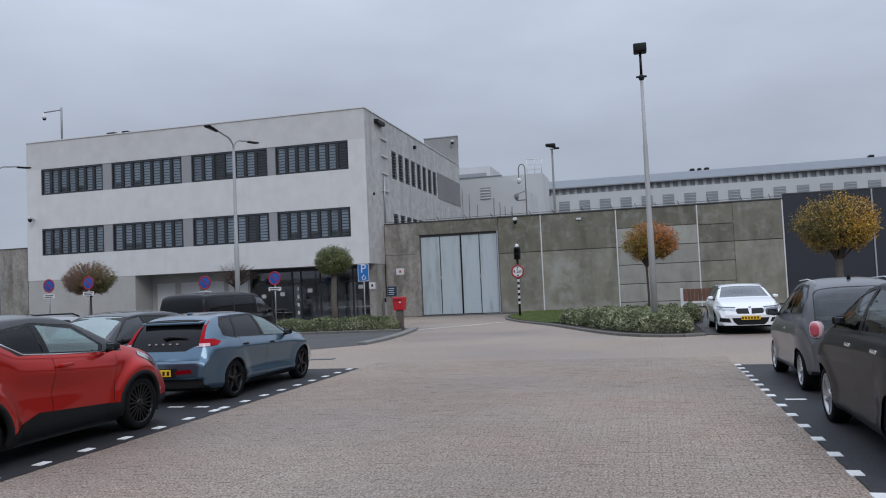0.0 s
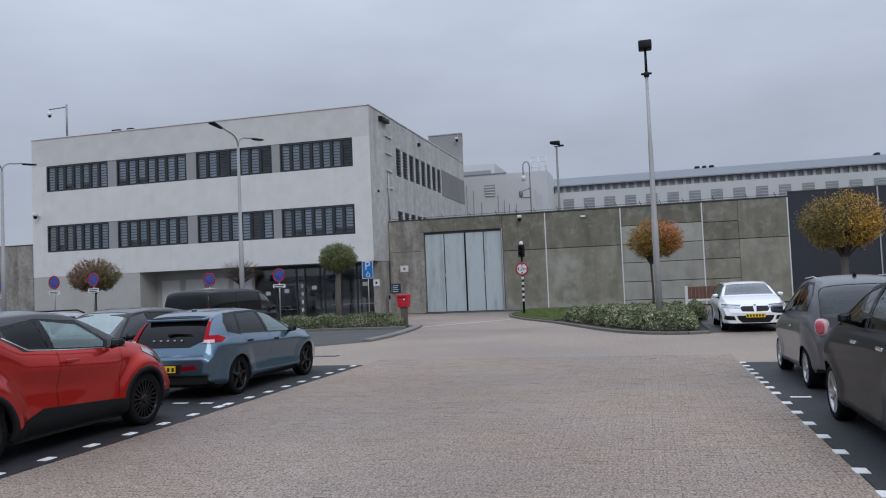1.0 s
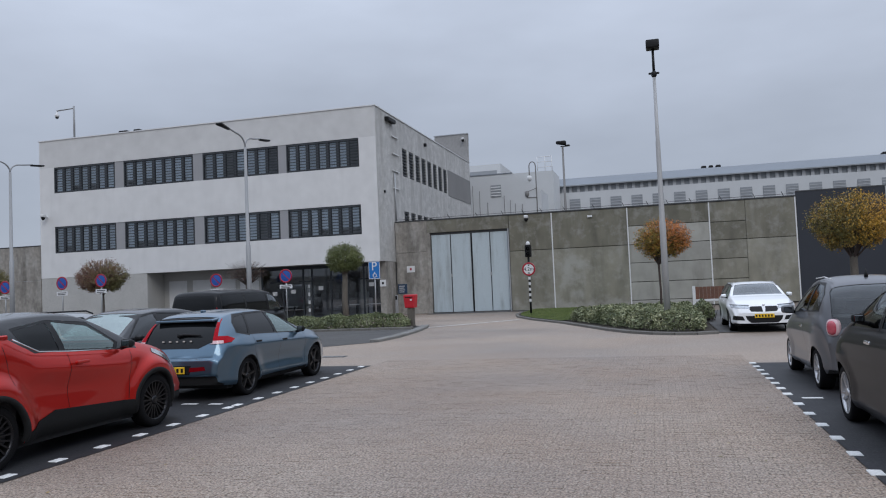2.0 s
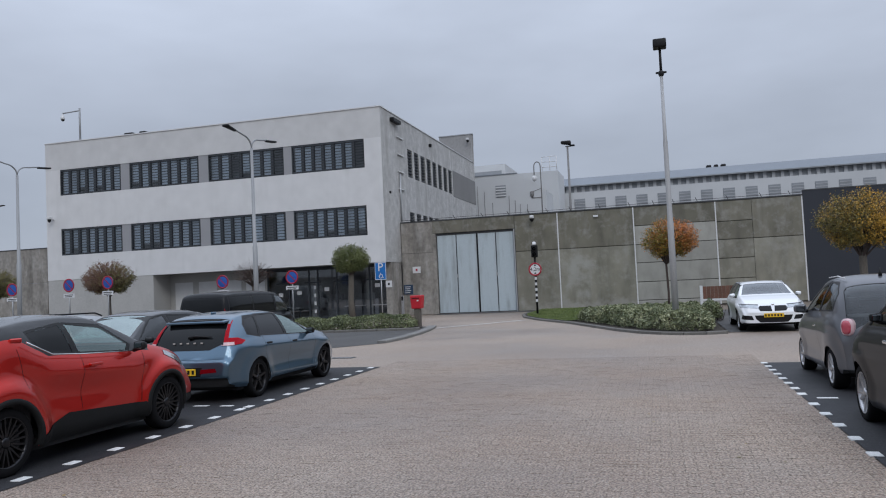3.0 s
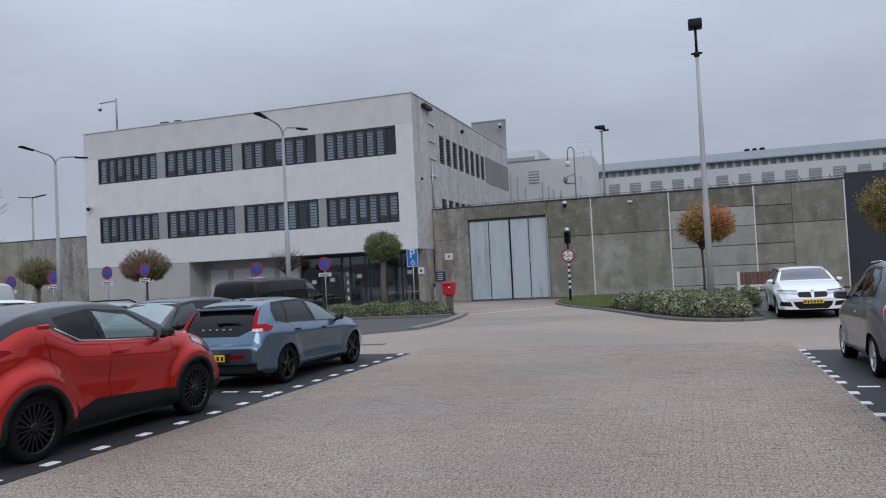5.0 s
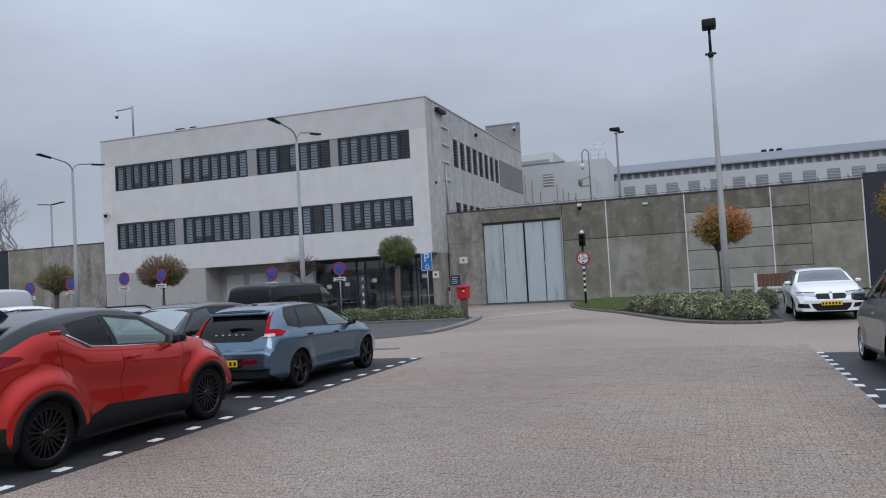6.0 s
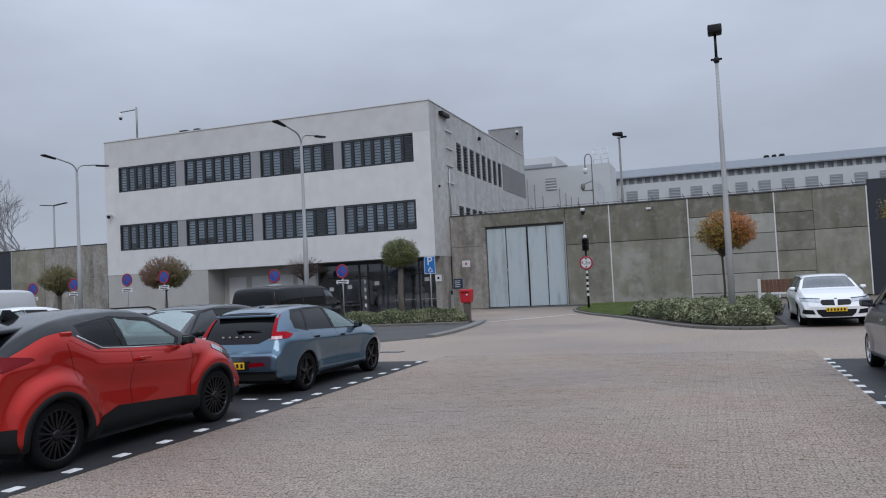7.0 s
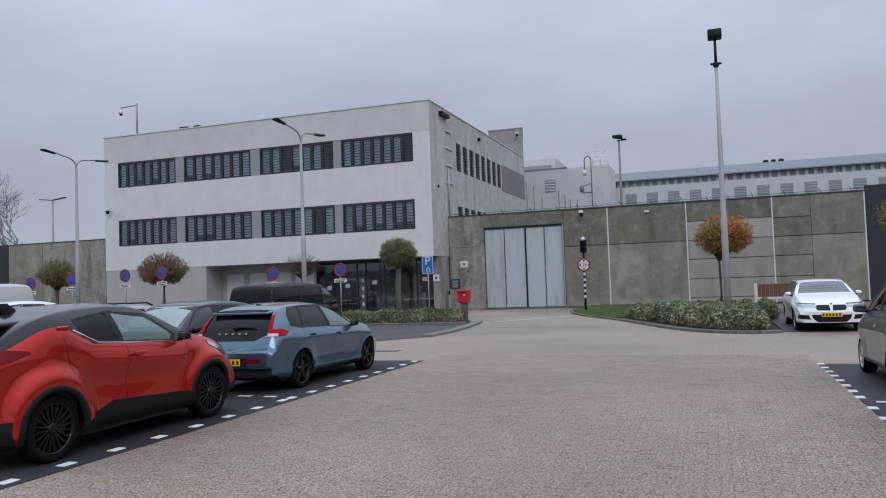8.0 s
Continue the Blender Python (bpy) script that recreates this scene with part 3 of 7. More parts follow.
for r, (z0, z1) in enumerate(ROWS):
    for i, (a, b) in enumerate(WINS):
        barred_window(a, b, z0, z1, 7, r * 10 + i)
        if i < 3:
            part("infill_panel", box(b, WINS[i + 1][0], BY + 0.03, BY + 0.2, z0, z1), M_GREYPANEL, office, "grey panel between two windows")
for z0, z1, wins in ((9.0, 10.85, SW), (4.9, 6.67, SW[:6])):
    for a, b in wins:
        w = part("side_window", many_boxes([(BX1 - 0.2, BX1 - 0.14, a, b, z0, z1)]), M_FRAME, office, "narrow dark louvred window")
        for k in range(9):
            z = z0 + (k + 0.3) * (z1 - z0) / 9
            part("louvre", box(BX1 - 0.13, BX1 - 0.02, a, b, z, z + 0.07), M_BAR, w)
# stair tower that rises behind the roof
def prism(pts, z0, z1):
    bm = bmesh.new()
    lo, hi = [[bm.verts.new((x, y, z)) for x, y in pts] for z in (z0, z1)]
    bm.faces.new(lo[::-1])
    bm.faces.new(hi)
    for i in range(len(pts)):
        j = (i + 1) % len(pts)
        bm.faces.new((lo[i], lo[j], hi[j], hi[i]))
    return bm

part("stair_tower", prism([(-18.7, BYE + 0.01), (BX1 - 0.15, BYE + 0.01), (BX1 - 0.02, BYE + 0.15), (BX1 - 1.4, BYE + 6), (-18.7, BYE + 6)], 0, 15.3), M_TOWER, office, "plain grey stair tower above the roof")
part("tower_coping", prism([(-18.75, BYE - 0.04), (BX1 - 0.1, BYE - 0.04), (BX1 + 0.02, BYE + 0.12), (BX1 - 1.35, BYE + 6), (-18.75, BYE + 6)], 15.3, 15.38), M_GALV, office)
part("wall_lamp", box(BX1, BX1 + 0.28, 44.2, 45.6, 12.05, 12.3, 0.03), M_BLACK, office, "black floodlight under the roof edge")
for z in (11.25, 10.15, 9.05, 7.95):
    part("wall_bracket", box(BX1 + 0.003, BX1 + 0.10, 45.3, 46.5, z, z + 0.05), M_TRIM, office)
part("drain_pipe", tube([(BX1 + 0.08, 45.5, 5.9), (BX1 + 0.08, 45.5, 8.9)], 0.05), M_GALV, office)
part("vent_stub", box(BX1, BX1 + 0.08, 43.6, 43.75, 7.5, 7.65), M_BLACK, office)

# ---- the yard wall and its gate ----
WY, WT = 45.3, 5.76
wall = thing("wall_yard", "tall grey-olive concrete yard wall made of large panels", "wall", kind="structure")
JX = [-8.3, -5.7, -1.32, 3.17, 7.66]
for a, b in zip(JX, JX[1:]):
    cuts = [0.0, 3.58, WT]
    if a == 3.17:
        for c, d, xs in ((0.0, 1.40, 1), (1.40, 2.53, 1), (2.53, 3.58, 1), (3.58, 4.60, 1), (4.60, WT, 1)):
            part("panel", box(a + 0.02, a + 1.9, WY, WY + 0.3, c + 0.017, d - 0.017, 0.012), M_CONC_UP if c > 3.5 else M_CONC, wall)
        for c, d in ((0.0, 3.58), (3.58, WT)):
            part("panel", box(a + 1.912, b - 0.02, WY - 0.012, WY + 0.3, c + 0.017, d - 0.017, 0.012), M_CONC_UP if c > 3.5 else M_CONC, wall)
        continue
    if a == -1.32:
        cuts = [0.0, 0.37, 1.42, 2.52, 3.58, 4.66, WT]
    for c, d in zip(cuts, cuts[1:]):
        part("panel", box(a + 0.02, b - 0.02, WY, WY + 0.3, c + 0.017, d - 0.017, 0.012), M_CONC_PALE if a == -1.32 and d < 4.7 else M_CONC_UP if c > 3.5 else M_CONC, wall)
for x in JX[1:]:
    part("joint_strip", box(x - 0.032, x + 0.032, WY - 0.03, WY + 0.1, 0.0, WT - 0.02), M_TRIM, wall, "pale steel joint strip")
for c, d in ((0.0, 3.83), (3.83, WT)):
    part("panel", box(-15.5, -13.45, WY - 0.02, WY + 0.3, c + 0.008, d - 0.008, 0.015), M_CONC_B, wall)
part("joint_backing", box(-8.3, 7.66, WY + 0.06, WY + 0.29, 0, WT - 0.03), M_JOINTFILL, wall)
part("lintel", box(-13.45, -8.3, WY - 0.02, WY + 0.3, 4.98, WT - 0.01, 0.015), M_CONC_UP, wall)
part("gate_jamb", box(-13.45, -13.25, WY - 0.05, WY + 0.3, 0, 4.97, 0.01), M_CONC_B, wall)
part("gate_jamb", box(-8.38, -8.3, WY - 0.05, WY + 0.3, 0, 4.97, 0.01), M_GALV, wall)
part("wall_cap", many_boxes([(-15.5, 7.7, WY - 0.04, WY + 0.34, WT, WT + 0.07)]), M_COPING, wall, "dark capping strip")
for i in range(16):
    x = -14.6 + i * 1.43 + 0.3 * math.sin(i * 5.1)
    part("wire_bracket", tube([(x, WY + 0.1, WT + 0.06), (x - 0.12, WY - 0.02, WT + 0.3)], 0.018, 5), M_COPING, wall)
part("alarm_wire", tube([(-15.4, WY - 0.02, WT + 0.16), (7.6, WY - 0.02, WT + 0.16)], 0.012, 5), M_COPING, wall)

gate = thing("gate", "tall folding steel gate painted pale blue-grey, closed", "gate", (0, 0, 0))
gx = [-13.22, -11.98, -10.66, -9.5, -8.4]
for a, b in zip(gx, gx[1:]):
    leaf = part("gate_leaf", box(a + 0.02, b - 0.02, 45.42, 45.5, 0.06, 4.86, 0.012), M_GATE, gate)
    part("leaf_rail", box(a + 0.02, b - 0.02, 45.405, 45.42, 0.06, 0.22), M_GATE, leaf)
part("gate_header", box(-13.24, -8.39, 45.4, 45.56, 4.84, 4.97), M_COPING, gate, "dark header rail")
part("gate_backing", box(-13.24, -8.39, 45.51, 45.53, 0.02, 4.84), M_COPING, gate, "dark seams between the leaves")
part("centre_seal", box(-10.71, -10.61, 45.4, 45.425, 0.06, 4.84), M_BLACK, gate, "black rubber seal")
for x in (-11.98, -9.5):
    part("hinge_bar", box(x - 0.022, x + 0.022, 45.395, 45.42, 0.06, 4.84), M_COPING, gate, "dark hinge line")
    part("bolt", box(x - 0.06, x + 0.06, 45.37, 45.42, 2.2, 2.4, 0.01), M_GALV, gate)

# the wall goes on as dark cladding, and west of the building as concrete
navy = thing("fence_dark", "tall dark navy panel fence beside the concrete wall", "fence", kind="structure")
for i in range(9):
    a = 7.72 + i * 4.45
    part("fence_panel", box(a, a + 4.4, WY + 0.02, WY + 0.2, 0, 6.0), M_NAVY, navy)
    part("fence_post", box(a + 4.39, a + 4.46, WY - 0.03, WY + 0.1, 0, 6.0), M_GALV, navy, "pale steel post")
part("fence_cap", box(7.72, 47.8, WY, WY + 0.22, 6.0, 6.06), M_COPING, navy)
wwall = thing("wall_west", "stained grey concrete yard wall beside the office", "wall", kind="structure")
for a, b in ((-42.5, -39.9), (-48.6, -42.5), (-51.9, -48.6)):
    for c, d in ((0, 3.3), (3.3, 5.78)):
        part("panel", box(a + 0.02, b - 0.02, WY, WY + 0.3, c + 0.008, d - 0.008, 0.012), M_CONC_B if b > -43 else M_CONC, wwall)
part("joint_strip", box(-51.95, -51.85, WY - 0.03, WY + 0.1, 0, 5.76), M_GALV, wwall)
for i in range(8):
    part("fence_panel", box(-51.95 - 4.4 * (i + 1), -51.95 - 4.4 * i - 0.04, WY + 0.02, WY + 0.2, 0, 5.75), M_NAVY, wwall)
part("wall_cap", box(-90, -39.9, WY - 0.03, WY + 0.33, 5.78, 5.84), M_COPING, wwall)

# ---- the blocks behind the wall ----
block = thing("cell_block", "long pale grey block with barred windows and louvres", "building")
KY, KX0, KX1 = 95.0, -12.5, 75.0
part("wall", box(KX0, KX1, KY, KY + 16, 0, 12.45), M_BLOCK, block)
part("louvre_band", box(KX0 + 0.5, KX1, KY + 0.5, KY + 15, 12.45, 13.25), M_LOUVRE, block, "grey louvre band under the roof")
roof = bmesh.new()
vs = [roof.verts.new(p) for p in ((KX0 - 0.3, KY - 0.1, 13.25), (KX1, KY - 0.1, 13.25), (KX1, KY + 2.2, 14.5), (KX0 - 0.3, KY + 2.2, 14.5), (KX1, KY + 16, 14.5), (KX0 - 0.3, KY + 16, 14.5))]
for f in ((0, 1, 2, 3), (3, 2, 4, 5)):
    roof.faces.new([vs[i] for i in f])
part("roof", roof, M_BLOCKROOF, block, "blue-grey sloped metal roof edge")
part("gutter", box(KX0 - 0.3, KX1, KY - 0.16, KY - 0.02, 13.2, 13.34), M_LOUVRE, block)
lp = None
for i in range(52):
    if lp is None:
        o = part("louvre_post", box(0, 0.36, KY + 0.3, KY + 0.5, 12.46, 13.2), M_GALVDULL, block)
        lp = o.data
    else:
        o = new("louvre_post", lp)
        o.parent = block
    o.location = (KX0 + 1.0 + i * 0.95, 0, 0)
for i in range(30):
    x = -12.05 + i * 2.475
    w = part("window", box(x, x + 1.3, KY - 0.06, KY - 0.003, 10.1, 11.62), M_LOUVRE, block, "small barred window")
    for k in range(4):
        part("window_bar", box(x + 0.02, x + 1.28, KY - 0.1, KY - 0.065, 10.3 + 0.34 * k, 10.38 + 0.34 * k), M_GALVDULL, w)
for x, s in ((6.3, 0.6), (7.2, 0.5), (8.0, 0.6), (26.4, 0.6)):
    part("roof_cowl", box(x, x + s, KY + 4, KY + 5, 14.5, 15.05, 0.1), M_BLACK, block)

annex = thing("annex_building", "pale grey rendered annex with a small window and a roof rail", "building")
an = bmesh.new()
pts = [(-24, 0), (-24, 12.55), (-13.1, 12.55), (-12.5, 12.2), (-10.3, 10.7), (-10.3, 0)]
fr, bk = [[an.verts.new((x, y, z)) for x, z in pts] for y in (75, 80)]
an.faces.new(fr)
an.faces.new(bk[::-1])
for i in range(len(pts)):
    j = (i + 1) % len(pts)
    an.faces.new((fr[j], fr[i], bk[i], bk[j]))
part("wall", an, M_BLOCK, annex)
part("roof_edge", many_boxes([(-24, -13.1, 74.95, 75.1, 12.55, 12.65)]), M_BLOCKROOF, annex)
w = part("window", box(-15.35, -14.3, 74.95, 74.997, 10.3, 11.5), M_LOUVRE, annex)
for k in range(4):
    part("window_bar", box(-15.33, -14.32, 74.91, 74.945, 10.4 + 0.28 * k, 10.5 + 0.28 * k), M_TRIM, w)
for x, z in ((-17.2, 11.6), (-16.5, 11.0), (-15.7, 9.8), (-14.0, 10.4), (-13.4, 9.9), (-12.9, 9.5), (-12.2, 9.4)):
    part("lightning_rod", tube([(x, 74.9, 0), (x, 74.9, z)], 0.03, 6), M_SIDEPANEL, annex)
part("penthouse", box(-23, -15.4, 81, 90, 0, 14.6), M_BLOCK, annex)
part("penthouse_louvre", box(-22.5, -15.8, 80.95, 80.997, 12.9, 13.9), M_LOUVRE, annex)
part("stair_head", box(-16, -10.6, 88, 94, 0, 14.4), M_BLOCK, annex)
for z in (14.9, 15.5, 16.1):
    part("rail", tube([(-12.4, 88.1, z), (-10.7, 88.1, z)], 0.04, 6), M_TRIM, annex)
for x in (-12.4, -11.5, -10.7):
    part("rail_post", tube([(x, 88.1, 14.4), (x, 88.1, 16.1)], 0.04, 6), M_TRIM, annex)

# ---- plain unseen walls, added to close the place behind and beside the camera ----
M_FARWALL = surface("far_grey_concrete", (0.12, 0.125, 0.115), 0.85, var=0.2, scale=0.4, fine=5)
# invented wall, kept low and pale so that surfaces facing south get more light
structure("unseen_wall_south", box(-70, 60, -32.4, -32, 0, 4.2), M_CONC_L, "unseen light grey wall added behind the camera, low and pale to lighten what faces it", "wall")
structure("unseen_wall_east", box(45, 45.4, -32, 45, 0, 6.0), M_FARWALL, "unseen dark grey wall added beside the car park", "wall")
structure("unseen_wall_far_west", box(-70.4, -70, -32, 18, 0, 6.0), M_FARWALL, "unseen dark grey wall added beside the car park", "wall")

# ---- vehicles ----
def paint(name, base, metal=0.35, rough=0.32, coat=0.9):
    return surface(name, base, rough, metal, var=0.05, scale=2.0, fine=300.0, tint=tuple(c * 0.85 for c in base), coat=coat, spec=0.05)

P_RED, P_BLUE = paint("orange_red_car_paint", (0.50, 0.023, 0.017), 0.7, 0.32, 0.75), paint("denim_blue_car_paint", (0.078, 0.138, 0.196), 0.75, 0.3, 1.0)
P_GREY, P_DARK = paint("mid_grey_car_paint", (0.12, 0.123, 0.133), 0.35, 0.3, 0.6), paint("dark_grey_brown_car_paint", (0.013, 0.0135, 0.015), 0.0, 0.35, 0.24)
P_WHITE, P_BLACK = paint("white_car_paint", (0.78, 0.79, 0.80), 0.0, 0.35), paint("black_car_paint", (0.005, 0.0055, 0.007), 0.0, 0.35, 0.45)
P_NAVY, P_SILVER = paint("dark_navy_car_paint", (0.010, 0.011, 0.014), 0.2, 0.3, 1.0), paint("silver_car_paint", (0.38, 0.39, 0.40), 0.6)
P_DULLWHITE = paint("dull_white_van_paint", (0.50, 0.51, 0.52), 0.0, 0.4, 0.5)
P_ROOF = paint("gloss_black_roof_paint", (0.004, 0.0045, 0.006), 0.0, 0.3, 1.0)
M_BLACKGLASS = surface("black_privacy_glass", (0.006, 0.007, 0.008), 0.08, var=0.05, spec=0.22)
M_TYRE = surface("tyre_rubber", (0.008, 0.008, 0.009), 0.85, var=0.2, fine=80, spec=0.12)
M_RIMDARK = surface("black_alloy", (0.03, 0.03, 0.033), 0.28, 0.8, var=0.1)
M_RIM = surface("silver_alloy", (0.5, 0.5, 0.51), 0.3, 0.85, var=0.1)
M_SIDEGLASS = glazing("car_glass", (0.84, 0.92, 0.90), 0.97, ior=1.6)
M_PALEGLASS = glazing("clear_front_glass", (0.80, 0.95, 0.91), 0.95, ior=2.5, sheen=(0.78, 0.93, 0.90))
M_SMOKE = glazing("grey_car_glass", (0.55, 0.64, 0.62), 0.5, rough=0.02, ior=1.5, falloff=5.0)
M_TINTED = glazing("tinted_car_glass", (0.25, 0.27, 0.28), 0.35, ior=1.5)
M_SCREEN = glazing("sloped_screen_glass", (0.6, 0.68, 0.68), 0.8, ior=2.7)
M_SKYSCREEN = glazing("pale_screen_glass", (0.66, 0.76, 0.75), 0.8, ior=3.8, sheen=(0.82, 0.94, 0.92))
M_GREYSCREEN = glazing("grey_windscreen_glass", (0.5, 0.56, 0.58), 0.5, ior=1.75)
M_LINING = surface("car_interior", (0.05, 0.05, 0.053), 0.85, var=0.2)
M_CLADDING = surface("dark_body_cladding", (0.009, 0.0095, 0.010), 0.65, var=0.15, spec=0.2)
M_TAIL = surface("red_tail_lamp", (0.34, 0.002, 0.010), 0.4, var=0.1, coat=0.12, spec=0.05)
M_TAILDARK = surface("dark_red_tail_lamp", (0.17, 0.002, 0.006), 0.35, var=0.1, coat=0.2, spec=0.08)
M_PINK = surface("pink_tail_lamp", (0.50, 0.07, 0.10), 0.15, var=0.1, coat=1.0)
M_LAMPRING = surface("pale_pink_lamp_rim", (0.60, 0.40, 0.42), 0.2, var=0.08, coat=0.6)
M_HEAD = surface("clear_head_lamp", (0.45, 0.48, 0.50), 0.12, 0.5, var=0.3, scale=14, coat=1.0)
M_PLATE = surface("yellow_number_plate", (0.75, 0.46, 0.015), 0.5, var=0.06)
M_CHROME = surface("chrome", (0.75, 0.76, 0.77), 0.12, 1.0, var=0.04)
M_SEAL = surface("black_rubber_seal", (0.008, 0.008, 0.009), 0.45, var=0.1, spec=0.3)
M_MIRROR = surface("dim_mirror_glass", (0.16, 0.17, 0.18), 0.06, 1.0, var=0.05)
M_GAP = surface("panel_gap", (0.006, 0.006, 0.007), 0.9, var=0.1)


def curve(rows, soft=0.10):
    """A smoothed line through (s, z) rows, as a function of s."""
    s = np.array([r[0] for r in rows])
    z = np.array([r[1] for r in rows])
    d = np.linspace(s[0] - 0.6, s[-1] + 0.6, 900)
    v = np.interp(d, s, z)
    v[d < s[0]] = 2 * z[0] - np.interp(2 * s[0] - d[d < s[0]], s, z)
    v[d > s[-1]] = 2 * z[-1] - np.interp(2 * s[-1] - d[d > s[-1]], s, z)
    k = np.exp(-0.5 * (np.arange(-60, 61) * (d[1] - d[0]) / soft) ** 2)
    v = np.convolve(np.pad(v, 60, "edge"), k / k.sum(), "valid")
    return lambda q: float(np.interp(q, d, v))


SIDE_T = np.linspace(0, 1, 120)
SIDE_X = np.convolve(np.pad(np.interp(SIDE_T, (0, 0.05, 0.13, 0.30, 0.50, 0.68, 0.79, 0.86, 0.93, 1.0), (0.90, 0.945, 0.962, 0.958, 0.972, 0.991, 1.0, 0.996, 0.972, 0.932)), 4, "edge"), np.ones(9) / 9, "valid")
FLANK_ROWS = 27


def ease(q):
    q = min(1.0, max(0.0, q))
    return q * q * (3 - 2 * q)


def car_shell(L, W, top, belt, n=100, sill=0.22, nose=0.10, tail=0.06, taper=(0.13, 0.20), tumble=0.36, soft=0.09, fenders=(), ridges=(), hollow=(), inset=0.0, ledge=None):
    """The whole outer skin of a car, rear at y = 0 and front at y = L. Face zones: 0 flank, 1 side of the cabin, 2 top, 3 rear end, 4 front end.
    fenders: (s, z, inner, outer, depth) round swellings over the wheels; ridges: (s0, z0, s1, z1, above, below, depth) creased lines; hollow: (s, z, ds, dz, depth) soft dents and swells; ledge: (low, high, depth) a bumper that stands out at the rear."""
    ft, fb = curve(top, soft), curve(belt, soft)
    bm = bmesh.new()
    zone = bm.faces.layers.int.new("zone")
    half = W / 2 - inset

    def at(x, s, z):
        dr, df = max(0.0, 1 - s / 0.6), max(0.0, 1 - (L - s) / 0.8)
        q = min(1.0, abs(x) / half) ** 2.4
        y = s + (tail * 2.2 * dr ** 2 - nose * 2.4 * df ** 2) * q
        if ledge and dr > 0:
            lo, hi, deep = ledge
            y -= deep * max(0.0, 1 - s / 0.35) * ease((z - lo + 0.06) / 0.08) * ease((hi - z) / 0.035)
        return y

    def swell(s, z):
        v = 0.0
        for cs, cz, r0, r1, deep in fenders:
            v += deep * (1 - ease((math.hypot(s - cs, z - cz) - r0) / (r1 - r0)))
        for s0, z0, s1, z1, up, down, deep in ridges:
            d = z - (z0 + (z1 - z0) * (s - s0) / (s1 - s0))
            fade = ease((s - s0) / 0.35 + 0.5) * ease((s1 - s) / 0.35 + 0.5)
            v += deep * fade * math.exp(-(math.hypot(d, 0.012) - 0.012) / (up if d > 0 else down))
        for cs, cz, ds, dz, deep in hollow:
            v += deep * math.exp(-((s - cs) / ds) ** 2 - ((z - cz) / dz) ** 2)
        return v

    def ends(s):
        dr, df = max(0.0, 1 - s / 0.9), max(0.0, 1 - (L - s) / 1.1)
        return half * (1 - taper[0] * dr ** 2.2 - taper[1] * df ** 2.2), sill + 0.06 * dr ** 2 + 0.03 * df ** 2

    def flank(s, z):
        zb = min(fb(s), ft(s) - 0.035)
        hw, zl = ends(s)
        t = min(1.0, max(0.0, (z - zl) / (zb - zl)))
        return hw * float(np.interp(t, SIDE_T, SIDE_X)) + swell(s, z) * ease((1.03 - t) / 0.12)

    u = np.linspace(0, 1, n)
    ss = L * (0.6 * u + 0.4 * (0.5 - 0.5 * np.cos(np.pi * u)))
    grid = []
    for s in ss:
        zt = ft(s)
        zb = min(fb(s), zt - 0.035)
        hw, zl = ends(s)
        pts = []
        for t in np.linspace(0, 1, FLANK_ROWS)[:-1]:
            z = zl + t * (zb - zl)
            pts.append((flank(s, z), z))
        h = zt - zb
        xb = hw * 0.93
        xr, zr = xb - tumble * h - 0.03, zb + 0.86 * h
        for t in np.linspace(0, 1, 8)[:-1]:
            pts.append((xb + (xr - xb) * t + 0.05 * h * math.sin(math.pi * t), zb + (zr - zb) * t))
        for a in np.linspace(0, math.pi / 2, 8):
            pts.append((xr * math.cos(a) ** 0.8 if a < 1.57 else 0.0, zr + (zt - zr) * math.sin(a)))
        full = [(-x, z) for x, z in pts] + [(x, z) for x, z in reversed(pts[:-1])]
        grid.append([bm.verts.new((x, at(x, s, z), z)) for x, z in full])
    m = len(grid[0])
    for a, b in zip(grid, grid[1:]):
        for k in range(m - 1):
            f = bm.faces.new((a[k], b[k], b[k + 1], a[k + 1]))
            kk = min(k, m - 2 - k)
            f[zone] = 0 if kk < FLANK_ROWS - 1 else 1 if kk < FLANK_ROWS + 6 else 2
            f.smooth = True
    for row, zn, s in ((grid[0], 3, 0.0), (grid[-1], 4, L)):
        last = None
        for k in range((m + 1) // 2):
            lv, rv = row[k], row[m - 1 - k]
            line = [lv]
            if lv is not rv:
                for j in range(1, 14):
                    x = lv.co.x + (rv.co.x - lv.co.x) * j / 14
                    line.append(bm.verts.new((x, at(x, s, lv.co.z), lv.co.z)))
                line.append(rv)
            if last is not None:
                for j in range(14):
                    q = [last[j], last[j + 1]] + ([line[j + 1], line[j]] if len(line) > 1 else [line[0]])
                    if len(set(q)) > 2:
                        f = bm.faces.new(q if zn == 3 else q[::-1])
                        f[zone] = zn
                        f.smooth = True
            last = line
    bmesh.ops.recalc_face_normals(bm, faces=bm.faces[:])
    return bm, zone, flank


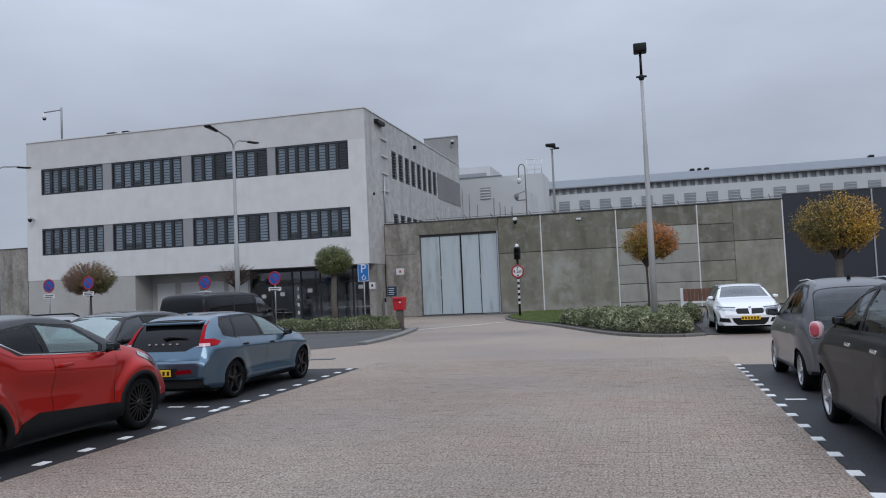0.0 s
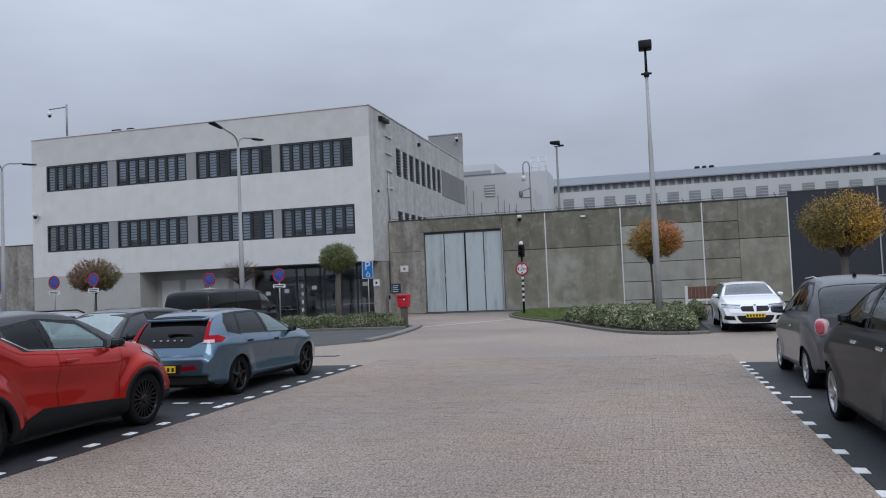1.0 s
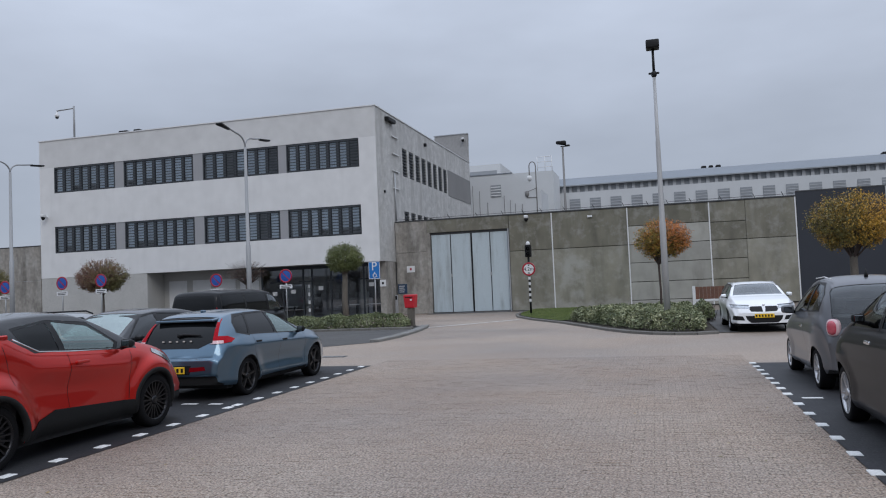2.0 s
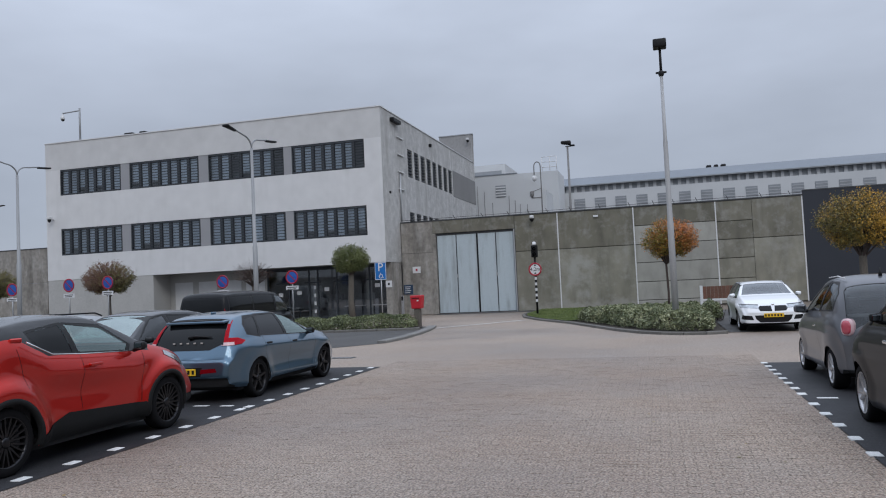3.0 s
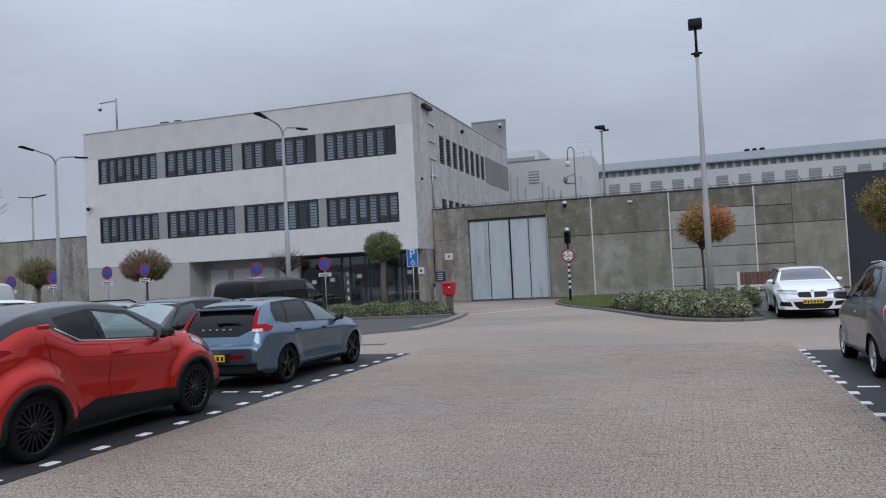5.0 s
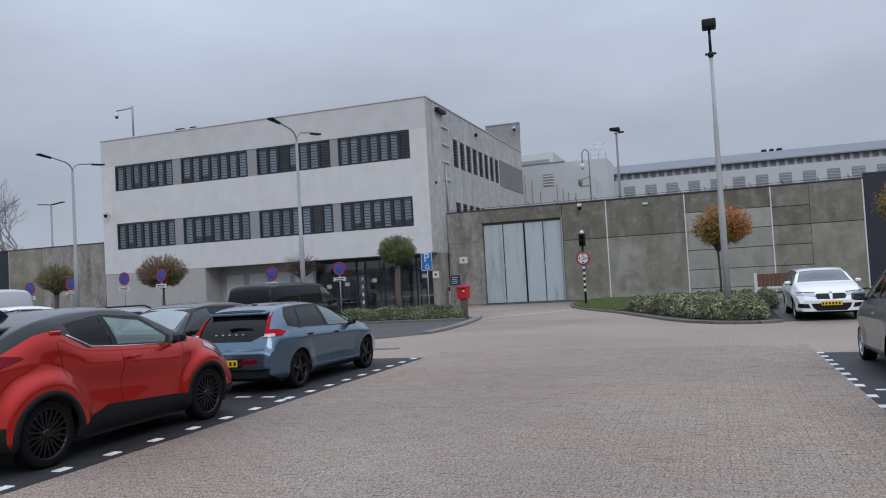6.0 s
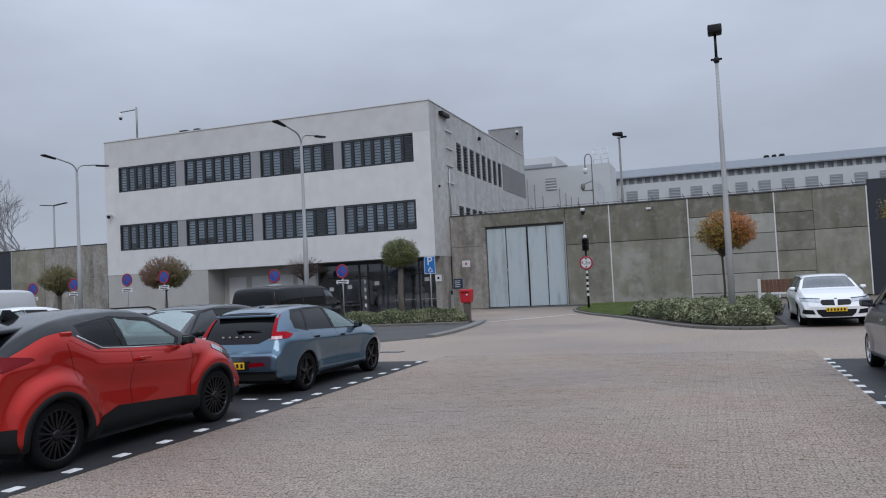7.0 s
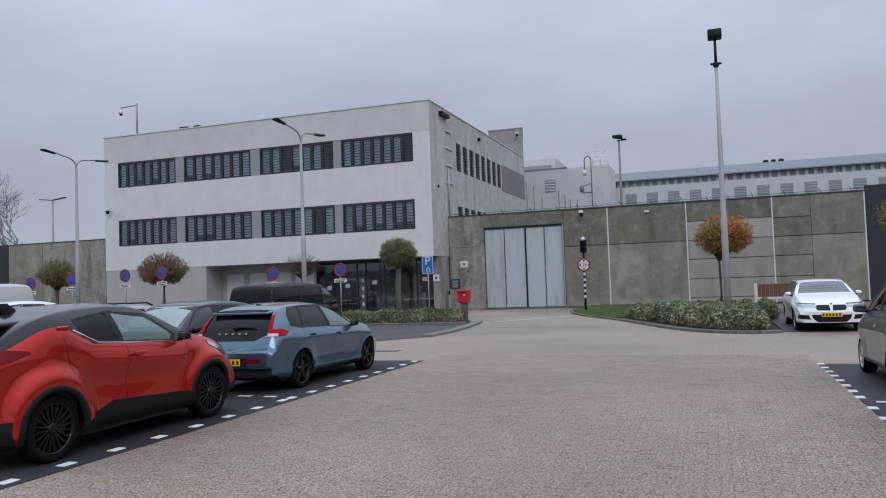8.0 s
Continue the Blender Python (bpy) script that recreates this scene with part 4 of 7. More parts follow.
class Skin:
    """Remembers the uncut skin, so that every panel cut from it keeps the skin's own smooth normals."""

    def __init__(self, bm):
        bm.normal_update()
        bm.faces.ensure_lookup_table()
        self.tree = BVHTree.FromBMesh(bm)
        self.faces = [([v.co.copy() for v in f.verts], [v.normal.copy() for v in f.verts]) for f in bm.faces]

    def part(self, name, bm, material, parent, label=""):
        ob = part(name, bm, material, parent, label, smooth=True)
        normals = []
        for v in ob.data.vertices:
            spot, _, index, _ = self.tree.find_nearest(v.co)
            corners, ns = self.faces[index]
            nrm = Vector((0, 0, 0))
            for w, c in zip(poly_3d_calc(corners, spot), ns):
                nrm += c * w
            normals.append(nrm.normalized())
        ob.data.normals_split_custom_set_from_vertices(normals)
        return ob


def grown(poly, d):
    """An outline pushed outwards by d."""
    c = sum((Vector(p) for p in poly), Vector((0, 0))) / len(poly)
    return [tuple(Vector(p) + (Vector(p) - c).normalized() * d) for p in poly]


def carve(bm, zone, poly, axes, zones, test):
    """Cuts a convex outline, seen along the axis that is not named, into the skin; returns the faces inside."""
    i, j = axes
    P = [Vector(p) for p in poly]
    area = sum(a.x * b.y - b.x * a.y for a, b in zip(P, P[1:] + P[:1]))
    if area < 0:
        P.reverse()
    lo = (min(p.x for p in P), min(p.y for p in P))
    hi = (max(p.x for p in P), max(p.y for p in P))

    def near():
        out = []
        for f in bm.faces:
            if f[zone] in zones:
                a = [v.co[i] for v in f.verts]
                b = [v.co[j] for v in f.verts]
                if max(a) > lo[0] and min(a) < hi[0] and max(b) > lo[1] and min(b) < hi[1] and test(f.calc_center_median()):
                    out.append(f)
        return out

    for a, b in zip(P, P[1:] + P[:1]):
        fs = near()
        if not fs:
            return []
        co, no = Vector((0, 0, 0)), Vector((0, 0, 0))
        co[i], co[j] = a.x, a.y
        no[i], no[j] = b.y - a.y, -(b.x - a.x)
        geom = list({v for f in fs for v in f.verts}) + list({e for f in fs for e in f.edges}) + fs
        bmesh.ops.bisect_plane(bm, geom=geom, dist=1e-5, plane_co=co, plane_no=no.normalized())
    inside = []
    for f in near():
        c = f.calc_center_median()
        p = Vector((c[i], c[j]))
        if all((b - a).cross(p - a) > -1e-6 for a, b in zip(P, P[1:] + P[:1])):
            inside.append(f)
    return inside


def lift(bm, faces, offset=0.0, keep=False):
    """Takes faces off the skin into a mesh of their own, moved along their normals."""
    out = bmesh.new()
    made = {}
    bm.normal_update()
    for f in faces:
        vs = []
        for v in f.verts:
            if v not in made:
                made[v] = out.verts.new(v.co + v.normal * offset)
            vs.append(made[v])
        g = out.faces.new(vs)
        g.smooth = True
    if not keep:
        bmesh.ops.delete(bm, geom=faces, context="FACES")
    return out


def wheel_meshes(r, width, spokes, rim_mat, twin=False):
    """Tyre and rim, axle along x, outside at +x."""
    w = width / 2
    prof = [(r * 0.72, -w * 0.9), (r * 0.76, -w), (r * 0.93, -w), (r * 0.985, -w * 0.8), (r, -w * 0.4), (r, w * 0.4), (r * 0.985, w * 0.8), (r * 0.93, w), (r * 0.76, w), (r * 0.72, w * 0.9)]
    tyre = lathe(prof, 36, "x", caps=False)
    rim = lathe([(r * 0.715, -w * 0.85), (r * 0.735, w * 0.85), (r * 0.755, w * 0.95), (r * 0.725, w * 0.97), (r * 0.69, w * 0.75), (r * 0.66, -w * 0.2), (r * 0.64, -w * 0.6)], 36, "x", caps=False)
    for k in range(spokes):
        for off in ((-0.16, 0.16) if twin else (0.0,)):
            a = k * math.tau / spokes + off
            a2 = k * math.tau / spokes + off * (0.15 if twin else 1)
            half = r * (0.035 if twin else 0.075)
            t1, t2 = Vector((0, -math.sin(a), math.cos(a))), Vector((0, -math.sin(a2), math.cos(a2)))
            d1, d2 = Vector((0, math.cos(a), math.sin(a))), Vector((0, math.cos(a2), math.sin(a2)))
            ring = []
            for d, t, rad, hw, x in ((d2, t2, r * 0.10, half * 1.2, w * 0.72), (d1, t1, r * 0.72, half, w * 0.86)):
                ring.append([rim.verts.new(Vector((x + dx, 0, 0)) + d * rad + t * sgn * hw) for sgn, dx in ((-1, -0.03), (1, -0.03), (0.7, 0), (-0.7, 0))])
            for q in range(4):
                rim.faces.new((ring[0][q], ring[0][(q + 1) % 4], ring[1][(q + 1) % 4], ring[1][q]))
    hub = lathe([(r * 0.17, w * 0.3), (r * 0.17, w * 0.78), (r * 0.12, w * 0.86), (0.01, w * 0.88)], 18, "x")
    brake = lathe([(r * 0.69, -w * 0.5), (r * 0.44, -w * 0.48), (r * 0.43, -w * 0.2), (r * 0.2, -w * 0.18), (r * 0.16, w * 0.3)], 28, "x")
    return tyre, rim, hub, brake


def make_car(name, label, at, turn, L, W, top, belt, body, wheels, r, side_glass, screen, rear_glass, rims=(10, M_RIMDARK, True), roof=None, arch_trim=None, arch=0.055,
             rear_tint=M_BLACKGLASS, front_tint=M_PALEGLASS, lamps=(), patches=(), gaps=(), handles=(), mirror=None, mirror_size=1.0, mirror_mat=M_BLACK, sill_trim=None, plates=(), cabin=True, handle_mat=None, screen_mat=M_SCREEN, **shape):
    """A car, with its rear bumper's middle at the given place."""
    car = thing(name, label, "car", at, turn, "parked cars")
    shape.setdefault("fenders", [(s, r, r + arch + 0.02, r + arch + 0.24, 0.022) for s in wheels])
    shape.setdefault("ridges", [(0.3, 0.80, L - 0.6, 0.74, 0.05, 0.16, 0.016)])
    shape.setdefault("hollow", [(L * 0.5, 0.48, 1.0, 0.12, -0.016)])
    bm, zone, flank = car_shell(L, W, top, belt, **shape)
    skin = Skin(bm)
    any_x = lambda c: True
    # wheel arches
    for s in wheels:
        ra = r + arch
        ring = [(s + ra * math.cos(k * math.tau / 22), r + ra * math.sin(k * math.tau / 22)) for k in range(22)]
        fs = carve(bm, zone, ring, (1, 2), (0, 3, 4), any_x)
        bmesh.ops.delete(bm, geom=fs, context="FACES")
        if arch_trim:
            for sgn in (-1, 1):
                band = bmesh.new()
                rows = []
                for k in range(27):
                    a = math.radians(-14 + k * 208 / 26)
                    row = []
                    for q, out in ((ra - 0.012, -0.04), (ra - 0.012, 0.014), (ra + 0.02, 0.016), (ra + 0.045, 0.010), (ra + 0.05, -0.01)):
                        y, z = s + q * math.cos(a), r + q * math.sin(a)
                        row.append(band.verts.new((sgn * (flank(y, z) + out), y, z)))
                    rows.append(row)
                for p, q in zip(rows, rows[1:]):
                    for k in range(4):
                        band.faces.new((p[k], q[k], q[k + 1], p[k + 1]))
                bmesh.ops.recalc_face_normals(band, faces=band.faces[:])
                part("arch_trim", band, arch_trim, car, "dark plastic wheel arch trim", smooth=True)
    # glass
    for sgn in (-1, 1):
        for k, poly in enumerate(side_glass):
            cabin_side = lambda c: c.x * sgn > 0.25
            rim_poly = grown(poly, 0.05)
            carve(bm, zone, rim_poly, (1, 2), (0, 1, 2), cabin_side)
            fs = carve(bm, zone, poly, (1, 2), (0, 1, 2), cabin_side)
            if fs:
                o = skin.part("side_window", lift(bm, fs, -0.008), front_tint if k == 0 else rear_tint, car)
                o.visible_shadow = False
                seal = carve(bm, zone, rim_poly, (1, 2), (0, 1, 2), cabin_side)
                if seal:
                    skin.part("window_seal", lift(bm, seal, -0.003), M_SEAL, car, "black rubber window seal")
    for nm, tr, mt in (("windscreen", screen, screen_mat), ("rear_window", rear_glass, M_GREYSCREEN if rear_tint is M_SMOKE else rear_tint)):
        if tr:
            (s0, x0), (s1, x1) = tr
            fs = carve(bm, zone, [(-x0, s0), (x0, s0), (x1, s1), (-x1, s1)], (0, 1), (1, 2), any_x)
            if fs:
                o = skin.part(nm, lift(bm, fs, -0.006), mt, car)
                o.visible_shadow = False
    for nm, poly, axes, zones, lo, hi, mt, off in lamps:
        for sgn in (-1, 1):
            pl = [(p[0] * sgn, p[1]) for p in poly] if axes[0] == 0 else poly
            fs = carve(bm, zone, pl, axes, zones, lambda c: c.x * sgn > (0.02 if axes[0] == 0 else 0.335 * W) and lo <= c.y <= hi)
            if fs:
                skin.part(nm, lift(bm, fs, off), mt, car)
    for nm, poly, axes, zones, lo, hi, mt, off in patches:
        fs = carve(bm, zone, poly, axes, zones, lambda c: lo <= c.y <= hi)
        if fs:
            skin.part(nm, lift(bm, fs, off), mt, car)
    for a, b in gaps:
        d = (Vector(b) - Vector(a)).normalized() * 0.0038
        nrm = Vector((-d.y, d.x))
        a, b = Vector(a), Vector(b)
        for sgn in (-1, 1):
            fs = carve(bm, zone, [a - nrm, b - nrm, b + nrm, a + nrm], (1, 2), (0, 1), lambda c: c.x * sgn > 0.25)
            if fs:
                skin.part("door_gap", lift(bm, fs, -0.004), M_GAP, car)
    if sill_trim:
        for poly in sill_trim:
            for sgn in (-1, 1):
                fs = carve(bm, zone, poly, (1, 2), (0,), lambda c: c.x * sgn > 0.25)
                if fs:
                    skin.part("sill_trim", lift(bm, fs, 0.008), M_CLADDING, car, "dark plastic sill")
    if roof:
        s0, s1 = roof
        fs = [f for f in bm.faces if f[zone] in (1, 2) and s0 < f.calc_center_median().y < s1]
        skin.part("roof", lift(bm, fs), P_ROOF, car, "gloss black roof and pillars")
    part("lining", lift(bm, bm.faces[:], -0.035, keep=True), M_LINING, car)
    skin.part("body", bm, body, car)
    part("underbody", box(-W / 2 + 0.16, W / 2 - 0.16, 0.4, L - 0.4, 0.18, 0.30), M_GAP, car)
    # wheels
    tw = 0.2
    tyre, rim, hub, brake = wheel_meshes(r, tw, *(rims[0], rims[1], rims[2]))
    meshes = None
    for s in wheels:
        part("wheel_well", box(-W / 2 + 0.12, W / 2 - 0.12, s - r - 0.03, s + r + 0.03, 0.26, 2 * r + 0.05), M_LINING, car)
        for sgn in (1, -1):
            if meshes is None:
                w0 = part("wheel", tyre, M_TYRE, car)
                r0, h0 = part("rim", rim, rims[1], w0), part("hub_cap", hub, rims[1], w0)
                meshes = (w0.data, r0.data, h0.data, part("brake_drum", brake, M_GAP, w0).data)
                w = w0
            else:
                w = new("wheel", meshes[0])
                w.parent = car
                for nm, me in (("rim", meshes[1]), ("hub_cap", meshes[2]), ("brake_drum", meshes[3])):
                    o = new(nm, me)
                    o.parent = w
            w.matrix_basis = pose(sgn * (W / 2 - tw / 2 - 0.035), s, r, 17 * s, 0, 0 if sgn > 0 else 180)
    for s, z, ln in handles:
        for sgn in (-1, 1):
            x = W / 2 * 0.985
            part("door_handle", box(sgn * x - 0.022, sgn * x + 0.022, s - ln / 2, s + ln / 2, z - 0.018, z + 0.018, 0.012, 2), handle_mat or body, car)
    if mirror:
        s, z = mirror
        for sgn in (-1, 1):
            b2 = box(-0.082, 0.082, -0.05, 0.07, -0.062, 0.062, 0.048, 4)
            for v in b2.verts:
                if v.co.y > 0.0:
                    v.co.x *= 0.8
                    v.co.z *= 0.72
                v.co.z *= 0.85 if v.co.x * sgn > 0 else 1.0
            glass = box(-0.052, 0.052, -0.056, -0.046, -0.038, 0.038, 0.004)
            spot = Matrix.Translation((sgn * (W / 2 - 0.05 + 0.08 * mirror_size), s, z)) @ Matrix.Scale(mirror_size, 4)
            for q in (b2, glass):
                bmesh.ops.transform(q, matrix=spot, verts=q.verts[:])
            o = part("wing_mirror", b2, mirror_mat, car, smooth=True)
            part("mirror_glass", glass, M_MIRROR, o, "silvered mirror glass")
            part("mirror_foot", tube([(sgn * (W / 2 - 0.09), s + 0.02, z - 0.06), (sgn * (W / 2 + 0.02), s, z - 0.03)], 0.025, 6), M_BLACK, o)
    for y, z, w2, tilt in plates:
        pl = part("number_plate", box(-w2, w2, -0.008, 0.008, -0.055, 0.055, 0.004), M_PLATE, car, "yellow number plate")
        pl.matrix_basis = pose(0, y, z, tilt, 0, 0)
        sg = -1 if y < L / 2 else 1
        for k in range(6):
            x = -w2 * 0.8 + k * w2 * 0.31
            part("plate_bar", box(x, x + w2 * 0.16, sg * 0.010 - 0.001, sg * 0.010 + 0.001, -0.032, 0.032), M_BLACK, pl)
    if cabin:
        mid = (screen[0][0] + rear_glass[1][0]) / 2 if rear_glass else L / 2
        zs = 0.3
        for x in (-0.36, 0.36):
            st = part("seat", box(x - 0.24, x + 0.24, mid - 0.1, mid + 0.42, zs, zs + 0.28, 0.05, 2), M_LINING, car)
            bk = box(x - 0.23, x + 0.23, -0.07, 0.07, 0, 0.62, 0.05, 2)
            bmesh.ops.transform(bk, matrix=pose(0, mid - 0.12, zs + 0.22, 14, 0, 0), verts=bk.verts[:])
            part("seat_back", bk, M_LINING, st)
            part("headrest", box(x - 0.13, x + 0.13, mid - 0.36, mid - 0.26, zs + 0.8, zs + 0.98, 0.04, 2), M_LINING, st)
        part("rear_bench", box(-0.6, 0.6, mid - 1.05, mid - 0.85, zs, zs + 0.62, 0.05, 2), M_LINING, car)
        part("dashboard", box(-0.62, 0.62, screen[0][0] - 0.42, screen[0][0] - 0.12, 0.55, 0.86, 0.06, 2), M_LINING, car)
        part("steering_wheel", lathe([(0.17, -0.012), (0.19, 0), (0.17, 0.012), (0.15, 0)], 20, "y", (-0.36, screen[0][0] - 0.5, 0.86)), M_LINING, car)
    return car


REAR, SIDE, PLAN = (0, 2), (1, 2), (0, 1)
# orange-red crossover
red = make_car("crossover_car", "orange-red compact crossover with black roof and black alloy wheels", (-7.40, 5.36, 0), 0, 4.36, 1.80,
    [(0, 0.86), (0.04, 1.08), (0.15, 1.22), (0.45, 1.40), (0.80, 1.525), (1.25, 1.60), (1.9, 1.625), (2.3, 1.59), (2.6, 1.47), (2.95, 1.28), (3.15, 1.17), (3.45, 1.115), (3.8, 1.02), (4.1, 0.90), (4.3, 0.74), (4.36, 0.60)],
    [(0, 0.82), (0.12, 1.14), (0.45, 1.25), (0.70, 1.375), (0.98, 1.40), (1.14, 1.31), (1.36, 1.20), (2.0, 1.14), (2.7, 1.10), (3.15, 1.08), (3.6, 0.99), (4.05, 0.80), (4.36, 0.52)],
    P_RED, (0.79, 3.43), 0.35,
    [[(1.90, 1.17), (2.72, 1.12), (2.78, 1.19), (2.40, 1.42), (1.84, 1.50)], [(1.20, 1.435), (1.30, 1.28), (1.44, 1.21), (1.81, 1.175), (1.75, 1.495)]],
    ((3.13, 0.66), (2.42, 0.54)), ((0.24, 0.56), (0.66, 0.50)), roof=(0.16, 3.14), arch_trim=M_CLADDING, arch=0.045,
    lamps=[("tail_lamp", [(-0.05, 1.01), (0.14, 1.03), (0.55, 1.14), (0.52, 1.165), (0.16, 1.21), (-0.05, 1.22)], SIDE, (0, 1, 2, 3), -0.2, 0.7, M_TAILDARK, 0.014),
           ("head_lamp", [(3.45, 0.99), (3.88, 0.78), (3.96, 0.83), (3.78, 0.95), (3.48, 1.045)], SIDE, (0, 1, 2), 3.3, 4.3, M_HEAD, 0.006),
           ("rear_reflector", [(0.0, 0.56), (0.13, 0.58), (0.13, 0.76), (0.0, 0.78)], SIDE, (0, 3), -0.2, 0.3, M_TAILDARK, 0.006)],
    patches=[("rear_bumper", [(-0.85, 0.2), (0.85, 0.2), (0.85, 0.50), (-0.85, 0.50)], REAR, (0, 3), -0.3, 0.34, M_CLADDING, 0.006),
             ("front_bumper", [(-0.85, 0.2), (0.85, 0.2), (0.85, 0.38), (-0.85, 0.38)], REAR, (0, 4), 3.9, 4.6, M_CLADDING, 0.006)],
    sill_trim=[[(1.16, 0.2), (3.08, 0.2), (2.98, 0.43), (1.70, 0.505), (1.22, 0.34)]],
    gaps=[((1.92, 0.50), (1.90, 1.13)), ((2.92, 0.45), (3.0, 1.07)), ((1.06, 0.86), (0.96, 1.28))], handles=[(2.05, 1.01, 0.2)], mirror=(2.80, 1.16), plates=[(-0.03, 0.80, 0.26, 0)], taper=(0.12, 0.17), sill=0.24, inset=0.062,
    fenders=[(0.78, 0.37, 0.47, 0.70, 0.110), (3.45, 0.38, 0.44, 0.61, 0.072)], ridges=[(1.35, 0.99, 3.0, 0.88, 0.03, 0.10, 0.022)], hollow=[(2.0, 0.70, 0.62, 0.14, -0.036), (1.5, 0.82, 0.34, 0.14, -0.022), (0.45, 1.06, 0.5, 0.06, 0.018)])
part("window_trim", tube([(-0.85 * s, y, z) for s in (-1,) for y, z in ((1.06, 1.345), (1.24, 1.265), (1.42, 1.185), (1.9, 1.145), (2.75, 1.10))], 0.008, 6), M_CHROME, red, "thin chrome strip")
part("rear_handle", box(0.765, 0.805, 0.90, 1.06, 1.345, 1.395, 0.012), P_RED, red)
fin = box(-0.03, 0.03, 0.86, 1.12, 1.54, 1.655, 0.012, 2)
for v in fin.verts:
    if v.co.z > 1.6:
        v.co.y = 0.90 + (v.co.y - 0.86) * 0.35
        v.co.x *= 0.5
part("aerial_fin", fin, P_BLACK, red, smooth=True)
spoiler = box(-0.57, 0.57, 0.14, 0.90, 1.49, 1.535, 0.018, 2)
for v in spoiler.verts:
    v.co.z += 0.035 * (v.co.y - 0.14) / 0.76 - 0.10 * (abs(v.co.x) / 0.57) ** 5
    v.co.x *= 0.94 + 0.06 * (v.co.y - 0.14) / 0.76
part("roof_spoiler", spoiler, P_ROOF, red, "black roof spoiler over the rear window", smooth=True)

# blue hatchback
blue = make_car("hatchback_car", "denim blue five-door hatchback with black alloy wheels", (-7.60, 10.70, 0), 0, 4.42, 1.80,
    [(0, 0.72), (0.03, 0.79), (0.10, 0.90), (0.17, 1.02), (0.30, 1.19), (0.46, 1.34), (0.62, 1.415), (1.2, 1.465), (1.8, 1.46), (2.2, 1.41), (2.6, 1.26), (3.05, 1.03), (3.45, 0.97), (4.0, 0.87), (4.32, 0.70), (4.42, 0.55)],
    [(0, 0.68), (0.10, 0.86), (0.22, 0.99), (0.8, 1.03), (1.5, 0.99), (3.05, 0.93), (3.8, 0.83), (4.42, 0.48)],
    P_BLUE, (0.89, 3.53), 0.325,
    [[(2.04, 1.0), (2.98, 0.955), (2.44, 1.30), (2.07, 1.37)], [(1.06, 1.04), (1.95, 1.005), (1.98, 1.38), (1.28, 1.375)], [(0.68, 1.10), (1.0, 1.045), (1.20, 1.37), (0.86, 1.34), (0.72, 1.24)]],
    ((3.03, 0.66), (2.30, 0.54)), ((0.165, 0.64), (0.53, 0.55)), rims=(5, M_RIMDARK, False), arch=0.04,
    lamps=[("reverse_lamp", [(0.61, 0.925), (0.79, 0.925), (0.77, 0.975), (0.63, 0.975)], REAR, (0, 1, 2, 3), -0.2, 0.4, M_LAMPRING, 0.014),
           ("tail_lamp", [(-0.05, 0.91), (0.40, 0.94), (0.52, 0.985), (0.38, 1.04), (0.10, 1.05), (-0.05, 1.03)], SIDE, (0, 1, 2, 3), -0.1, 0.56, M_TAIL, 0.012),
           ("tail_lamp_upper", [(0.12, 1.0), (0.36, 1.03), (0.555, 1.36), (0.50, 1.37)], SIDE, (2,), -0.1, 0.6, M_TAIL, 0.008),
           ("rear_reflector", [(0.32, 0.50), (0.60, 0.52), (0.58, 0.58), (0.34, 0.57)], REAR, (0, 3), -0.2, 0.4, M_TAILDARK, 0.004),
           ("head_lamp", [(3.9, 0.72), (4.30, 0.60), (4.27, 0.70), (4.0, 0.80)], SIDE, (0, 1, 2), 3.5, 4.4, M_HEAD, 0.004)],
    patches=[("tailgate_gap", [(-0.60, 0.737), (0.60, 0.737), (0.60, 0.747), (-0.60, 0.747)], REAR, (0, 1, 3), -0.3, 0.3, M_GAP, -0.003),
             ("plate_recess", [(-0.33, 0.455), (0.33, 0.455), (0.36, 0.60), (-0.36, 0.60)], REAR, (0, 3), -0.3, 0.2, M_CLADDING, -0.004),
             ("tailgate_panel", [(-0.42, 0.865), (0.42, 0.865), (0.60, 0.95), (0.62, 1.02), (-0.62, 1.02), (-0.60, 0.95)], REAR, (1, 2, 3), -0.2, 0.24, M_BLACKGLASS, 0.004),
             ("lower_bumper", [(-0.80, 0.2), (0.80, 0.2), (0.74, 0.42), (-0.74, 0.42)], REAR, (0, 3), -0.3, 0.25, M_CLADDING, 0.004)],
    sill_trim=[[(1.35, 0.2), (3.1, 0.2), (3.1, 0.27), (1.35, 0.27)]],
    gaps=[((2.01, 0.3), (2.01, 0.99)), ((3.05, 0.32), (3.06, 0.95)), ((1.06, 0.74), (1.10, 1.02)), ((1.06, 0.74), (1.34, 0.30))],
    # handles are body-coloured; the dark material paints in the shadow of their recesses
    handles=[(1.22, 0.89, 0.19), (2.18, 0.85, 0.19)], handle_mat=M_CLADDING, mirror=(2.80, 1.0), mirror_mat=M_CLADDING, plates=[(-0.068, 0.53, 0.26, 0)], taper=(0.10, 0.2), inset=0.012, fenders=[(0.89, 0.325, 0.38, 0.60, 0.030), (3.53, 0.325, 0.38, 0.58, 0.026)],
    ridges=[(0.35, 0.885, 3.7, 0.79, 0.035, 0.14, 0.024), (1.3, 0.36, 3.1, 0.30, 0.08, 0.04, 0.016)], hollow=[(2.1, 0.52, 0.9, 0.12, -0.022)], ledge=(0.44, 0.715, 0.055), tumble=0.50)
spoiler = box(-0.55, 0.55, 0.33, 0.80, 1.362, 1.405, 0.016, 2)
for v in spoiler.verts:
    v.co.z -= 0.11 * (abs(v.co.x) / 0.55) ** 4 * 0.5 + (0.03 if v.co.y < 0.45 else 0.0)
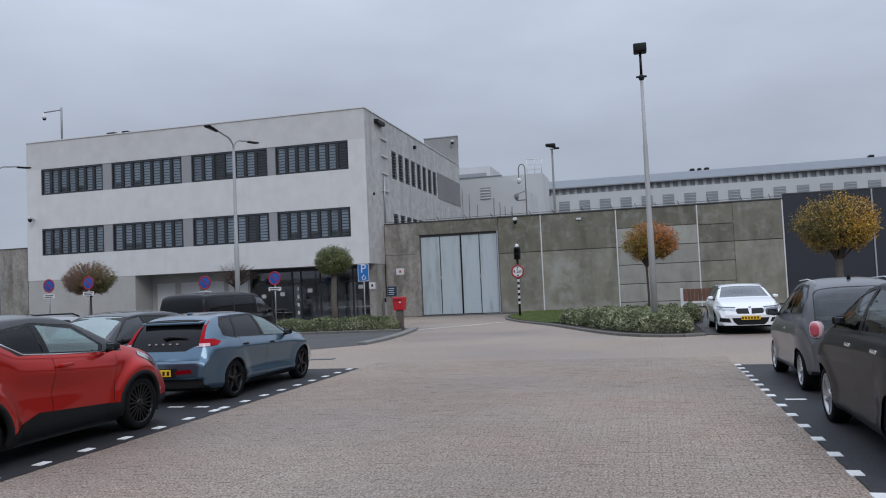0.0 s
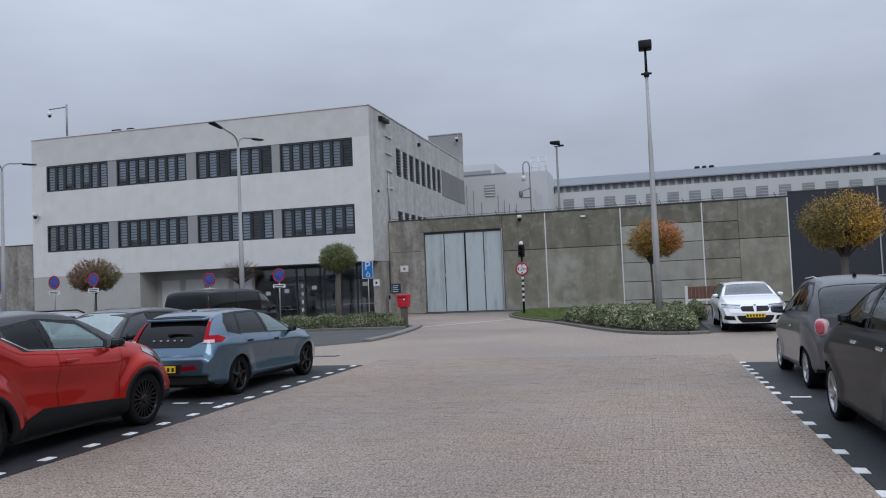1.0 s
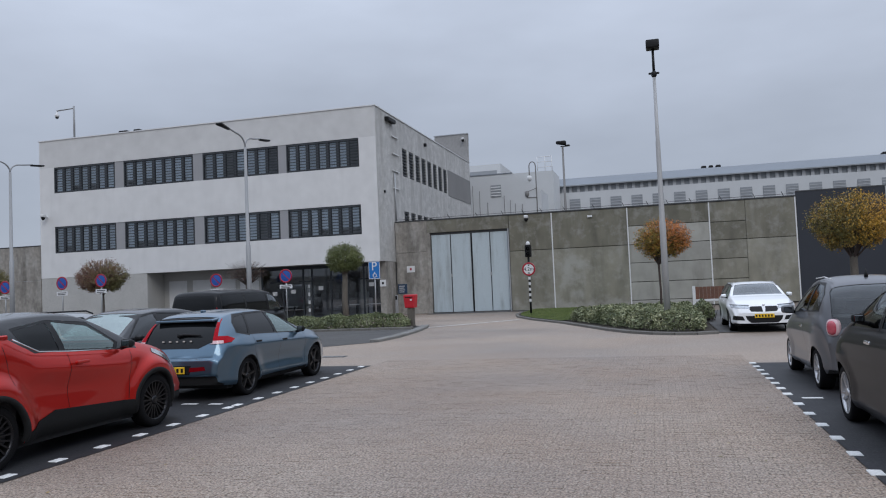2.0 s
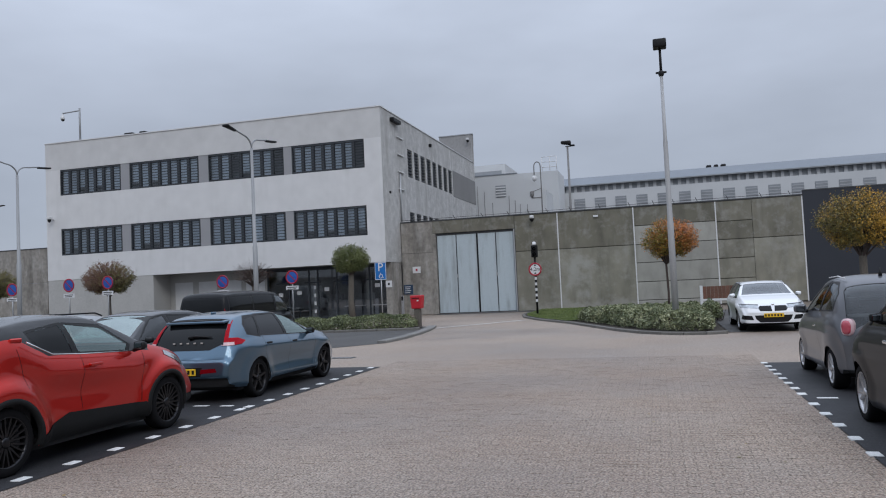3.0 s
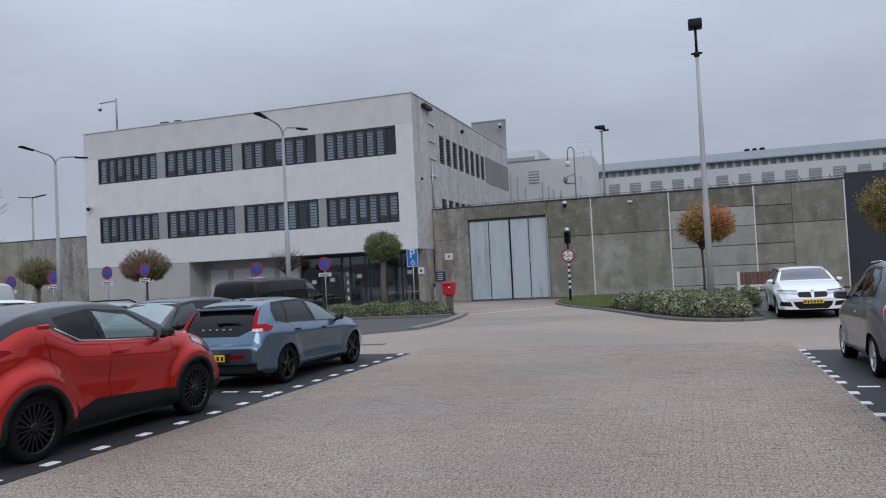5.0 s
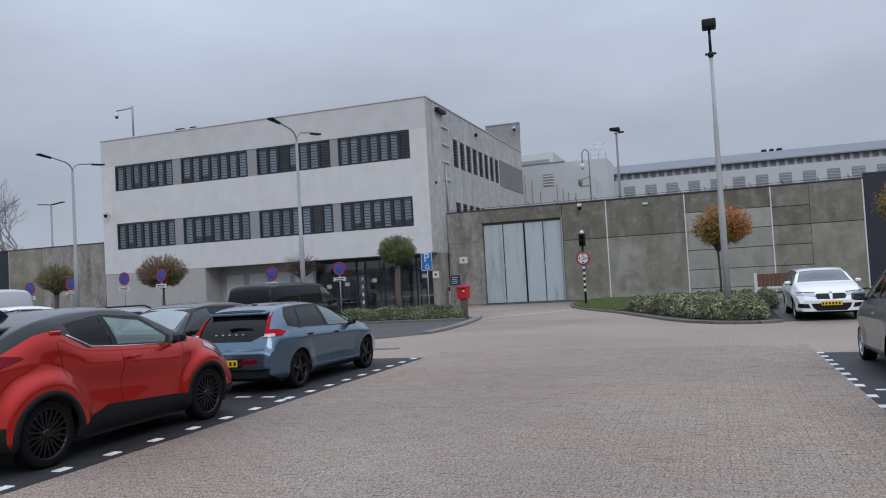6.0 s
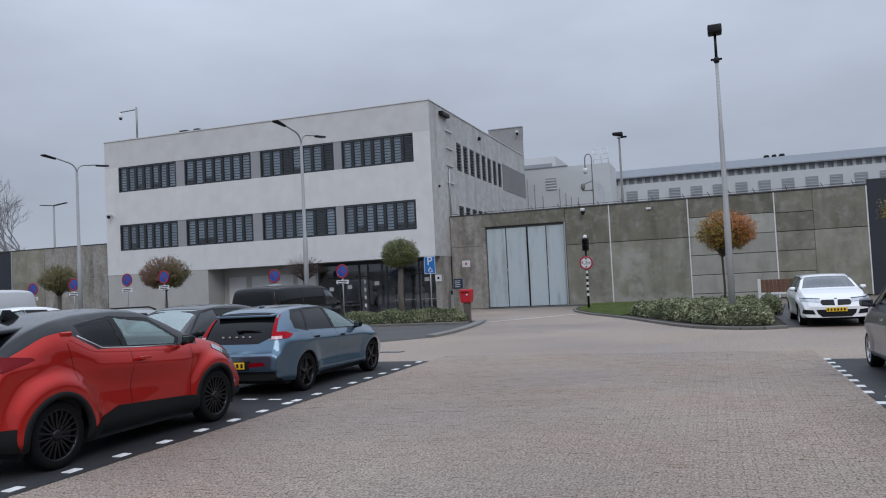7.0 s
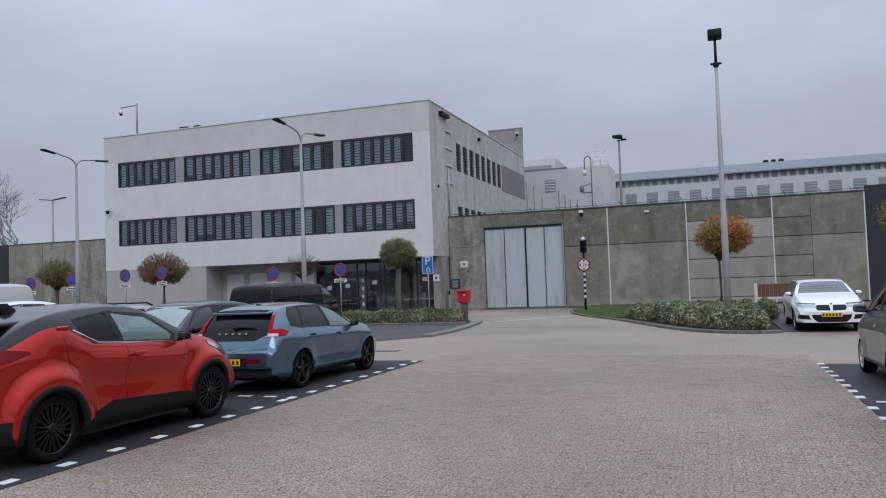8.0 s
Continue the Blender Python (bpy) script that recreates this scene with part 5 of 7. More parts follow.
part("roof_spoiler", spoiler, P_BLUE, blue, smooth=True)
part("spoiler_lip", box(-0.50, 0.50, 0.36, 0.48, 1.318, 1.345, 0.01), M_BLACK, blue)
part("rear_wiper", tube([(-0.02, 0.185, 1.07), (0.10, 0.20, 1.09), (0.40, 0.20, 1.075)], [0.03, 0.022, 0.010], 6), M_BLACK, blue)
for k in range(5):
    part("badge_bar", box(-0.28 + k * 0.13, -0.235 + k * 0.13, 0.125, 0.150, 0.972, 0.995), M_CHROME, blue)
part("roof_fin", box(-0.02, 0.02, 0.84, 0.98, 1.43, 1.47, 0.012), P_BLUE, blue)

# small grey city car
small = make_car("city_car", "small rounded grey three-door city car with silver wheels", (2.99, 11.38, 0), 0, 3.55, 1.63,
    [(0, 0.80), (0.02, 1.05), (0.08, 1.16), (0.28, 1.42), (0.55, 1.56), (1.2, 1.62), (1.75, 1.585), (2.1, 1.43), (2.6, 1.12), (2.85, 1.05), (3.2, 0.92), (3.46, 0.72), (3.55, 0.54)],
    [(0, 0.76), (0.2, 1.08), (0.8, 1.07), (1.6, 1.03), (2.5, 0.99), (3.1, 0.84), (3.55, 0.48)],
    P_GREY, (0.60, 2.90), 0.288,
    [[(1.36, 1.09), (2.44, 1.04), (1.98, 1.38), (1.38, 1.50)], [(0.50, 1.13), (1.26, 1.10), (1.28, 1.50), (0.80, 1.475), (0.56, 1.35)]],
    ((2.46, 0.58), (1.80, 0.48)), ((0.07, 0.64), (0.42, 0.58)), rims=(8, M_RIM, False), arch=0.035, rear_tint=M_SMOKE, front_tint=M_SMOKE,
    patches=[("lower_bumper", [(-0.70, 0.2), (0.70, 0.2), (0.70, 0.32), (-0.70, 0.32)], REAR, (0, 3), -0.3, 0.3, M_CLADDING, 0.004)],
    gaps=[((1.30, 0.34), (1.24, 1.07)), ((2.40, 0.34), (2.42, 0.98))], handles=[(1.46, 0.86, 0.17)], handle_mat=M_CHROME, mirror=(2.30, 1.08), mirror_size=1.2, mirror_mat=P_GREY, plates=[(-0.03, 0.62, 0.26, 0)], soft=0.11, taper=(0.14, 0.22))
for sg in (-1, 1):
    for nm, w2, h2, out, mt, lb in (("lamp_surround", 0.086, 0.120, 0.0, M_LAMPRING, "pale pink rim"), ("tail_lamp", 0.068, 0.100, 0.012, M_PINK, "rounded pink-red tail lamp")):
        b2 = lathe([(1.0, -0.07), (1.0, 0.012), (0.9, 0.028), (0.6, 0.036), (0.01, 0.038)], 24, "z")
        for v in b2.verts:
            k = (abs(v.co.x) ** 4 + abs(v.co.y) ** 4) ** -0.25 * math.hypot(v.co.x, v.co.y) if abs(v.co.x) + abs(v.co.y) > 0.2 else 1.0
            v.co = Vector((v.co.x * w2 * (0.5 + 0.5 * k), v.co.y * h2 * (0.5 + 0.5 * k), v.co.z + out))
        bmesh.ops.transform(b2, matrix=pose(sg * 0.635, 0.085, 0.905, 90, 0, sg * 38), verts=b2.verts[:])
        part(nm, b2, mt, small, lb, smooth=True)
    part("roof_edge_strip", tube([(sg * 0.50, 0.62, 1.565), (sg * 0.52, 1.0, 1.60), (sg * 0.50, 1.7, 1.575)], 0.009, 6), M_TRIM, small, "pale strip along the folding roof")
part("parcel_shelf", box(-0.5, 0.5, 0.35, 0.75, 1.02, 1.05, 0.01), M_GREYPANEL, small)
part("rear_wiper", tube([(0.0, 0.05, 1.13), (0.42, 0.075, 1.15)], 0.014, 6), M_BLACK, small)
part("aerial_foot", lathe([(0.03, 0), (0.02, 0.05), (0.006, 0.12)], 10, "z", (0, 0.82, 1.585)), M_BLACK, small)

# dark hatchback at the lane's edge
dark = make_car("dark_hatchback", "dark brown-grey hatchback with silver spoked wheels", (2.86, 6.30, 0), 0, 4.0, 1.73,
    [(0, 0.80), (0.04, 1.0), (0.2, 1.16), (0.5, 1.46), (1.0, 1.60), (1.6, 1.63), (2.05, 1.58), (2.45, 1.40), (2.95, 1.14), (3.3, 1.08), (3.7, 0.94), (3.93, 0.72), (4.0, 0.54)],
    [(0, 0.74), (0.2, 1.08), (0.8, 1.12), (1.6, 1.11), (2.9, 1.06), (3.5, 0.92), (4.0, 0.48)],
    P_DARK, (0.62, 3.12), 0.315,
    [[(1.72, 1.13), (2.76, 1.09), (2.30, 1.43), (1.75, 1.53)], [(0.82, 1.15), (1.62, 1.135), (1.64, 1.53), (1.05, 1.49)]],
    ((2.96, 0.62), (2.22, 0.52)), ((0.14, 0.56), (0.5, 0.48)), rims=(5, M_RIM, True), arch=0.04, rear_tint=M_SMOKE, front_tint=M_SMOKE,
    lamps=[("tail_lamp", [(0.0, 0.80), (0.3, 0.82), (0.28, 0.98), (0.0, 1.0)], SIDE, (0, 1, 3), -0.2, 0.5, M_TAIL, 0.006), ("head_lamp", [(3.5, 0.74), (3.9, 0.62), (3.88, 0.72), (3.6, 0.83)], SIDE, (0, 1, 2), 3.2, 4.1, M_HEAD, 0.004)],
    gaps=[((1.68, 0.3), (1.68, 1.12)), ((2.74, 0.34), (2.78, 1.08)), ((1.06, 0.70), (0.96, 1.10))], handles=[(1.90, 0.98, 0.18), (1.0, 0.99, 0.18)], handle_mat=M_CHROME, mirror=(2.12, 1.21), mirror_size=0.78, mirror_mat=M_CLADDING, plates=[(-0.03, 0.62, 0.26, 0)], soft=0.1)

# white estate car that faces the lane
white = make_car("estate_car", "white estate car facing the lane, black grille and yellow plate", (2.97, 27.85, 0), 180, 4.63, 1.81,
    [(0, 0.75), (0.06, 1.0), (0.25, 1.14), (0.6, 1.37), (1.4, 1.43), (2.2, 1.42), (2.65, 1.35), (3.3, 1.02), (3.6, 0.99), (4.1, 0.90), (4.45, 0.78), (4.58, 0.66), (4.63, 0.55)],
    [(0, 0.72), (0.2, 0.98), (0.9, 0.99), (2.0, 0.95), (3.3, 0.93), (4.0, 0.83), (4.45, 0.69), (4.63, 0.5)],
    P_WHITE, (0.92, 3.73), 0.325,
    [[(2.16, 0.985), (3.18, 0.955), (2.62, 1.27), (2.18, 1.345)], [(1.15, 1.01), (2.06, 0.985), (2.08, 1.345), (1.3, 1.35)], [(0.55, 1.06), (1.06, 1.015), (1.2, 1.35), (0.8, 1.32)]],
    ((3.28, 0.70), (2.58, 0.56)), ((0.15, 0.6), (0.5, 0.5)), rims=(5, M_RIM, True), arch=0.04,
    lamps=[("head_lamp", [(0.36, 0.66), (0.84, 0.70), (0.86, 0.78), (0.40, 0.75)], REAR, (0, 1, 2, 4), 3.9, 4.8, M_HEAD, 0.006),
           ("grille", [(0.03, 0.58), (0.34, 0.59), (0.40, 0.68), (0.34, 0.73), (0.05, 0.73)], REAR, (2, 4), 4.0, 4.8, M_BLACK, 0.008),
           ("lamp_brow", [(0.38, 0.752), (0.86, 0.782), (0.86, 0.80), (0.38, 0.772)], REAR, (0, 1, 2, 4), 3.9, 4.8, M_BLACK, 0.004),
           ("side_intake", [(0.52, 0.34), (0.82, 0.36), (0.80, 0.48), (0.57, 0.46)], REAR, (0, 4), 3.9, 4.8, M_BLACK, 0.004)],
    patches=[("front_splitter", [(-0.80, 0.2), (0.80, 0.2), (0.78, 0.255), (-0.78, 0.255)], REAR, (0, 4), 3.9, 4.8, M_BLACK, 0.010),
             ("lower_intake", [(-0.46, 0.36), (-0.36, 0.27), (0.36, 0.27), (0.46, 0.36), (0.50, 0.47), (-0.50, 0.47)], REAR, (0, 4), 4.0, 4.8, M_BLACK, 0.004)],
    gaps=[((2.12, 0.3), (2.12, 0.98)), ((3.15, 0.32), (3.2, 0.95))], handles=[(2.3, 0.86, 0.19), (1.3, 0.88, 0.19)], mirror=(3.0, 1.02), mirror_mat=P_WHITE, plates=[(4.66, 0.47, 0.26, 0)], taper=(0.12, 0.15), nose=0.07, screen_mat=M_GREYSCREEN)
for sg in (-1, 1):
    part("roof_rail", tube([(sg * 0.60, 0.7, 1.33), (sg * 0.60, 0.9, 1.385), (sg * 0.60, 2.2, 1.39), (sg * 0.60, 2.5, 1.33)], 0.016, 6), M_GALV, white)
part("badge_disc", lathe([(0.036, 0), (0.034, 0.012), (0.005, 0.014)], 14, "y", (0, 4.53, 0.775)), M_CHROME, white)

# cars of the next rows
GEN_TOP = [(0, 0.75), (0.04, 0.95), (0.2, 1.06), (0.55, 1.32), (1.1, 1.40), (1.8, 1.42), (2.3, 1.38), (2.7, 1.22), (3.15, 1.0), (3.5, 0.95), (3.9, 0.84), (4.15, 0.68), (4.25, 0.52)]
GEN_BELT = [(0, 0.70), (0.2, 0.96), (0.9, 0.98), (1.8, 0.95), (3.1, 0.92), (3.7, 0.80), (4.25, 0.46)]
GEN = dict(screen_mat=M_SKYSCREEN, L=4.25, W=1.78, wheels=(0.82, 3.4), r=0.315, side_glass=[[(2.02, 0.97), (3.0, 0.945), (2.46, 1.29), (2.05, 1.34)], [(0.95, 1.0), (1.92, 0.975), (1.95, 1.34), (1.2, 1.31)]],
    screen=((3.1, 0.66), (2.38, 0.54)), rear_glass=((0.14, 0.58), (0.58, 0.5)), rims=(7, M_RIM, False), arch=0.04, n=50,
    gaps=[((1.98, 0.3), (1.98, 0.96))], handles=[(2.15, 0.85, 0.18)], mirror=(2.86, 0.99))
lam = [("head_lamp", [(3.6, 0.74), (4.1, 0.62), (4.08, 0.72), (3.7, 0.82)], SIDE, (0, 1, 2), 3.2, 4.3, M_HEAD, 0.004), ("tail_lamp", [(0.0, 0.80), (0.3, 0.82), (0.28, 0.96), (0.0, 0.98)], SIDE, (0, 1, 3), -0.2, 0.5, M_TAIL, 0.006)]
make_car("parked_hatchback", "dark navy hatchback in the next parking row", (-10.15, 14.9, 0), 180, top=[(s, z * 1.075 if z > 1.1 else z * 1.03) for s, z in GEN_TOP], belt=[(s, z * 1.04) for s, z in GEN_BELT], body=P_NAVY, lamps=lam, front_tint=M_TINTED,
    **{**GEN, "side_glass": [[(s, z * 1.055) for s, z in p] for p in GEN["side_glass"]]})
rail = make_car("parked_estate", "silver estate car with dark roof rails in a far row", (-13.88, 16.4, 0), 180, top=[(s, z * 1.05 if z > 1.1 else z) for s, z in GEN_TOP], belt=GEN_BELT, body=P_SILVER, lamps=lam, **GEN)
for sg in (-1, 1):
    part("roof_rail", tube([(sg * 0.56, 0.7, 1.40), (sg * 0.57, 0.95, 1.475), (sg * 0.57, 2.2, 1.485), (sg * 0.56, 2.5, 1.40)], 0.02, 6), M_BLACK, rail)
make_car("parked_suv", "white tall car in the far parking row", (-21.5, 20.6, 0), 180, top=[(s, z * 1.13 if z > 1.1 else z * 1.06) for s, z in GEN_TOP], belt=[(s, z * 1.08) for s, z in GEN_BELT], body=P_WHITE, lamps=lam,
    **{**GEN, "side_glass": [[(s, z * 1.10) for s, z in p] for p in GEN["side_glass"]]})

VAN = dict(L=4.9, W=1.9, wheels=(0.95, 3.95), r=0.335, screen=((4.45, 0.74), (3.55, 0.66)), rear_glass=None, rims=(6, M_RIM, False), arch=0.05, n=56, cabin=False, mirror=(3.95, 1.18), tumble=0.12, soft=0.07, taper=(0.06, 0.16),
    top=[(0, 0.95), (0.02, 1.3), (0.08, 1.72), (0.22, 1.84), (0.8, 1.88), (2.6, 1.89), (3.4, 1.84), (3.75, 1.66), (4.4, 1.16), (4.7, 1.02), (4.86, 0.85), (4.9, 0.6)],
    belt=[(0, 0.9), (0.1, 1.14), (2.0, 1.13), (4.2, 1.08), (4.6, 0.92), (4.9, 0.52)])
van = make_car("van", "black passenger van with tinted windows", (-13.6, 20.3, 0), 0, body=P_BLACK, front_tint=M_SIDEGLASS, lamps=[("tail_lamp", [(0.0, 0.95), (0.16, 0.95), (0.14, 1.35), (0.02, 1.35)], SIDE, (0, 1, 3), -0.2, 0.4, M_TAILDARK, 0.006)],
    side_glass=[[(3.2, 1.17), (4.22, 1.14), (3.66, 1.62), (3.22, 1.70)], [(1.75, 1.18), (3.08, 1.17), (3.1, 1.72), (1.77, 1.73)], [(0.3, 1.18), (1.65, 1.18), (1.67, 1.73), (0.36, 1.71)]],
    patches=[("rear_window", [(-0.70, 1.2), (0.70, 1.2), (0.66, 1.70), (-0.66, 1.70)], REAR, (2, 3), -0.2, 0.3, M_BLACKGLASS, -0.004)], rear_tint=M_BLACKGLASS, **VAN)
make_car("white_van", "white delivery van in the far parking row", (-30.7, 27.5, 0), 180, body=P_DULLWHITE, lamps=lam[1:], front_tint=M_TINTED,
    side_glass=[[(3.2, 1.2), (4.2, 1.18), (3.72, 1.62), (3.22, 1.70)]], **{**VAN, "top": [(s, z * 1.25 if z > 1.25 else z) for s, z in VAN["top"]]})

# ---- planting ----
def leaf_mat(name, dark, mid, light, rough=0.55):
    """Leaves whose colour goes from dark to light by each leaf's own chance, with patches across the plant."""
    m = bpy.data.materials.new(name)
    m.use_nodes = True
    n, l = m.node_tree.nodes, m.node_tree.links
    b = n["Principled BSDF"]
    g, co, no, ad, rp = n.new("ShaderNodeNewGeometry"), n.new("ShaderNodeTexCoord"), n.new("ShaderNodeTexNoise"), n.new("ShaderNodeMath"), n.new("ShaderNodeValToRGB")
    no.inputs["Scale"].default_value = 1.6
    l.new(co.outputs["Object"], no.inputs["Vector"])
    ad.operation = "MULTIPLY_ADD"
    ad.inputs[1].default_value, ad.inputs[2].default_value = 0.55, 0.0
    l.new(g.outputs["Random Per Island"], ad.inputs[0])
    a2, r2 = n.new("ShaderNodeMath"), n.new("ShaderNodeMapRange")
    r2.inputs["From Min"].default_value, r2.inputs["From Max"].default_value, r2.inputs["To Max"].default_value = 0.3, 0.7, 0.5
    l.new(no.outputs["Fac"], r2.inputs["Value"])
    l.new(ad.outputs[0], a2.inputs[0])
    l.new(r2.outputs[0], a2.inputs[1])
    e = rp.color_ramp.elements
    e[0].color, e[1].color = (*dark, 1), (*light, 1)
    e.new(0.5).color = (*mid, 1)
    l.new(a2.outputs[0], rp.inputs["Fac"])
    l.new(rp.outputs["Color"], b.inputs["Base Color"])
    b.inputs["Roughness"].default_value = rough
    b.inputs["Subsurface Weight"].default_value = 0.0
    return m


L_GREEN = leaf_mat("clipped_green_leaves", (0.05, 0.066, 0.02), (0.115, 0.14, 0.042), (0.2, 0.22, 0.08))
L_HEDGE = leaf_mat("variegated_hedge_leaves", (0.045, 0.062, 0.028), (0.165, 0.190, 0.095), (0.50, 0.50, 0.31))
L_LOW = leaf_mat("low_hedge_leaves", (0.040, 0.056, 0.024), (0.125, 0.150, 0.066), (0.30, 0.32, 0.17))
L_ORANGE = leaf_mat("orange_autumn_leaves", (0.085, 0.09, 0.014), (0.24, 0.185, 0.024), (0.62, 0.20, 0.05))
L_OLIVE = leaf_mat("olive_autumn_leaves", (0.068, 0.075, 0.021), (0.180, 0.150, 0.038), (0.510, 0.285, 0.045))
L_RUSSET = leaf_mat("russet_autumn_leaves", (0.095, 0.046, 0.036), (0.215, 0.100, 0.074), (0.228, 0.209, 0.067))
L_DULL = leaf_mat("dull_olive_leaves", (0.072, 0.068, 0.027), (0.162, 0.144, 0.054), (0.234, 0.198, 0.063))
M_BARK = surface("tree_bark", (0.125, 0.11, 0.092), 0.9, var=0.3, scale=6, fine=40, bump=0.8, dist=0.01, streak=0.3)
M_TWIG = surface("twig_bark", (0.07, 0.052, 0.045), 0.9, var=0.2)
# bark of the far trees, with the haze of distance mixed into its grey
M_HAZETWIG = surface("hazed_far_bark", (0.22, 0.215, 0.22), 0.9, var=0.15)
M_GRASS = surface("grass_soil", (0.06, 0.08, 0.025), 0.9, var=0.3, scale=3)
L_GRASS = leaf_mat("grass_blades", (0.052, 0.080, 0.020), (0.120, 0.165, 0.042), (0.20, 0.225, 0.080))


def leaf_mesh(name, centres, size, rng, up=0.0, narrow=0.55):
    """Small pointed leaves, one four-cornered folded face each, turned by chance."""
    n = len(centres)
    d = rng.normal(size=(n, 3))
    d[:, 2] += up
    d /= np.linalg.norm(d, axis=1)[:, None]
    e = rng.normal(size=(n, 3))
    e -= (e * d).sum(1)[:, None] * d
    e /= np.linalg.norm(e, axis=1)[:, None]
    s = size * rng.uniform(0.65, 1.35, n)[:, None]
    v = np.stack([centres - d * s * 0.5, centres + e * s * narrow * 0.5, centres + d * s * 0.5, centres - e * s * narrow * 0.5], 1).reshape(-1, 3)
    me = bpy.data.meshes.new(name)
    me.from_pydata(v.tolist(), [], np.arange(4 * n).reshape(n, 4).tolist())
    return me


def globe_tree(label, x, y, trunk_h, centre_z, rx, rz, leaves, count, seed, size=0.05, trunk_r=0.07, depth=0.5, lift_up=0.35, tips=None, shoots=900, lean=0.0, bark=M_BARK):
    """A clipped globe tree: trunk, limbs that fan out, and a brush of thin shoots that carry the leaves on their outer ends.
    tips: (material, direction, reach): the side of the crown whose outermost leaves have turned."""
    rng = np.random.default_rng(seed)
    t = thing("tree", label, "tree", (x, y, 0), 0, "clipped globe trees")
    bend = rng.uniform(-0.05, 0.05, 2)
    part("trunk", tube([(0, 0, -0.05), (bend[0], bend[1], trunk_h * 0.5), (0, 0, trunk_h), (0, 0, trunk_h + 0.25)], [trunk_r * 1.25, trunk_r, trunk_r * 0.95, trunk_r * 0.6], 10), bark, t)
    limbs = bmesh.new()
    for k in range(30):
        a, el = k * 2.4, rng.uniform(-0.1, 1.4)
        ln = rng.uniform(0.5, 0.75)
        tip = Vector((lean + rx * ln * math.cos(a) * math.cos(el), rx * ln * math.sin(a) * math.cos(el), centre_z - rz * 0.2 + rz * ln * math.sin(el)))
        st = Vector((0, 0, trunk_h - 0.05))
        mid = st.lerp(tip, 0.45) + Vector(rng.normal(size=3) * 0.06)
        add_tube(limbs, [st, mid, tip], [0.035, 0.02, 0.010], 5, False)
    d = rng.normal(size=(shoots, 3))
    d /= np.linalg.norm(d, axis=1)[:, None]
    d = d[d[:, 2] > -0.85]
    wob = np.array([noise.noise(Vector(v * 1.9) + Vector((seed * 3.1, 0, 0))) for v in d])
    reach = 0.93 + 0.15 * wob + np.abs(rng.normal(0, 0.075, len(d))) * (0.5 + 0.8 * np.clip(d[:, 2], 0, 1))
    squash = np.where(d[:, 2] < 0, 0.88, 1.0)
    shape = np.array((rx, rx, rz))
    ends = d * reach[:, None]
    ends[:, :2] *= (1 - 0.22 * np.clip(-d[:, 2], 0, 1))[:, None]
    ends = ends * shape * np.stack([np.ones(len(d)), np.ones(len(d)), squash], 1)
    starts = ends * (1 - depth * rng.uniform(0.8, 1.25, len(d)))[:, None] - np.array((0, 0, 1.0)) * lift_up * rz * 0.4
    off = np.array((lean, 0, centre_z))
    for a, b in zip(starts[::2], ends[::2]):
        add_tube(limbs, [Vector(a + off), Vector(b + off)], [0.007, 0.0025], 3, False)
    part("branchwork", limbs, M_TWIG, t)["kind"] = "stuff"
    pick = rng.integers(0, len(d), count)
    f = rng.uniform(0.0, 1.0, count) ** 0.75
    p = starts[pick] + (ends[pick] - starts[pick]) * f[:, None] + rng.normal(0, 0.035, (count, 3)) + off
    gap = np.array([noise.noise(Vector(v * 2.6) + Vector((0, seed * 2.7, 5))) for v in d])[pick]
    keep = gap + rng.normal(0, 0.12, count) > -0.45
    turned = np.zeros(count, bool)
    if tips:
        mat, way, edge = tips
        side = d[pick] @ (np.array(way) / np.linalg.norm(way))
        turned = f * 0.55 + np.clip(side, -0.3, 1) * 0.6 + rng.normal(0, 0.14, count) > edge
    for mt, sel in ((leaves, keep & ~turned),) + (((tips[0], keep & turned),) if tips else ()):
        o = new("crown", leaf_mesh("crown", p[sel], size, rng, 0.5, 0.5))
        o.data.materials.append(mt)
        o.parent = t
        o["kind"] = "stuff"
    return t


L_FLAME = leaf_mat("flame_red_autumn_leaves", (0.22, 0.13, 0.02), (0.46, 0.17, 0.035), (0.62, 0.20, 0.06))
L_GOLD = leaf_mat("golden_autumn_leaves", (0.20, 0.14, 0.02), (0.48, 0.28, 0.035), (0.66, 0.36, 0.05))
globe_tree("globe-clipped tree with dense green leaves beside the entrance", -15.12, 36.0, 2.45, 3.22, 1.02, 0.84, L_GREEN, 17000, 3, 0.065, 0.15, 0.55)
globe_tree("small globe tree with orange and red autumn leaves in the hedge", 0.20, 30.0, 2.2, 3.02, 1.12, 0.86, L_ORANGE, 17000, 5, 0.056, 0.042, 0.65, tips=(L_FLAME, (1, -0.2, 0.5), 0.66), lean=0.18, shoots=1200, bark=M_TWIG)
globe_tree("broad globe tree with olive and yellow autumn leaves", 5.98, 26.0, 2.0, 3.05, 1.32, 1.02, L_OLIVE, 24000, 7, 0.058, 0.12, 0.55, tips=(L_GOLD, (1, -0.6, 0.2), 0.72), shoots=1500)
globe_tree("globe tree with thinning russet leaves near the office", -29.68, 36.0, 2.0, 2.90, 1.42, 1.06, L_RUSSET, 21000, 9, 0.07, 0.09, 0.62, 0.5, tips=(L_DULL, (1, 0, -0.3), 0.7), shoots=1300)
globe_tree("thin globe tree with dull olive leaves beside the wall", -37.5, 36.0, 2.0, 2.95, 1.18, 1.0, L_DULL, 16000, 11, 0.065, 0.12, 0.6, 0.5)
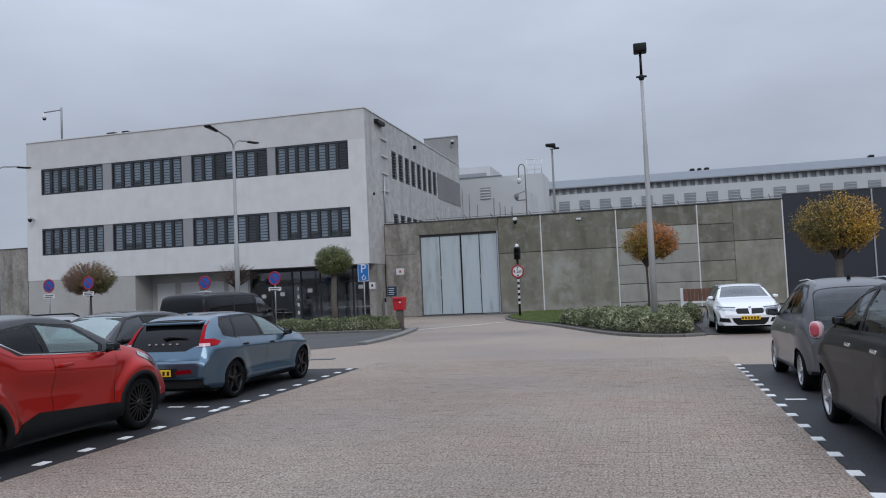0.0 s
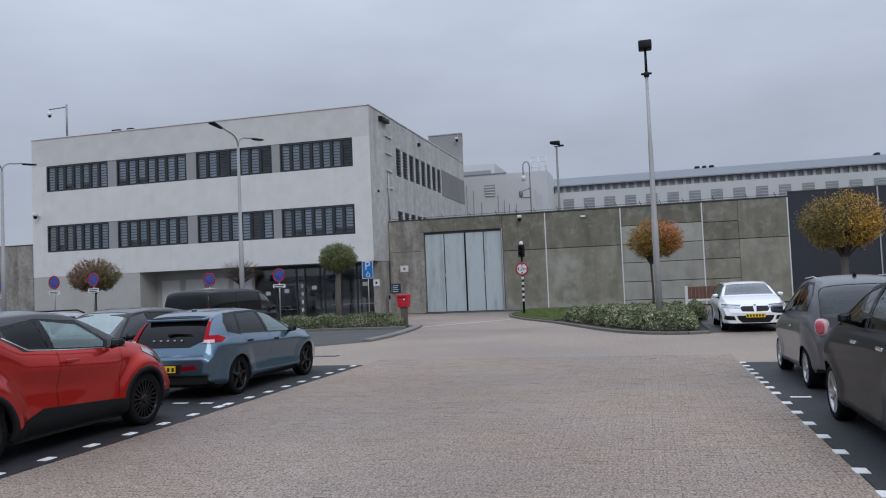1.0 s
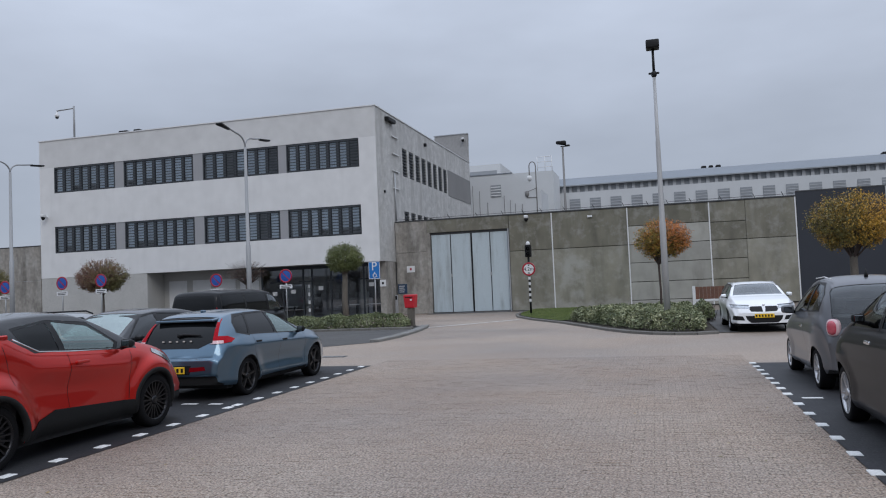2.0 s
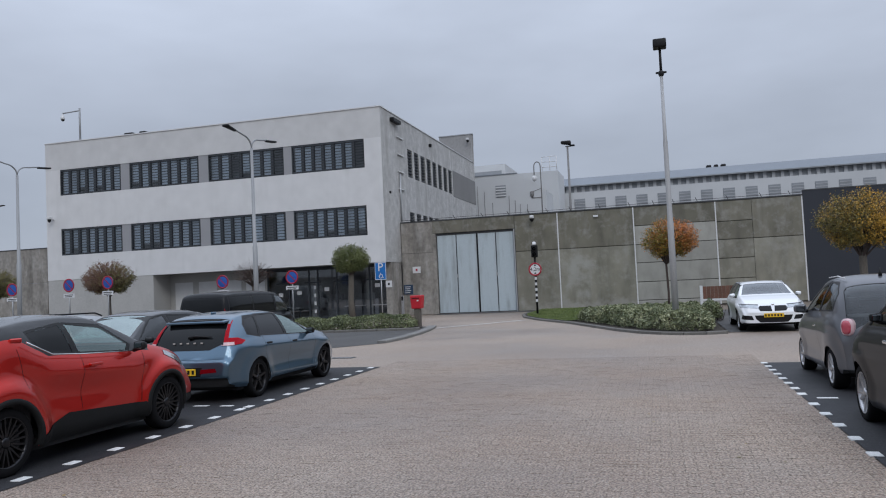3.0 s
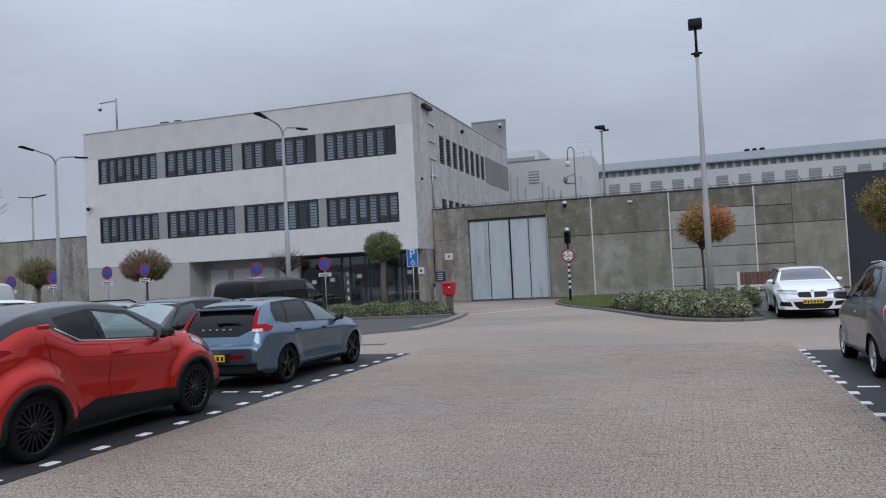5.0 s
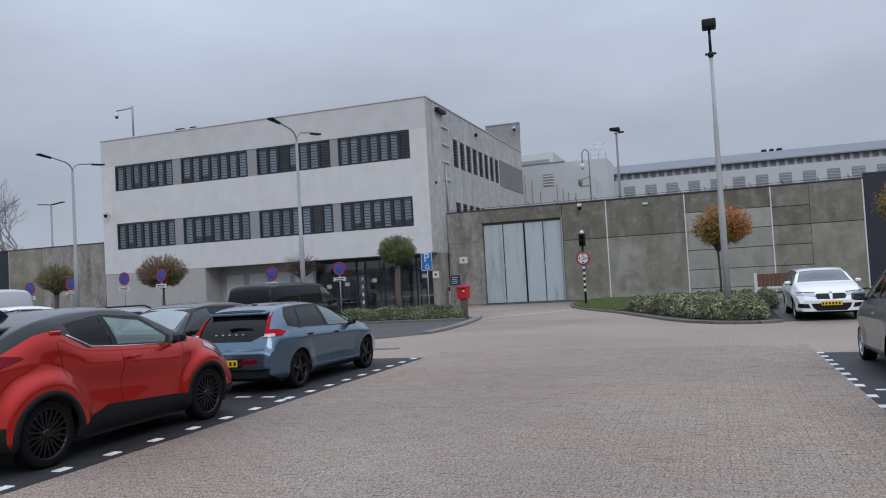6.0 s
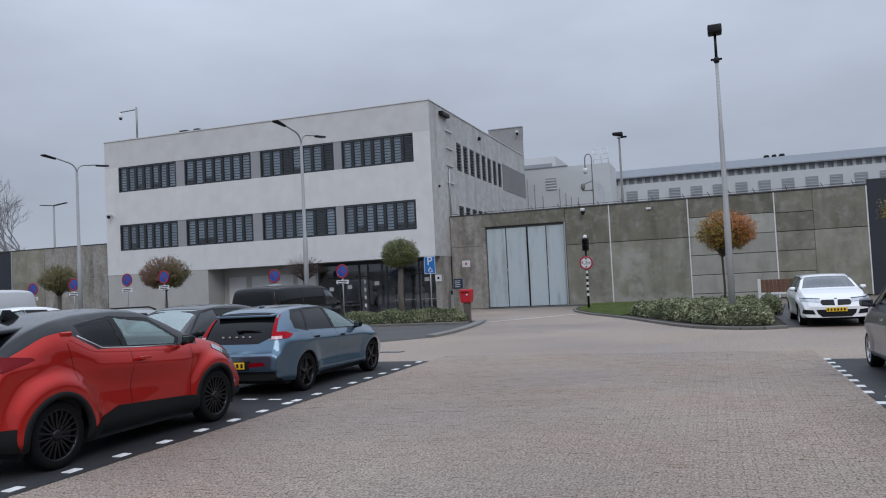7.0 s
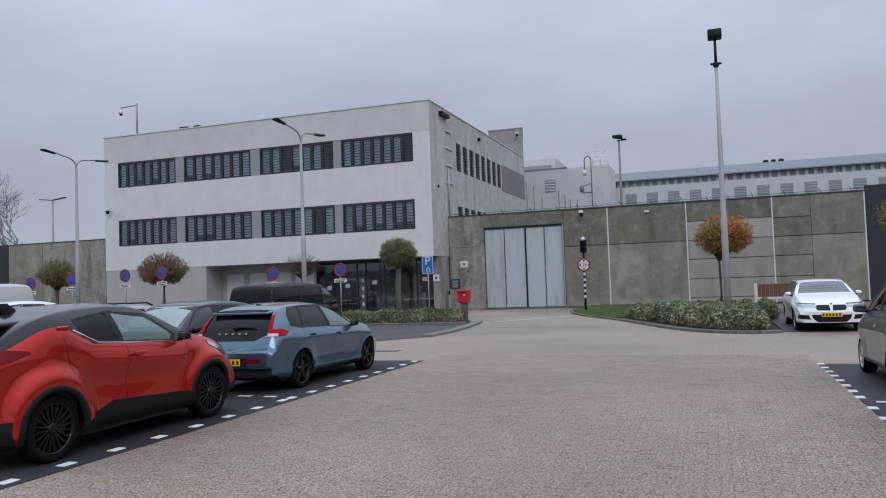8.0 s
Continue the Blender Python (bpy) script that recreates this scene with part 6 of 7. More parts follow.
globe_tree("almost bare clipped tree before the office", -20.95, 36.5, 2.2, 2.85, 1.22, 0.72, L_RUSSET, 500, 13, 0.05, 0.10, 0.7, 0.6, shoots=700)


def inside(px, py, poly):
    hit = np.zeros(len(px), bool)
    for (xa, ya), (xb, yb) in zip(poly, poly[1:] + poly[:1]):
        c = (ya > py) != (yb > py)
        hit ^= c & (px < (xb - xa) * (py - ya) / (yb - ya + 1e-12) + xa)
    return hit


def hedge(name, label, poly, h, count, leaves, seed, size, inset=0.12):
    """A clipped hedge bed: a lumpy mass of stems and leaves over the outline."""
    rng = np.random.default_rng(seed)
    t = thing(name, label, "hedge")
    xs, ys = [p[0] for p in poly], [p[1] for p in poly]
    n = count * 6
    px, py = rng.uniform(min(xs), max(xs), n), rng.uniform(min(ys), max(ys), n)
    ok = inside(px, py, poly)
    px, py = px[ok], py[ok]
    edge = np.full(len(px), 9.0)
    for (xa, ya), (xb, yb) in zip(poly, poly[1:] + poly[:1]):
        ln = (xb - xa) ** 2 + (yb - ya) ** 2 + 1e-9
        q = np.clip(((px - xa) * (xb - xa) + (py - ya) * (yb - ya)) / ln, 0, 1)
        edge = np.minimum(edge, np.hypot(px - xa - q * (xb - xa), py - ya - q * (yb - ya)))
    lump = np.array([noise.noise((x * 1.3, y * 1.3, seed)) + 0.6 * noise.noise((x * 3.7, y * 3.7, seed + 4)) for x, y in zip(px, py)])
    topz = h * (0.84 + 0.24 * lump) * np.clip(0.55 + edge / 0.35 * 0.45, 0, 1)
    shell = rng.random(len(px))
    z = np.where(edge < 0.28, topz * rng.uniform(0.12, 1.03, len(px)), topz - rng.exponential(0.05, len(px)))
    sel = (edge < 0.28) | (shell < 0.5)
    p = np.stack([px, py, z + 0.05], 1)[sel][:count]
    o = new("leaves", leaf_mesh("leaves", p, size, rng, 0.5))
    o.data.materials.append(leaves)
    o.parent = t
    o["kind"] = "stuff"
    st = bmesh.new()
    for k in range(220):
        i = rng.integers(len(px))
        a = Vector((px[i], py[i], 0.03))
        add_tube(st, [a, a + Vector((rng.normal() * 0.07, rng.normal() * 0.07, topz[i] * 0.95))], [0.010, 0.004], 4, False)
    so = part("stems", st, M_TWIG, t)
    so["kind"] = "stuff"
    return t


HEDGE_E = [(-3.35, 31.0), (-2.0, 27.9), (-1.15, 25.9), (-0.45, 24.55), (0.15, 23.85), (0.75, 23.5), (1.35, 23.6), (1.5, 25.0), (1.55, 31.2), (-3.3, 31.6)]
hedge("hedge_bed", "low variegated green hedge filling the curved kerb bed", HEDGE_E, 0.68, 30000, L_HEDGE, 21, 0.085)
hedge("low_hedge", "long low clipped green hedge before the office", [(-9.9, 29.75), (-19.5, 29.65), (-19.5, 31.4), (-10.2, 31.4)], 0.62, 22000, L_LOW, 23, 0.075)
hedge("side_hedge", "dark green hedge beside the parked white car", [(1.55, 29.0), (2.05, 29.0), (2.05, 33.5), (1.55, 33.5)], 0.85, 4500, L_LOW, 25, 0.08)

# lawn strip beside the gate
LAWN = [(-6.8, 41.8), (-6.75, 39.2), (-6.3, 36.8), (-5.15, 33.9), (-3.75, 31.2), (-3.3, 31.8), (1.6, 32.0), (1.6, 44.9), (-6.8, 44.9)]
structure("lawn", sheet(LAWN, 0.085), M_GRASS, "small strip of green lawn at the wall", "lawn")
rng = np.random.default_rng(31)
gx_, gy_ = rng.uniform(-6.8, 1.6, 60000), rng.uniform(31.0, 44.9, 60000)
ok = inside(gx_, gy_, LAWN)
gm = leaf_mesh("grass", np.stack([gx_[ok], gy_[ok], np.full(ok.sum(), 0.10)], 1), 0.065, rng, 3.0, 0.25)
gm.materials.append(L_GRASS)
tagged(new("grass", gm), "short mown green grass", "grass", kind="stuff")

# bare tree far behind, by branching
def bare_tree(x, y, height, seed):
    rnd = random.Random(seed)
    t = thing("bare_tree", "tall leafless tree far behind the wall", "tree", (x, y, 0))
    bm = bmesh.new()

    def grow(p, d, ln, r, level):
        q = p + d * ln
        m = p.lerp(q, 0.5) + Vector((rnd.uniform(-1, 1), rnd.uniform(-1, 1), 0)) * ln * 0.06
        add_tube(bm, [p, m, q], [r, r * 0.85, r * 0.66], 5 if level > 1 else 8, False)
        if level > 5:
            return
        for k in range(3 if level < 5 else 4):
            nd = (d + Vector((rnd.uniform(-1, 1), rnd.uniform(-1, 1), rnd.uniform(-0.3, 0.7))) * 0.75).normalized()
            grow(p.lerp(q, rnd.uniform(0.6, 1.0)), nd, ln * rnd.uniform(0.62, 0.82), r * 0.6, level + 1)

    grow(Vector((0, 0, 0)), Vector((0, 0, 1)), height * 0.27, 0.24, 0)
    part("trunk_and_branches", bm, M_HAZETWIG, t)
    return t

bare_tree(-80.5, 72, 24, 4)
bare_tree(-97, 80, 15, 8)

# ---- masts, lamps and signs ----
def street_lamp(x, y, h, span, label):
    t = thing("street_lamp", label, "street lamp", (x, y, 0), 0, "double-armed street lamps")
    part("pole", tube([(0, 0, -0.05), (0, 0, 3.6), (0, 0, 3.62), (0, 0, h - 0.55)], [0.10, 0.095, 0.075, 0.055], 12), M_LAMPDARK, t)
    for sg in (-1, 1):
        pts = []
        for k in range(9):
            a = k / 8 * math.pi / 2
            pts.append((0, sg * (0.62 * (1 - math.cos(a))), h - 0.55 + 0.42 * math.sin(a)))
        pts.append((0, sg * (span - 0.5), h - 0.02))
        arm = part("arm", tube(pts, 0.032, 8), M_LAMPDARK, t)
        hd = box(-0.13, 0.13, span - 0.60, span + 0.12, h - 0.05, h + 0.03, 0.035, 2)
        for v in hd.verts:
            q = min(1.0, max(0.0, (v.co.y - span + 0.60) / 0.35))
            v.co.x *= 0.35 + 0.65 * q
            v.co.y *= sg
            v.co.z += (abs(v.co.y) - span) * 0.10
        bmesh.ops.recalc_face_normals(hd, faces=hd.faces[:])
        part("lamp_head", hd, M_BLACK, arm, "dark flat lantern", smooth=True)
    return t

street_lamp(-15.1, 26.42, 8.0, 1.75, "tall grey street lamp with two curved arms")
street_lamp(-27.4, 27.45, 8.12, 1.78, "tall grey street lamp with two curved arms")
street_lamp(-41.2, 29.2, 8.05, 1.78, "tall grey street lamp with two curved arms")

t = thing("twin_lamp", "slim far lamp mast with two flat heads", "street lamp", (-73.35, 70, 0))
part("pole", tube([(0, 0, 0), (0, 0, 13.0)], [0.16, 0.09], 8), M_LAMPDARK, t)
for sg in (-1, 1):
    hd = box(0.1, 2.0, -0.2, 0.2, 13.0, 13.09, 0.03)
    for v in hd.verts:
        v.co.z += v.co.x * 0.10
        v.co.x *= sg
    bmesh.ops.recalc_face_normals(hd, faces=hd.faces[:])
    part("lamp_head", hd, M_BLACK, t)

t = thing("camera_mast", "tall grey mast with a black camera head, in the hedge", "mast", (0.36, 25.3, 0))
part("pole", tube([(0, 0, 0), (0, 0, 3.4), (0, 0, 3.5), (0, 0, 6.0), (0, 0, 6.1), (0, 0, 8.2)], [0.105, 0.10, 0.085, 0.072, 0.06, 0.05], 14), M_LAMPGREY, t)
part("collar", lathe([(0.06, 8.15), (0.09, 8.2), (0.09, 8.3), (0.05, 8.34)], 14), M_BLACK, t)
part("collar_arm", box(-0.17, 0.17, -0.04, 0.04, 8.24, 8.3, 0.015), M_BLACK, t)
part("top_pole", tube([(0, 0, 8.3), (0, 0, 9.1)], [0.045, 0.04], 10), M_BLACK, t)
part("camera_head", box(-0.21, 0.21, -0.22, 0.22, 9.06, 9.34, 0.05, 2), M_BLACK, t, "black housing", smooth=True)

t = thing("flood_mast", "floodlight mast behind the wall with a black head", "mast", (-7.98, 75, 0))
part("pole", tube([(0, 0, 0), (0, 0, 14.85)], [0.17, 0.09], 10), M_SIDEPANEL, t)
flood = box(-0.62, 0.36, -0.3, 0.3, 14.9, 15.35, 0.12, 2)
for v in flood.verts:
    v.co.z += 0.16 if v.co.x < -0.2 and v.co.z < 15.1 else 0.0
part("floodlight", flood, M_BLACK, t, smooth=True)
part("side_floodlight", box(0.22, 0.72, -0.2, 0.2, 14.78, 14.93, 0.05), M_BLACK, t)
part("bracket", tube([(-0.2, 0, 14.8), (0.4, 0, 14.8)], 0.05, 6), M_BLACK, t)

t = thing("dome_camera_mast", "hooked camera mast behind the wall", "mast", (-10.75, 75, 0))
part("pole", tube([(0, 0, 0), (0, 0, 13.1)] + [(-0.32 + 0.32 * math.cos(a), 0, 13.1 + 0.45 * math.sin(a)) for a in (0.4, 0.8, 1.2, 1.57, 2.0, 2.4, 2.8, 3.14)] + [(-0.64, 0, 12.2)], 0.055, 8), M_SIDEPANEL, t)
part("dome_camera", lathe([(0.08, 12.2), (0.24, 12.1), (0.24, 11.85), (0.15, 11.65), (0.02, 11.6)], 14, "z", (-0.64, 0, 0)), M_TRIM, t)
part("lower_camera", lathe([(0.10, 10.7), (0.20, 10.6), (0.20, 10.3), (0.12, 10.1), (0.02, 10.05)], 12, "z", (-0.95, 0, 0)), M_SIDEPANEL, t, "grey camera on a side arm")
part("bracket", tube([(-0.95, 0, 10.0), (0, 0, 10.0)], 0.05, 6), M_SIDEPANEL, t)
part("second_arm", tube([(-0.95, 0, 10.6), (0, 0, 10.9)], 0.035, 6), M_SIDEPANEL, t)

t = thing("roof_camera_mast", "thin angled camera mast on the office roof edge", "mast", (-37.15, 42.7, BT + 0.06))
part("pole", tube([(0, 0, -0.05), (0, 0, 2.2)], 0.065, 8), M_LAMPDARK, t)
part("arm", tube([(0, 0, 2.05), (-1.4, 0, 2.0)], 0.045, 8), M_LAMPDARK, t)
part("foot_plate", box(-0.16, 0.16, -0.12, 0.12, -0.005, 0.04), M_GALV, t)
cam_o = part("dome_camera", lathe([(0.03, 2.0), (0.10, 1.78), (0.14, 1.72), (0.14, 1.6), (0.02, 1.52)], 12, "z", (-1.38, 0, 0)), M_TRIM, t)
part("dome", lathe([(0.12, 1.6), (0.10, 1.5), (0.02, 1.45)], 12, "z", (-1.38, 0, 0)), M_BLACK, cam_o)

for x, s in ((-34.6, 0.7), (-33.5, 0.5)):
    t = thing("roof_vent", "small dark vent cowl on the office roof", "vent", (x, 44.5, BT - 0.3))
    part("pipe", tube([(0, 0, 0), (0, 0, 0.75)], 0.09, 8), M_GALV, t)
    part("cowl", box(-s / 2, s / 2, -0.2, 0.2, 0.75, 0.95, 0.05), M_BLACK, t)


def wall_camera(x, y, z, label):
    t = thing("wall_camera", label, "camera", (x, y, z))
    part("bracket", box(-0.05, 0.05, -0.25, 0.0, -0.05, 0.05, 0.01), M_TRIM, t)
    part("housing", box(-0.11, 0.11, -0.55, -0.2, -0.02, 0.16, 0.04, 2), M_TRIM, t, smooth=True)
    part("dome", lathe([(0.13, -0.02), (0.12, -0.12), (0.07, -0.2), (0.01, -0.23)], 12, "z", (0, -0.38, 0)), M_BLACK, t)
    return t

wall_camera(-39.3, BY, 7.45, "white camera fixed on the office wall corner")
wall_camera(-7.15, WY, 5.5, "white dome camera on the yard wall")
wall_camera(-15.95, BYE, 14.75, "white camera on the stair tower")
t = thing("wall_light", "small white lamp fixed on the yard wall", "lamp", (-3.45, WY, 5.38))
part("body", box(-0.14, 0.14, -0.08, 0.0, -0.06, 0.06, 0.015), M_TRIM, t)
t = thing("roof_sensor", "small black sensor on the building side", "sensor", (BX1, 52.6, 11.9))
part("body", box(0, 0.2, -0.1, 0.1, -0.12, 0.12, 0.03), M_BLACK, t)

M_SIGNBLUE = surface("sign_blue", (0.012, 0.085, 0.36), 0.4, var=0.06)
M_SIGNBLUE2 = surface("parking_sign_blue", (0.008, 0.15, 0.46), 0.4, var=0.06)
M_SIGNRED = surface("sign_red", (0.36, 0.012, 0.03), 0.4, var=0.08)
M_SIGNWHITE = surface("sign_white", (0.66, 0.66, 0.665), 0.5, var=0.06)


def ring(r0, r1, y, th, n=36):
    return lathe([(r0, y), (r1, y), (r1, y - th), (r0, y - th), (r0, y)], n, "y", caps=False)


def no_parking(x, y, zc, low, label):
    t = thing("no_parking_sign", label, "road sign", (x, y, 0), random.uniform(-6, 6), "no parking signs")
    part("post", tube([(0, 0.03, 0), (0, 0.03, zc + 0.36)], 0.035, 8), M_GALV, t)
    face = part("sign_face", lathe([(0.365, 0.0), (0.365, -0.012), (0.36, -0.014), (0.01, -0.014)], 36, "y", (0, 0, zc)), M_SIGNBLUE, t)
    o = part("red_ring", ring(0.285, 0.365, -0.016, 0.004), M_SIGNRED, face)
    o.location = (0, 0, zc)
    b = box(-0.29, 0.29, -0.021, -0.0165, -0.024, 0.024)
    bmesh.ops.transform(b, matrix=pose(0, 0, zc, 0, 45, 0), verts=b.verts[:])
    part("red_bar", b, M_SIGNRED, face)
    pl = part("under_plate", box(-0.36, 0.36, -0.012, 0.0, zc - 0.45 - low, zc - 0.45, 0.004), M_SIGNWHITE, t)
    for k in range(2):
        part("text_bar", box(-0.28, 0.28 - 0.07 * k, -0.016, -0.0125, zc - 0.54 - 0.09 * k, zc - 0.50 - 0.09 * k), M_BLACK, pl)
    return t

for x, z, low in ((-39.4, 2.35, 0.2), (-36.2, 2.5, 0.2), (-32.25, 2.58, 0.22), (-29.65, 2.62, 0.22), (-22.5, 2.5, 0.2), (-18.42, 2.55, 0.2)):
    far = x < -25
    no_parking((x + 0.09) * 0.957 if far else x, 34.2 if far else 36.0, 1.72 + (z - 1.55) * 0.957 if far else z, low, "round blue and red no-parking sign with a white plate")

t = thing("parking_sign", "blue parking sign with white letter on a thin post", "road sign", (-13.52, 36, 0))
part("post", tube([(0, 0.03, 0), (0, 0.03, 2.95)], 0.03, 8), M_GALV, t)
face = part("sign_face", box(-0.23, 0.23, -0.015, 0.0, 2.28, 2.96, 0.006), M_SIGNBLUE2, t)
face.matrix_basis = Matrix.Translation((0, 0, 2.62)) @ Matrix.Diagonal((1.3, 1.0, 1.3, 1)) @ Matrix.Translation((0, 0, -2.62))
part("white_border", many_boxes([(-0.225, 0.225, -0.019, -0.0155, 2.285, 2.305), (-0.225, 0.225, -0.019, -0.0155, 2.935, 2.955), (-0.225, -0.207, -0.019, -0.0155, 2.305, 2.935), (0.207, 0.225, -0.019, -0.0155, 2.305, 2.935)]), M_SIGNWHITE, face)
def letters(text, size, parent, at, mat, name="letters"):
    cu = bpy.data.curves.new(name, "FONT")
    cu.body, cu.size, cu.align_x, cu.align_y, cu.extrude = text, size, "CENTER", "CENTER", 0.002
    cu.materials.append(mat)
    o = new(name, cu)
    o.parent = parent
    o.matrix_basis = pose(*at, 90, 0, 0)
    return o
letters("P", 0.46, face, (0, -0.019, 2.76), M_SIGNWHITE)
part("wheel_symbol", ring(0.06, 0.085, -0.0165, 0.003, 20), M_SIGNWHITE, face).location = (0.01, 0, 2.42)
sb = box(-0.015, 0.015, -0.0195, -0.0165, -0.09, 0.09)
bmesh.ops.transform(sb, matrix=pose(-0.02, 0, 2.47, 0, 25, 0), verts=sb.verts[:])
part("symbol_bar", sb, M_SIGNWHITE, face)
part("symbol_foot", box(0.03, 0.12, -0.0195, -0.0165, 2.36, 2.385), M_SIGNWHITE, face)

t = thing("height_limit_sign", "traffic light over a height limit sign on banded post", "road sign", (-6.1, 38.5, 0.08))
part("post", tube([(0, 0, -0.05), (0, 0, 3.05)], 0.055, 12), M_BLACK, t)
for k in range(5):
    part("white_band", lathe([(0.058, 0.62 + 0.28 * k), (0.0585, 0.63 + 0.28 * k), (0.0585, 0.75 + 0.28 * k), (0.058, 0.76 + 0.28 * k)], 14, caps=False), M_SIGNWHITE, t)
face = part("sign_face", lathe([(0.31, -0.06), (0.31, -0.075), (0.30, -0.077), (0.01, -0.077)], 36, "y", (0, 0, 2.27)), M_SIGNWHITE, t)
face.matrix_basis = Matrix.Translation((0, 0, 2.27)) @ Matrix.Diagonal((1.1, 1.0, 1.1, 1)) @ Matrix.Translation((0, 0, -2.27))
part("red_ring", ring(0.235, 0.31, -0.079, 0.004), M_SIGNRED, face).location = (0, 0, 2.27)
letters("4,2m", 0.235, face, (0, -0.082, 2.27), M_BLACK)
for sg in (-1, 1):
    tri = bmesh.new()
    tri.faces.new([tri.verts.new((x, -0.081, 2.27 + sg * z)) for x, z in ((-0.06, 0.21), (0.06, 0.21), (0, 0.13))])
    part("height_arrow", tri, M_BLACK, face)
light = part("traffic_light", box(-0.16, 0.16, -0.12, 0.12, 2.88, 3.5, 0.04, 2), M_BLACK, t, "black two-lens traffic light")
for z in (3.04, 3.32):
    part("lens", lathe([(0.085, -0.122), (0.08, -0.135), (0.01, -0.14)], 16, "y", (0, 0, z)), M_BLACKGLASS, light)
    part("hood", lathe([(0.10, -0.12), (0.105, -0.22), (0.10, -0.22)], 16, "y", (0, 0, z), caps=False), M_BLACK, light)
part("top_lamp", lathe([(0.10, 3.5), (0.11, 3.56), (0.07, 3.66), (0.01, 3.68)], 14), M_TRIM, t)

t = thing("red_post_box", "red metal box on a dark wooden post at the kerb", "box", (-10.25, 31.6, 0), -4)
part("post", box(-0.13, 0.13, -0.13, 0.13, -0.02, 0.8, 0.02), M_BARK, t, "dark weathered post")
M_REDBOX = surface("red_enamel", (0.50, 0.018, 0.03), 0.4, var=0.08)
b = box(-0.26, 0.26, -0.22, 0.22, 0.8, 1.38, 0.05, 2)
for v in b.verts:
    if v.co.z < 1.0:
        v.co.x *= 0.86
        v.co.y *= 0.86
bx = part("box", b, M_REDBOX, t)
part("slot", box(-0.17, 0.17, -0.228, -0.215, 1.24, 1.27), M_BLACK, bx)
part("label", box(0.06, 0.14, -0.226, -0.219, 1.12, 1.18), M_SIGNWHITE, bx)

for nm, lab, x, y, z, w, h, m in (("wall_sign", "small white sign with a red mark on the wall", -14.57, WY - 0.022, 2.8, 0.26, 0.2, M_SIGNWHITE), ("information_board", "dark blue information board on the wall", -15.15, WY - 0.022, 1.6, 0.30, 0.30, surface("board_blue", (0.02, 0.05, 0.10), 0.4)),
                              ("entrance_notice", "white notice on the entrance pier", -15.76, BY + 0.898, 2.0, 0.2, 0.2, M_SIGNWHITE)):
    t = thing(nm, lab, "sign", (x, y, z))
    p = part("plate", box(-w, w, -0.02, 0.0, -h, h, 0.006), m, t)
    if nm == "information_board":
        for k in range(4):
            part("text_bar", box(-w * 0.75, w * (0.5 - 0.15 * (k % 2)), -0.024, -0.0205, h * 0.5 - k * 0.12, h * 0.5 - k * 0.12 + 0.04), M_SIGNWHITE, p)
    else:
        part("mark", box(-0.06, 0.06, -0.024, -0.0205, -0.07, 0.07), M_SIGNRED if nm == "wall_sign" else M_BLACK, p)
t = thing("intercom_post", "grey steel intercom post at the entrance", "intercom", (-15.35, 44.6, 0))
part("post", box(-0.08, 0.08, -0.06, 0.06, 0, 1.25, 0.01), M_GREYPANEL, t)
part("panel", box(-0.06, 0.06, -0.068, -0.058, 0.95, 1.2), M_BLACK, t)

M_WOOD = surface("brown_fence_wood", (0.16, 0.075, 0.05), 0.75, var=0.25, scale=3, fine=30, streak=0.2, pieces=0.15)
t = thing("timber_screen", "low brown slatted timber screen with white post", "fence", (1.62, 34.5, 0))
part("end_post", box(-0.06, 0.06, -0.06, 0.06, 0, 1.22, 0.01), M_TRIM, t, "white end post")
part("end_post", box(3.0, 3.12, -0.06, 0.06, 0, 1.22, 0.01), M_TRIM, t, "white end post")
part("bottom_rail", box(0.06, 3.0, -0.03, 0.03, 0.55, 0.64, 0.01), M_TRIM, t)
slat = None
for k in range(19):
    if slat is None:
        o = part("slat", box(0, 0.145, -0.02, 0.02, 0.65, 1.18, 0.006), M_WOOD, t)
        slat = o.data
    else:
        o = new("slat", slat)
        o.parent = t
    o.location = (0.07 + k * 0.154, 0, 0)

t = thing("drain_cover", "dark iron drain cover set in the paving", "drain cover", (-8.15, 18.2, 0.0))
part("frame", box(-0.42, 0.42, -0.16, 0.16, -0.04, 0.008, 0.01), M_COPING, t)
for k in range(6):
    part("grate_bar", box(-0.36 + k * 0.125, -0.28 + k * 0.125, -0.12, 0.12, 0.009, 0.013), M_SIDEPANEL, t)

# ---- fallen leaves ----
rng = np.random.default_rng(77)
fx = np.concatenate([rng.uniform(-6.0, 1.5, 60), rng.normal(-1.0, 2.5, 90)])
fy = np.concatenate([rng.uniform(5.0, 16.0, 60), rng.uniform(18, 27, 90)])
fm = leaf_mesh("fallen_leaves", np.stack([fx, fy, np.full(len(fx), 0.012)], 1), 0.05, rng, 0.0)
for v in fm.vertices:
    v.co.z = 0.006 + 0.2 * abs(v.co.z - 0.012)
fm.materials.append(L_OLIVE)
tagged(new("fallen_leaves", fm), "scattered small yellow fallen leaves", "leaves", kind="stuff")

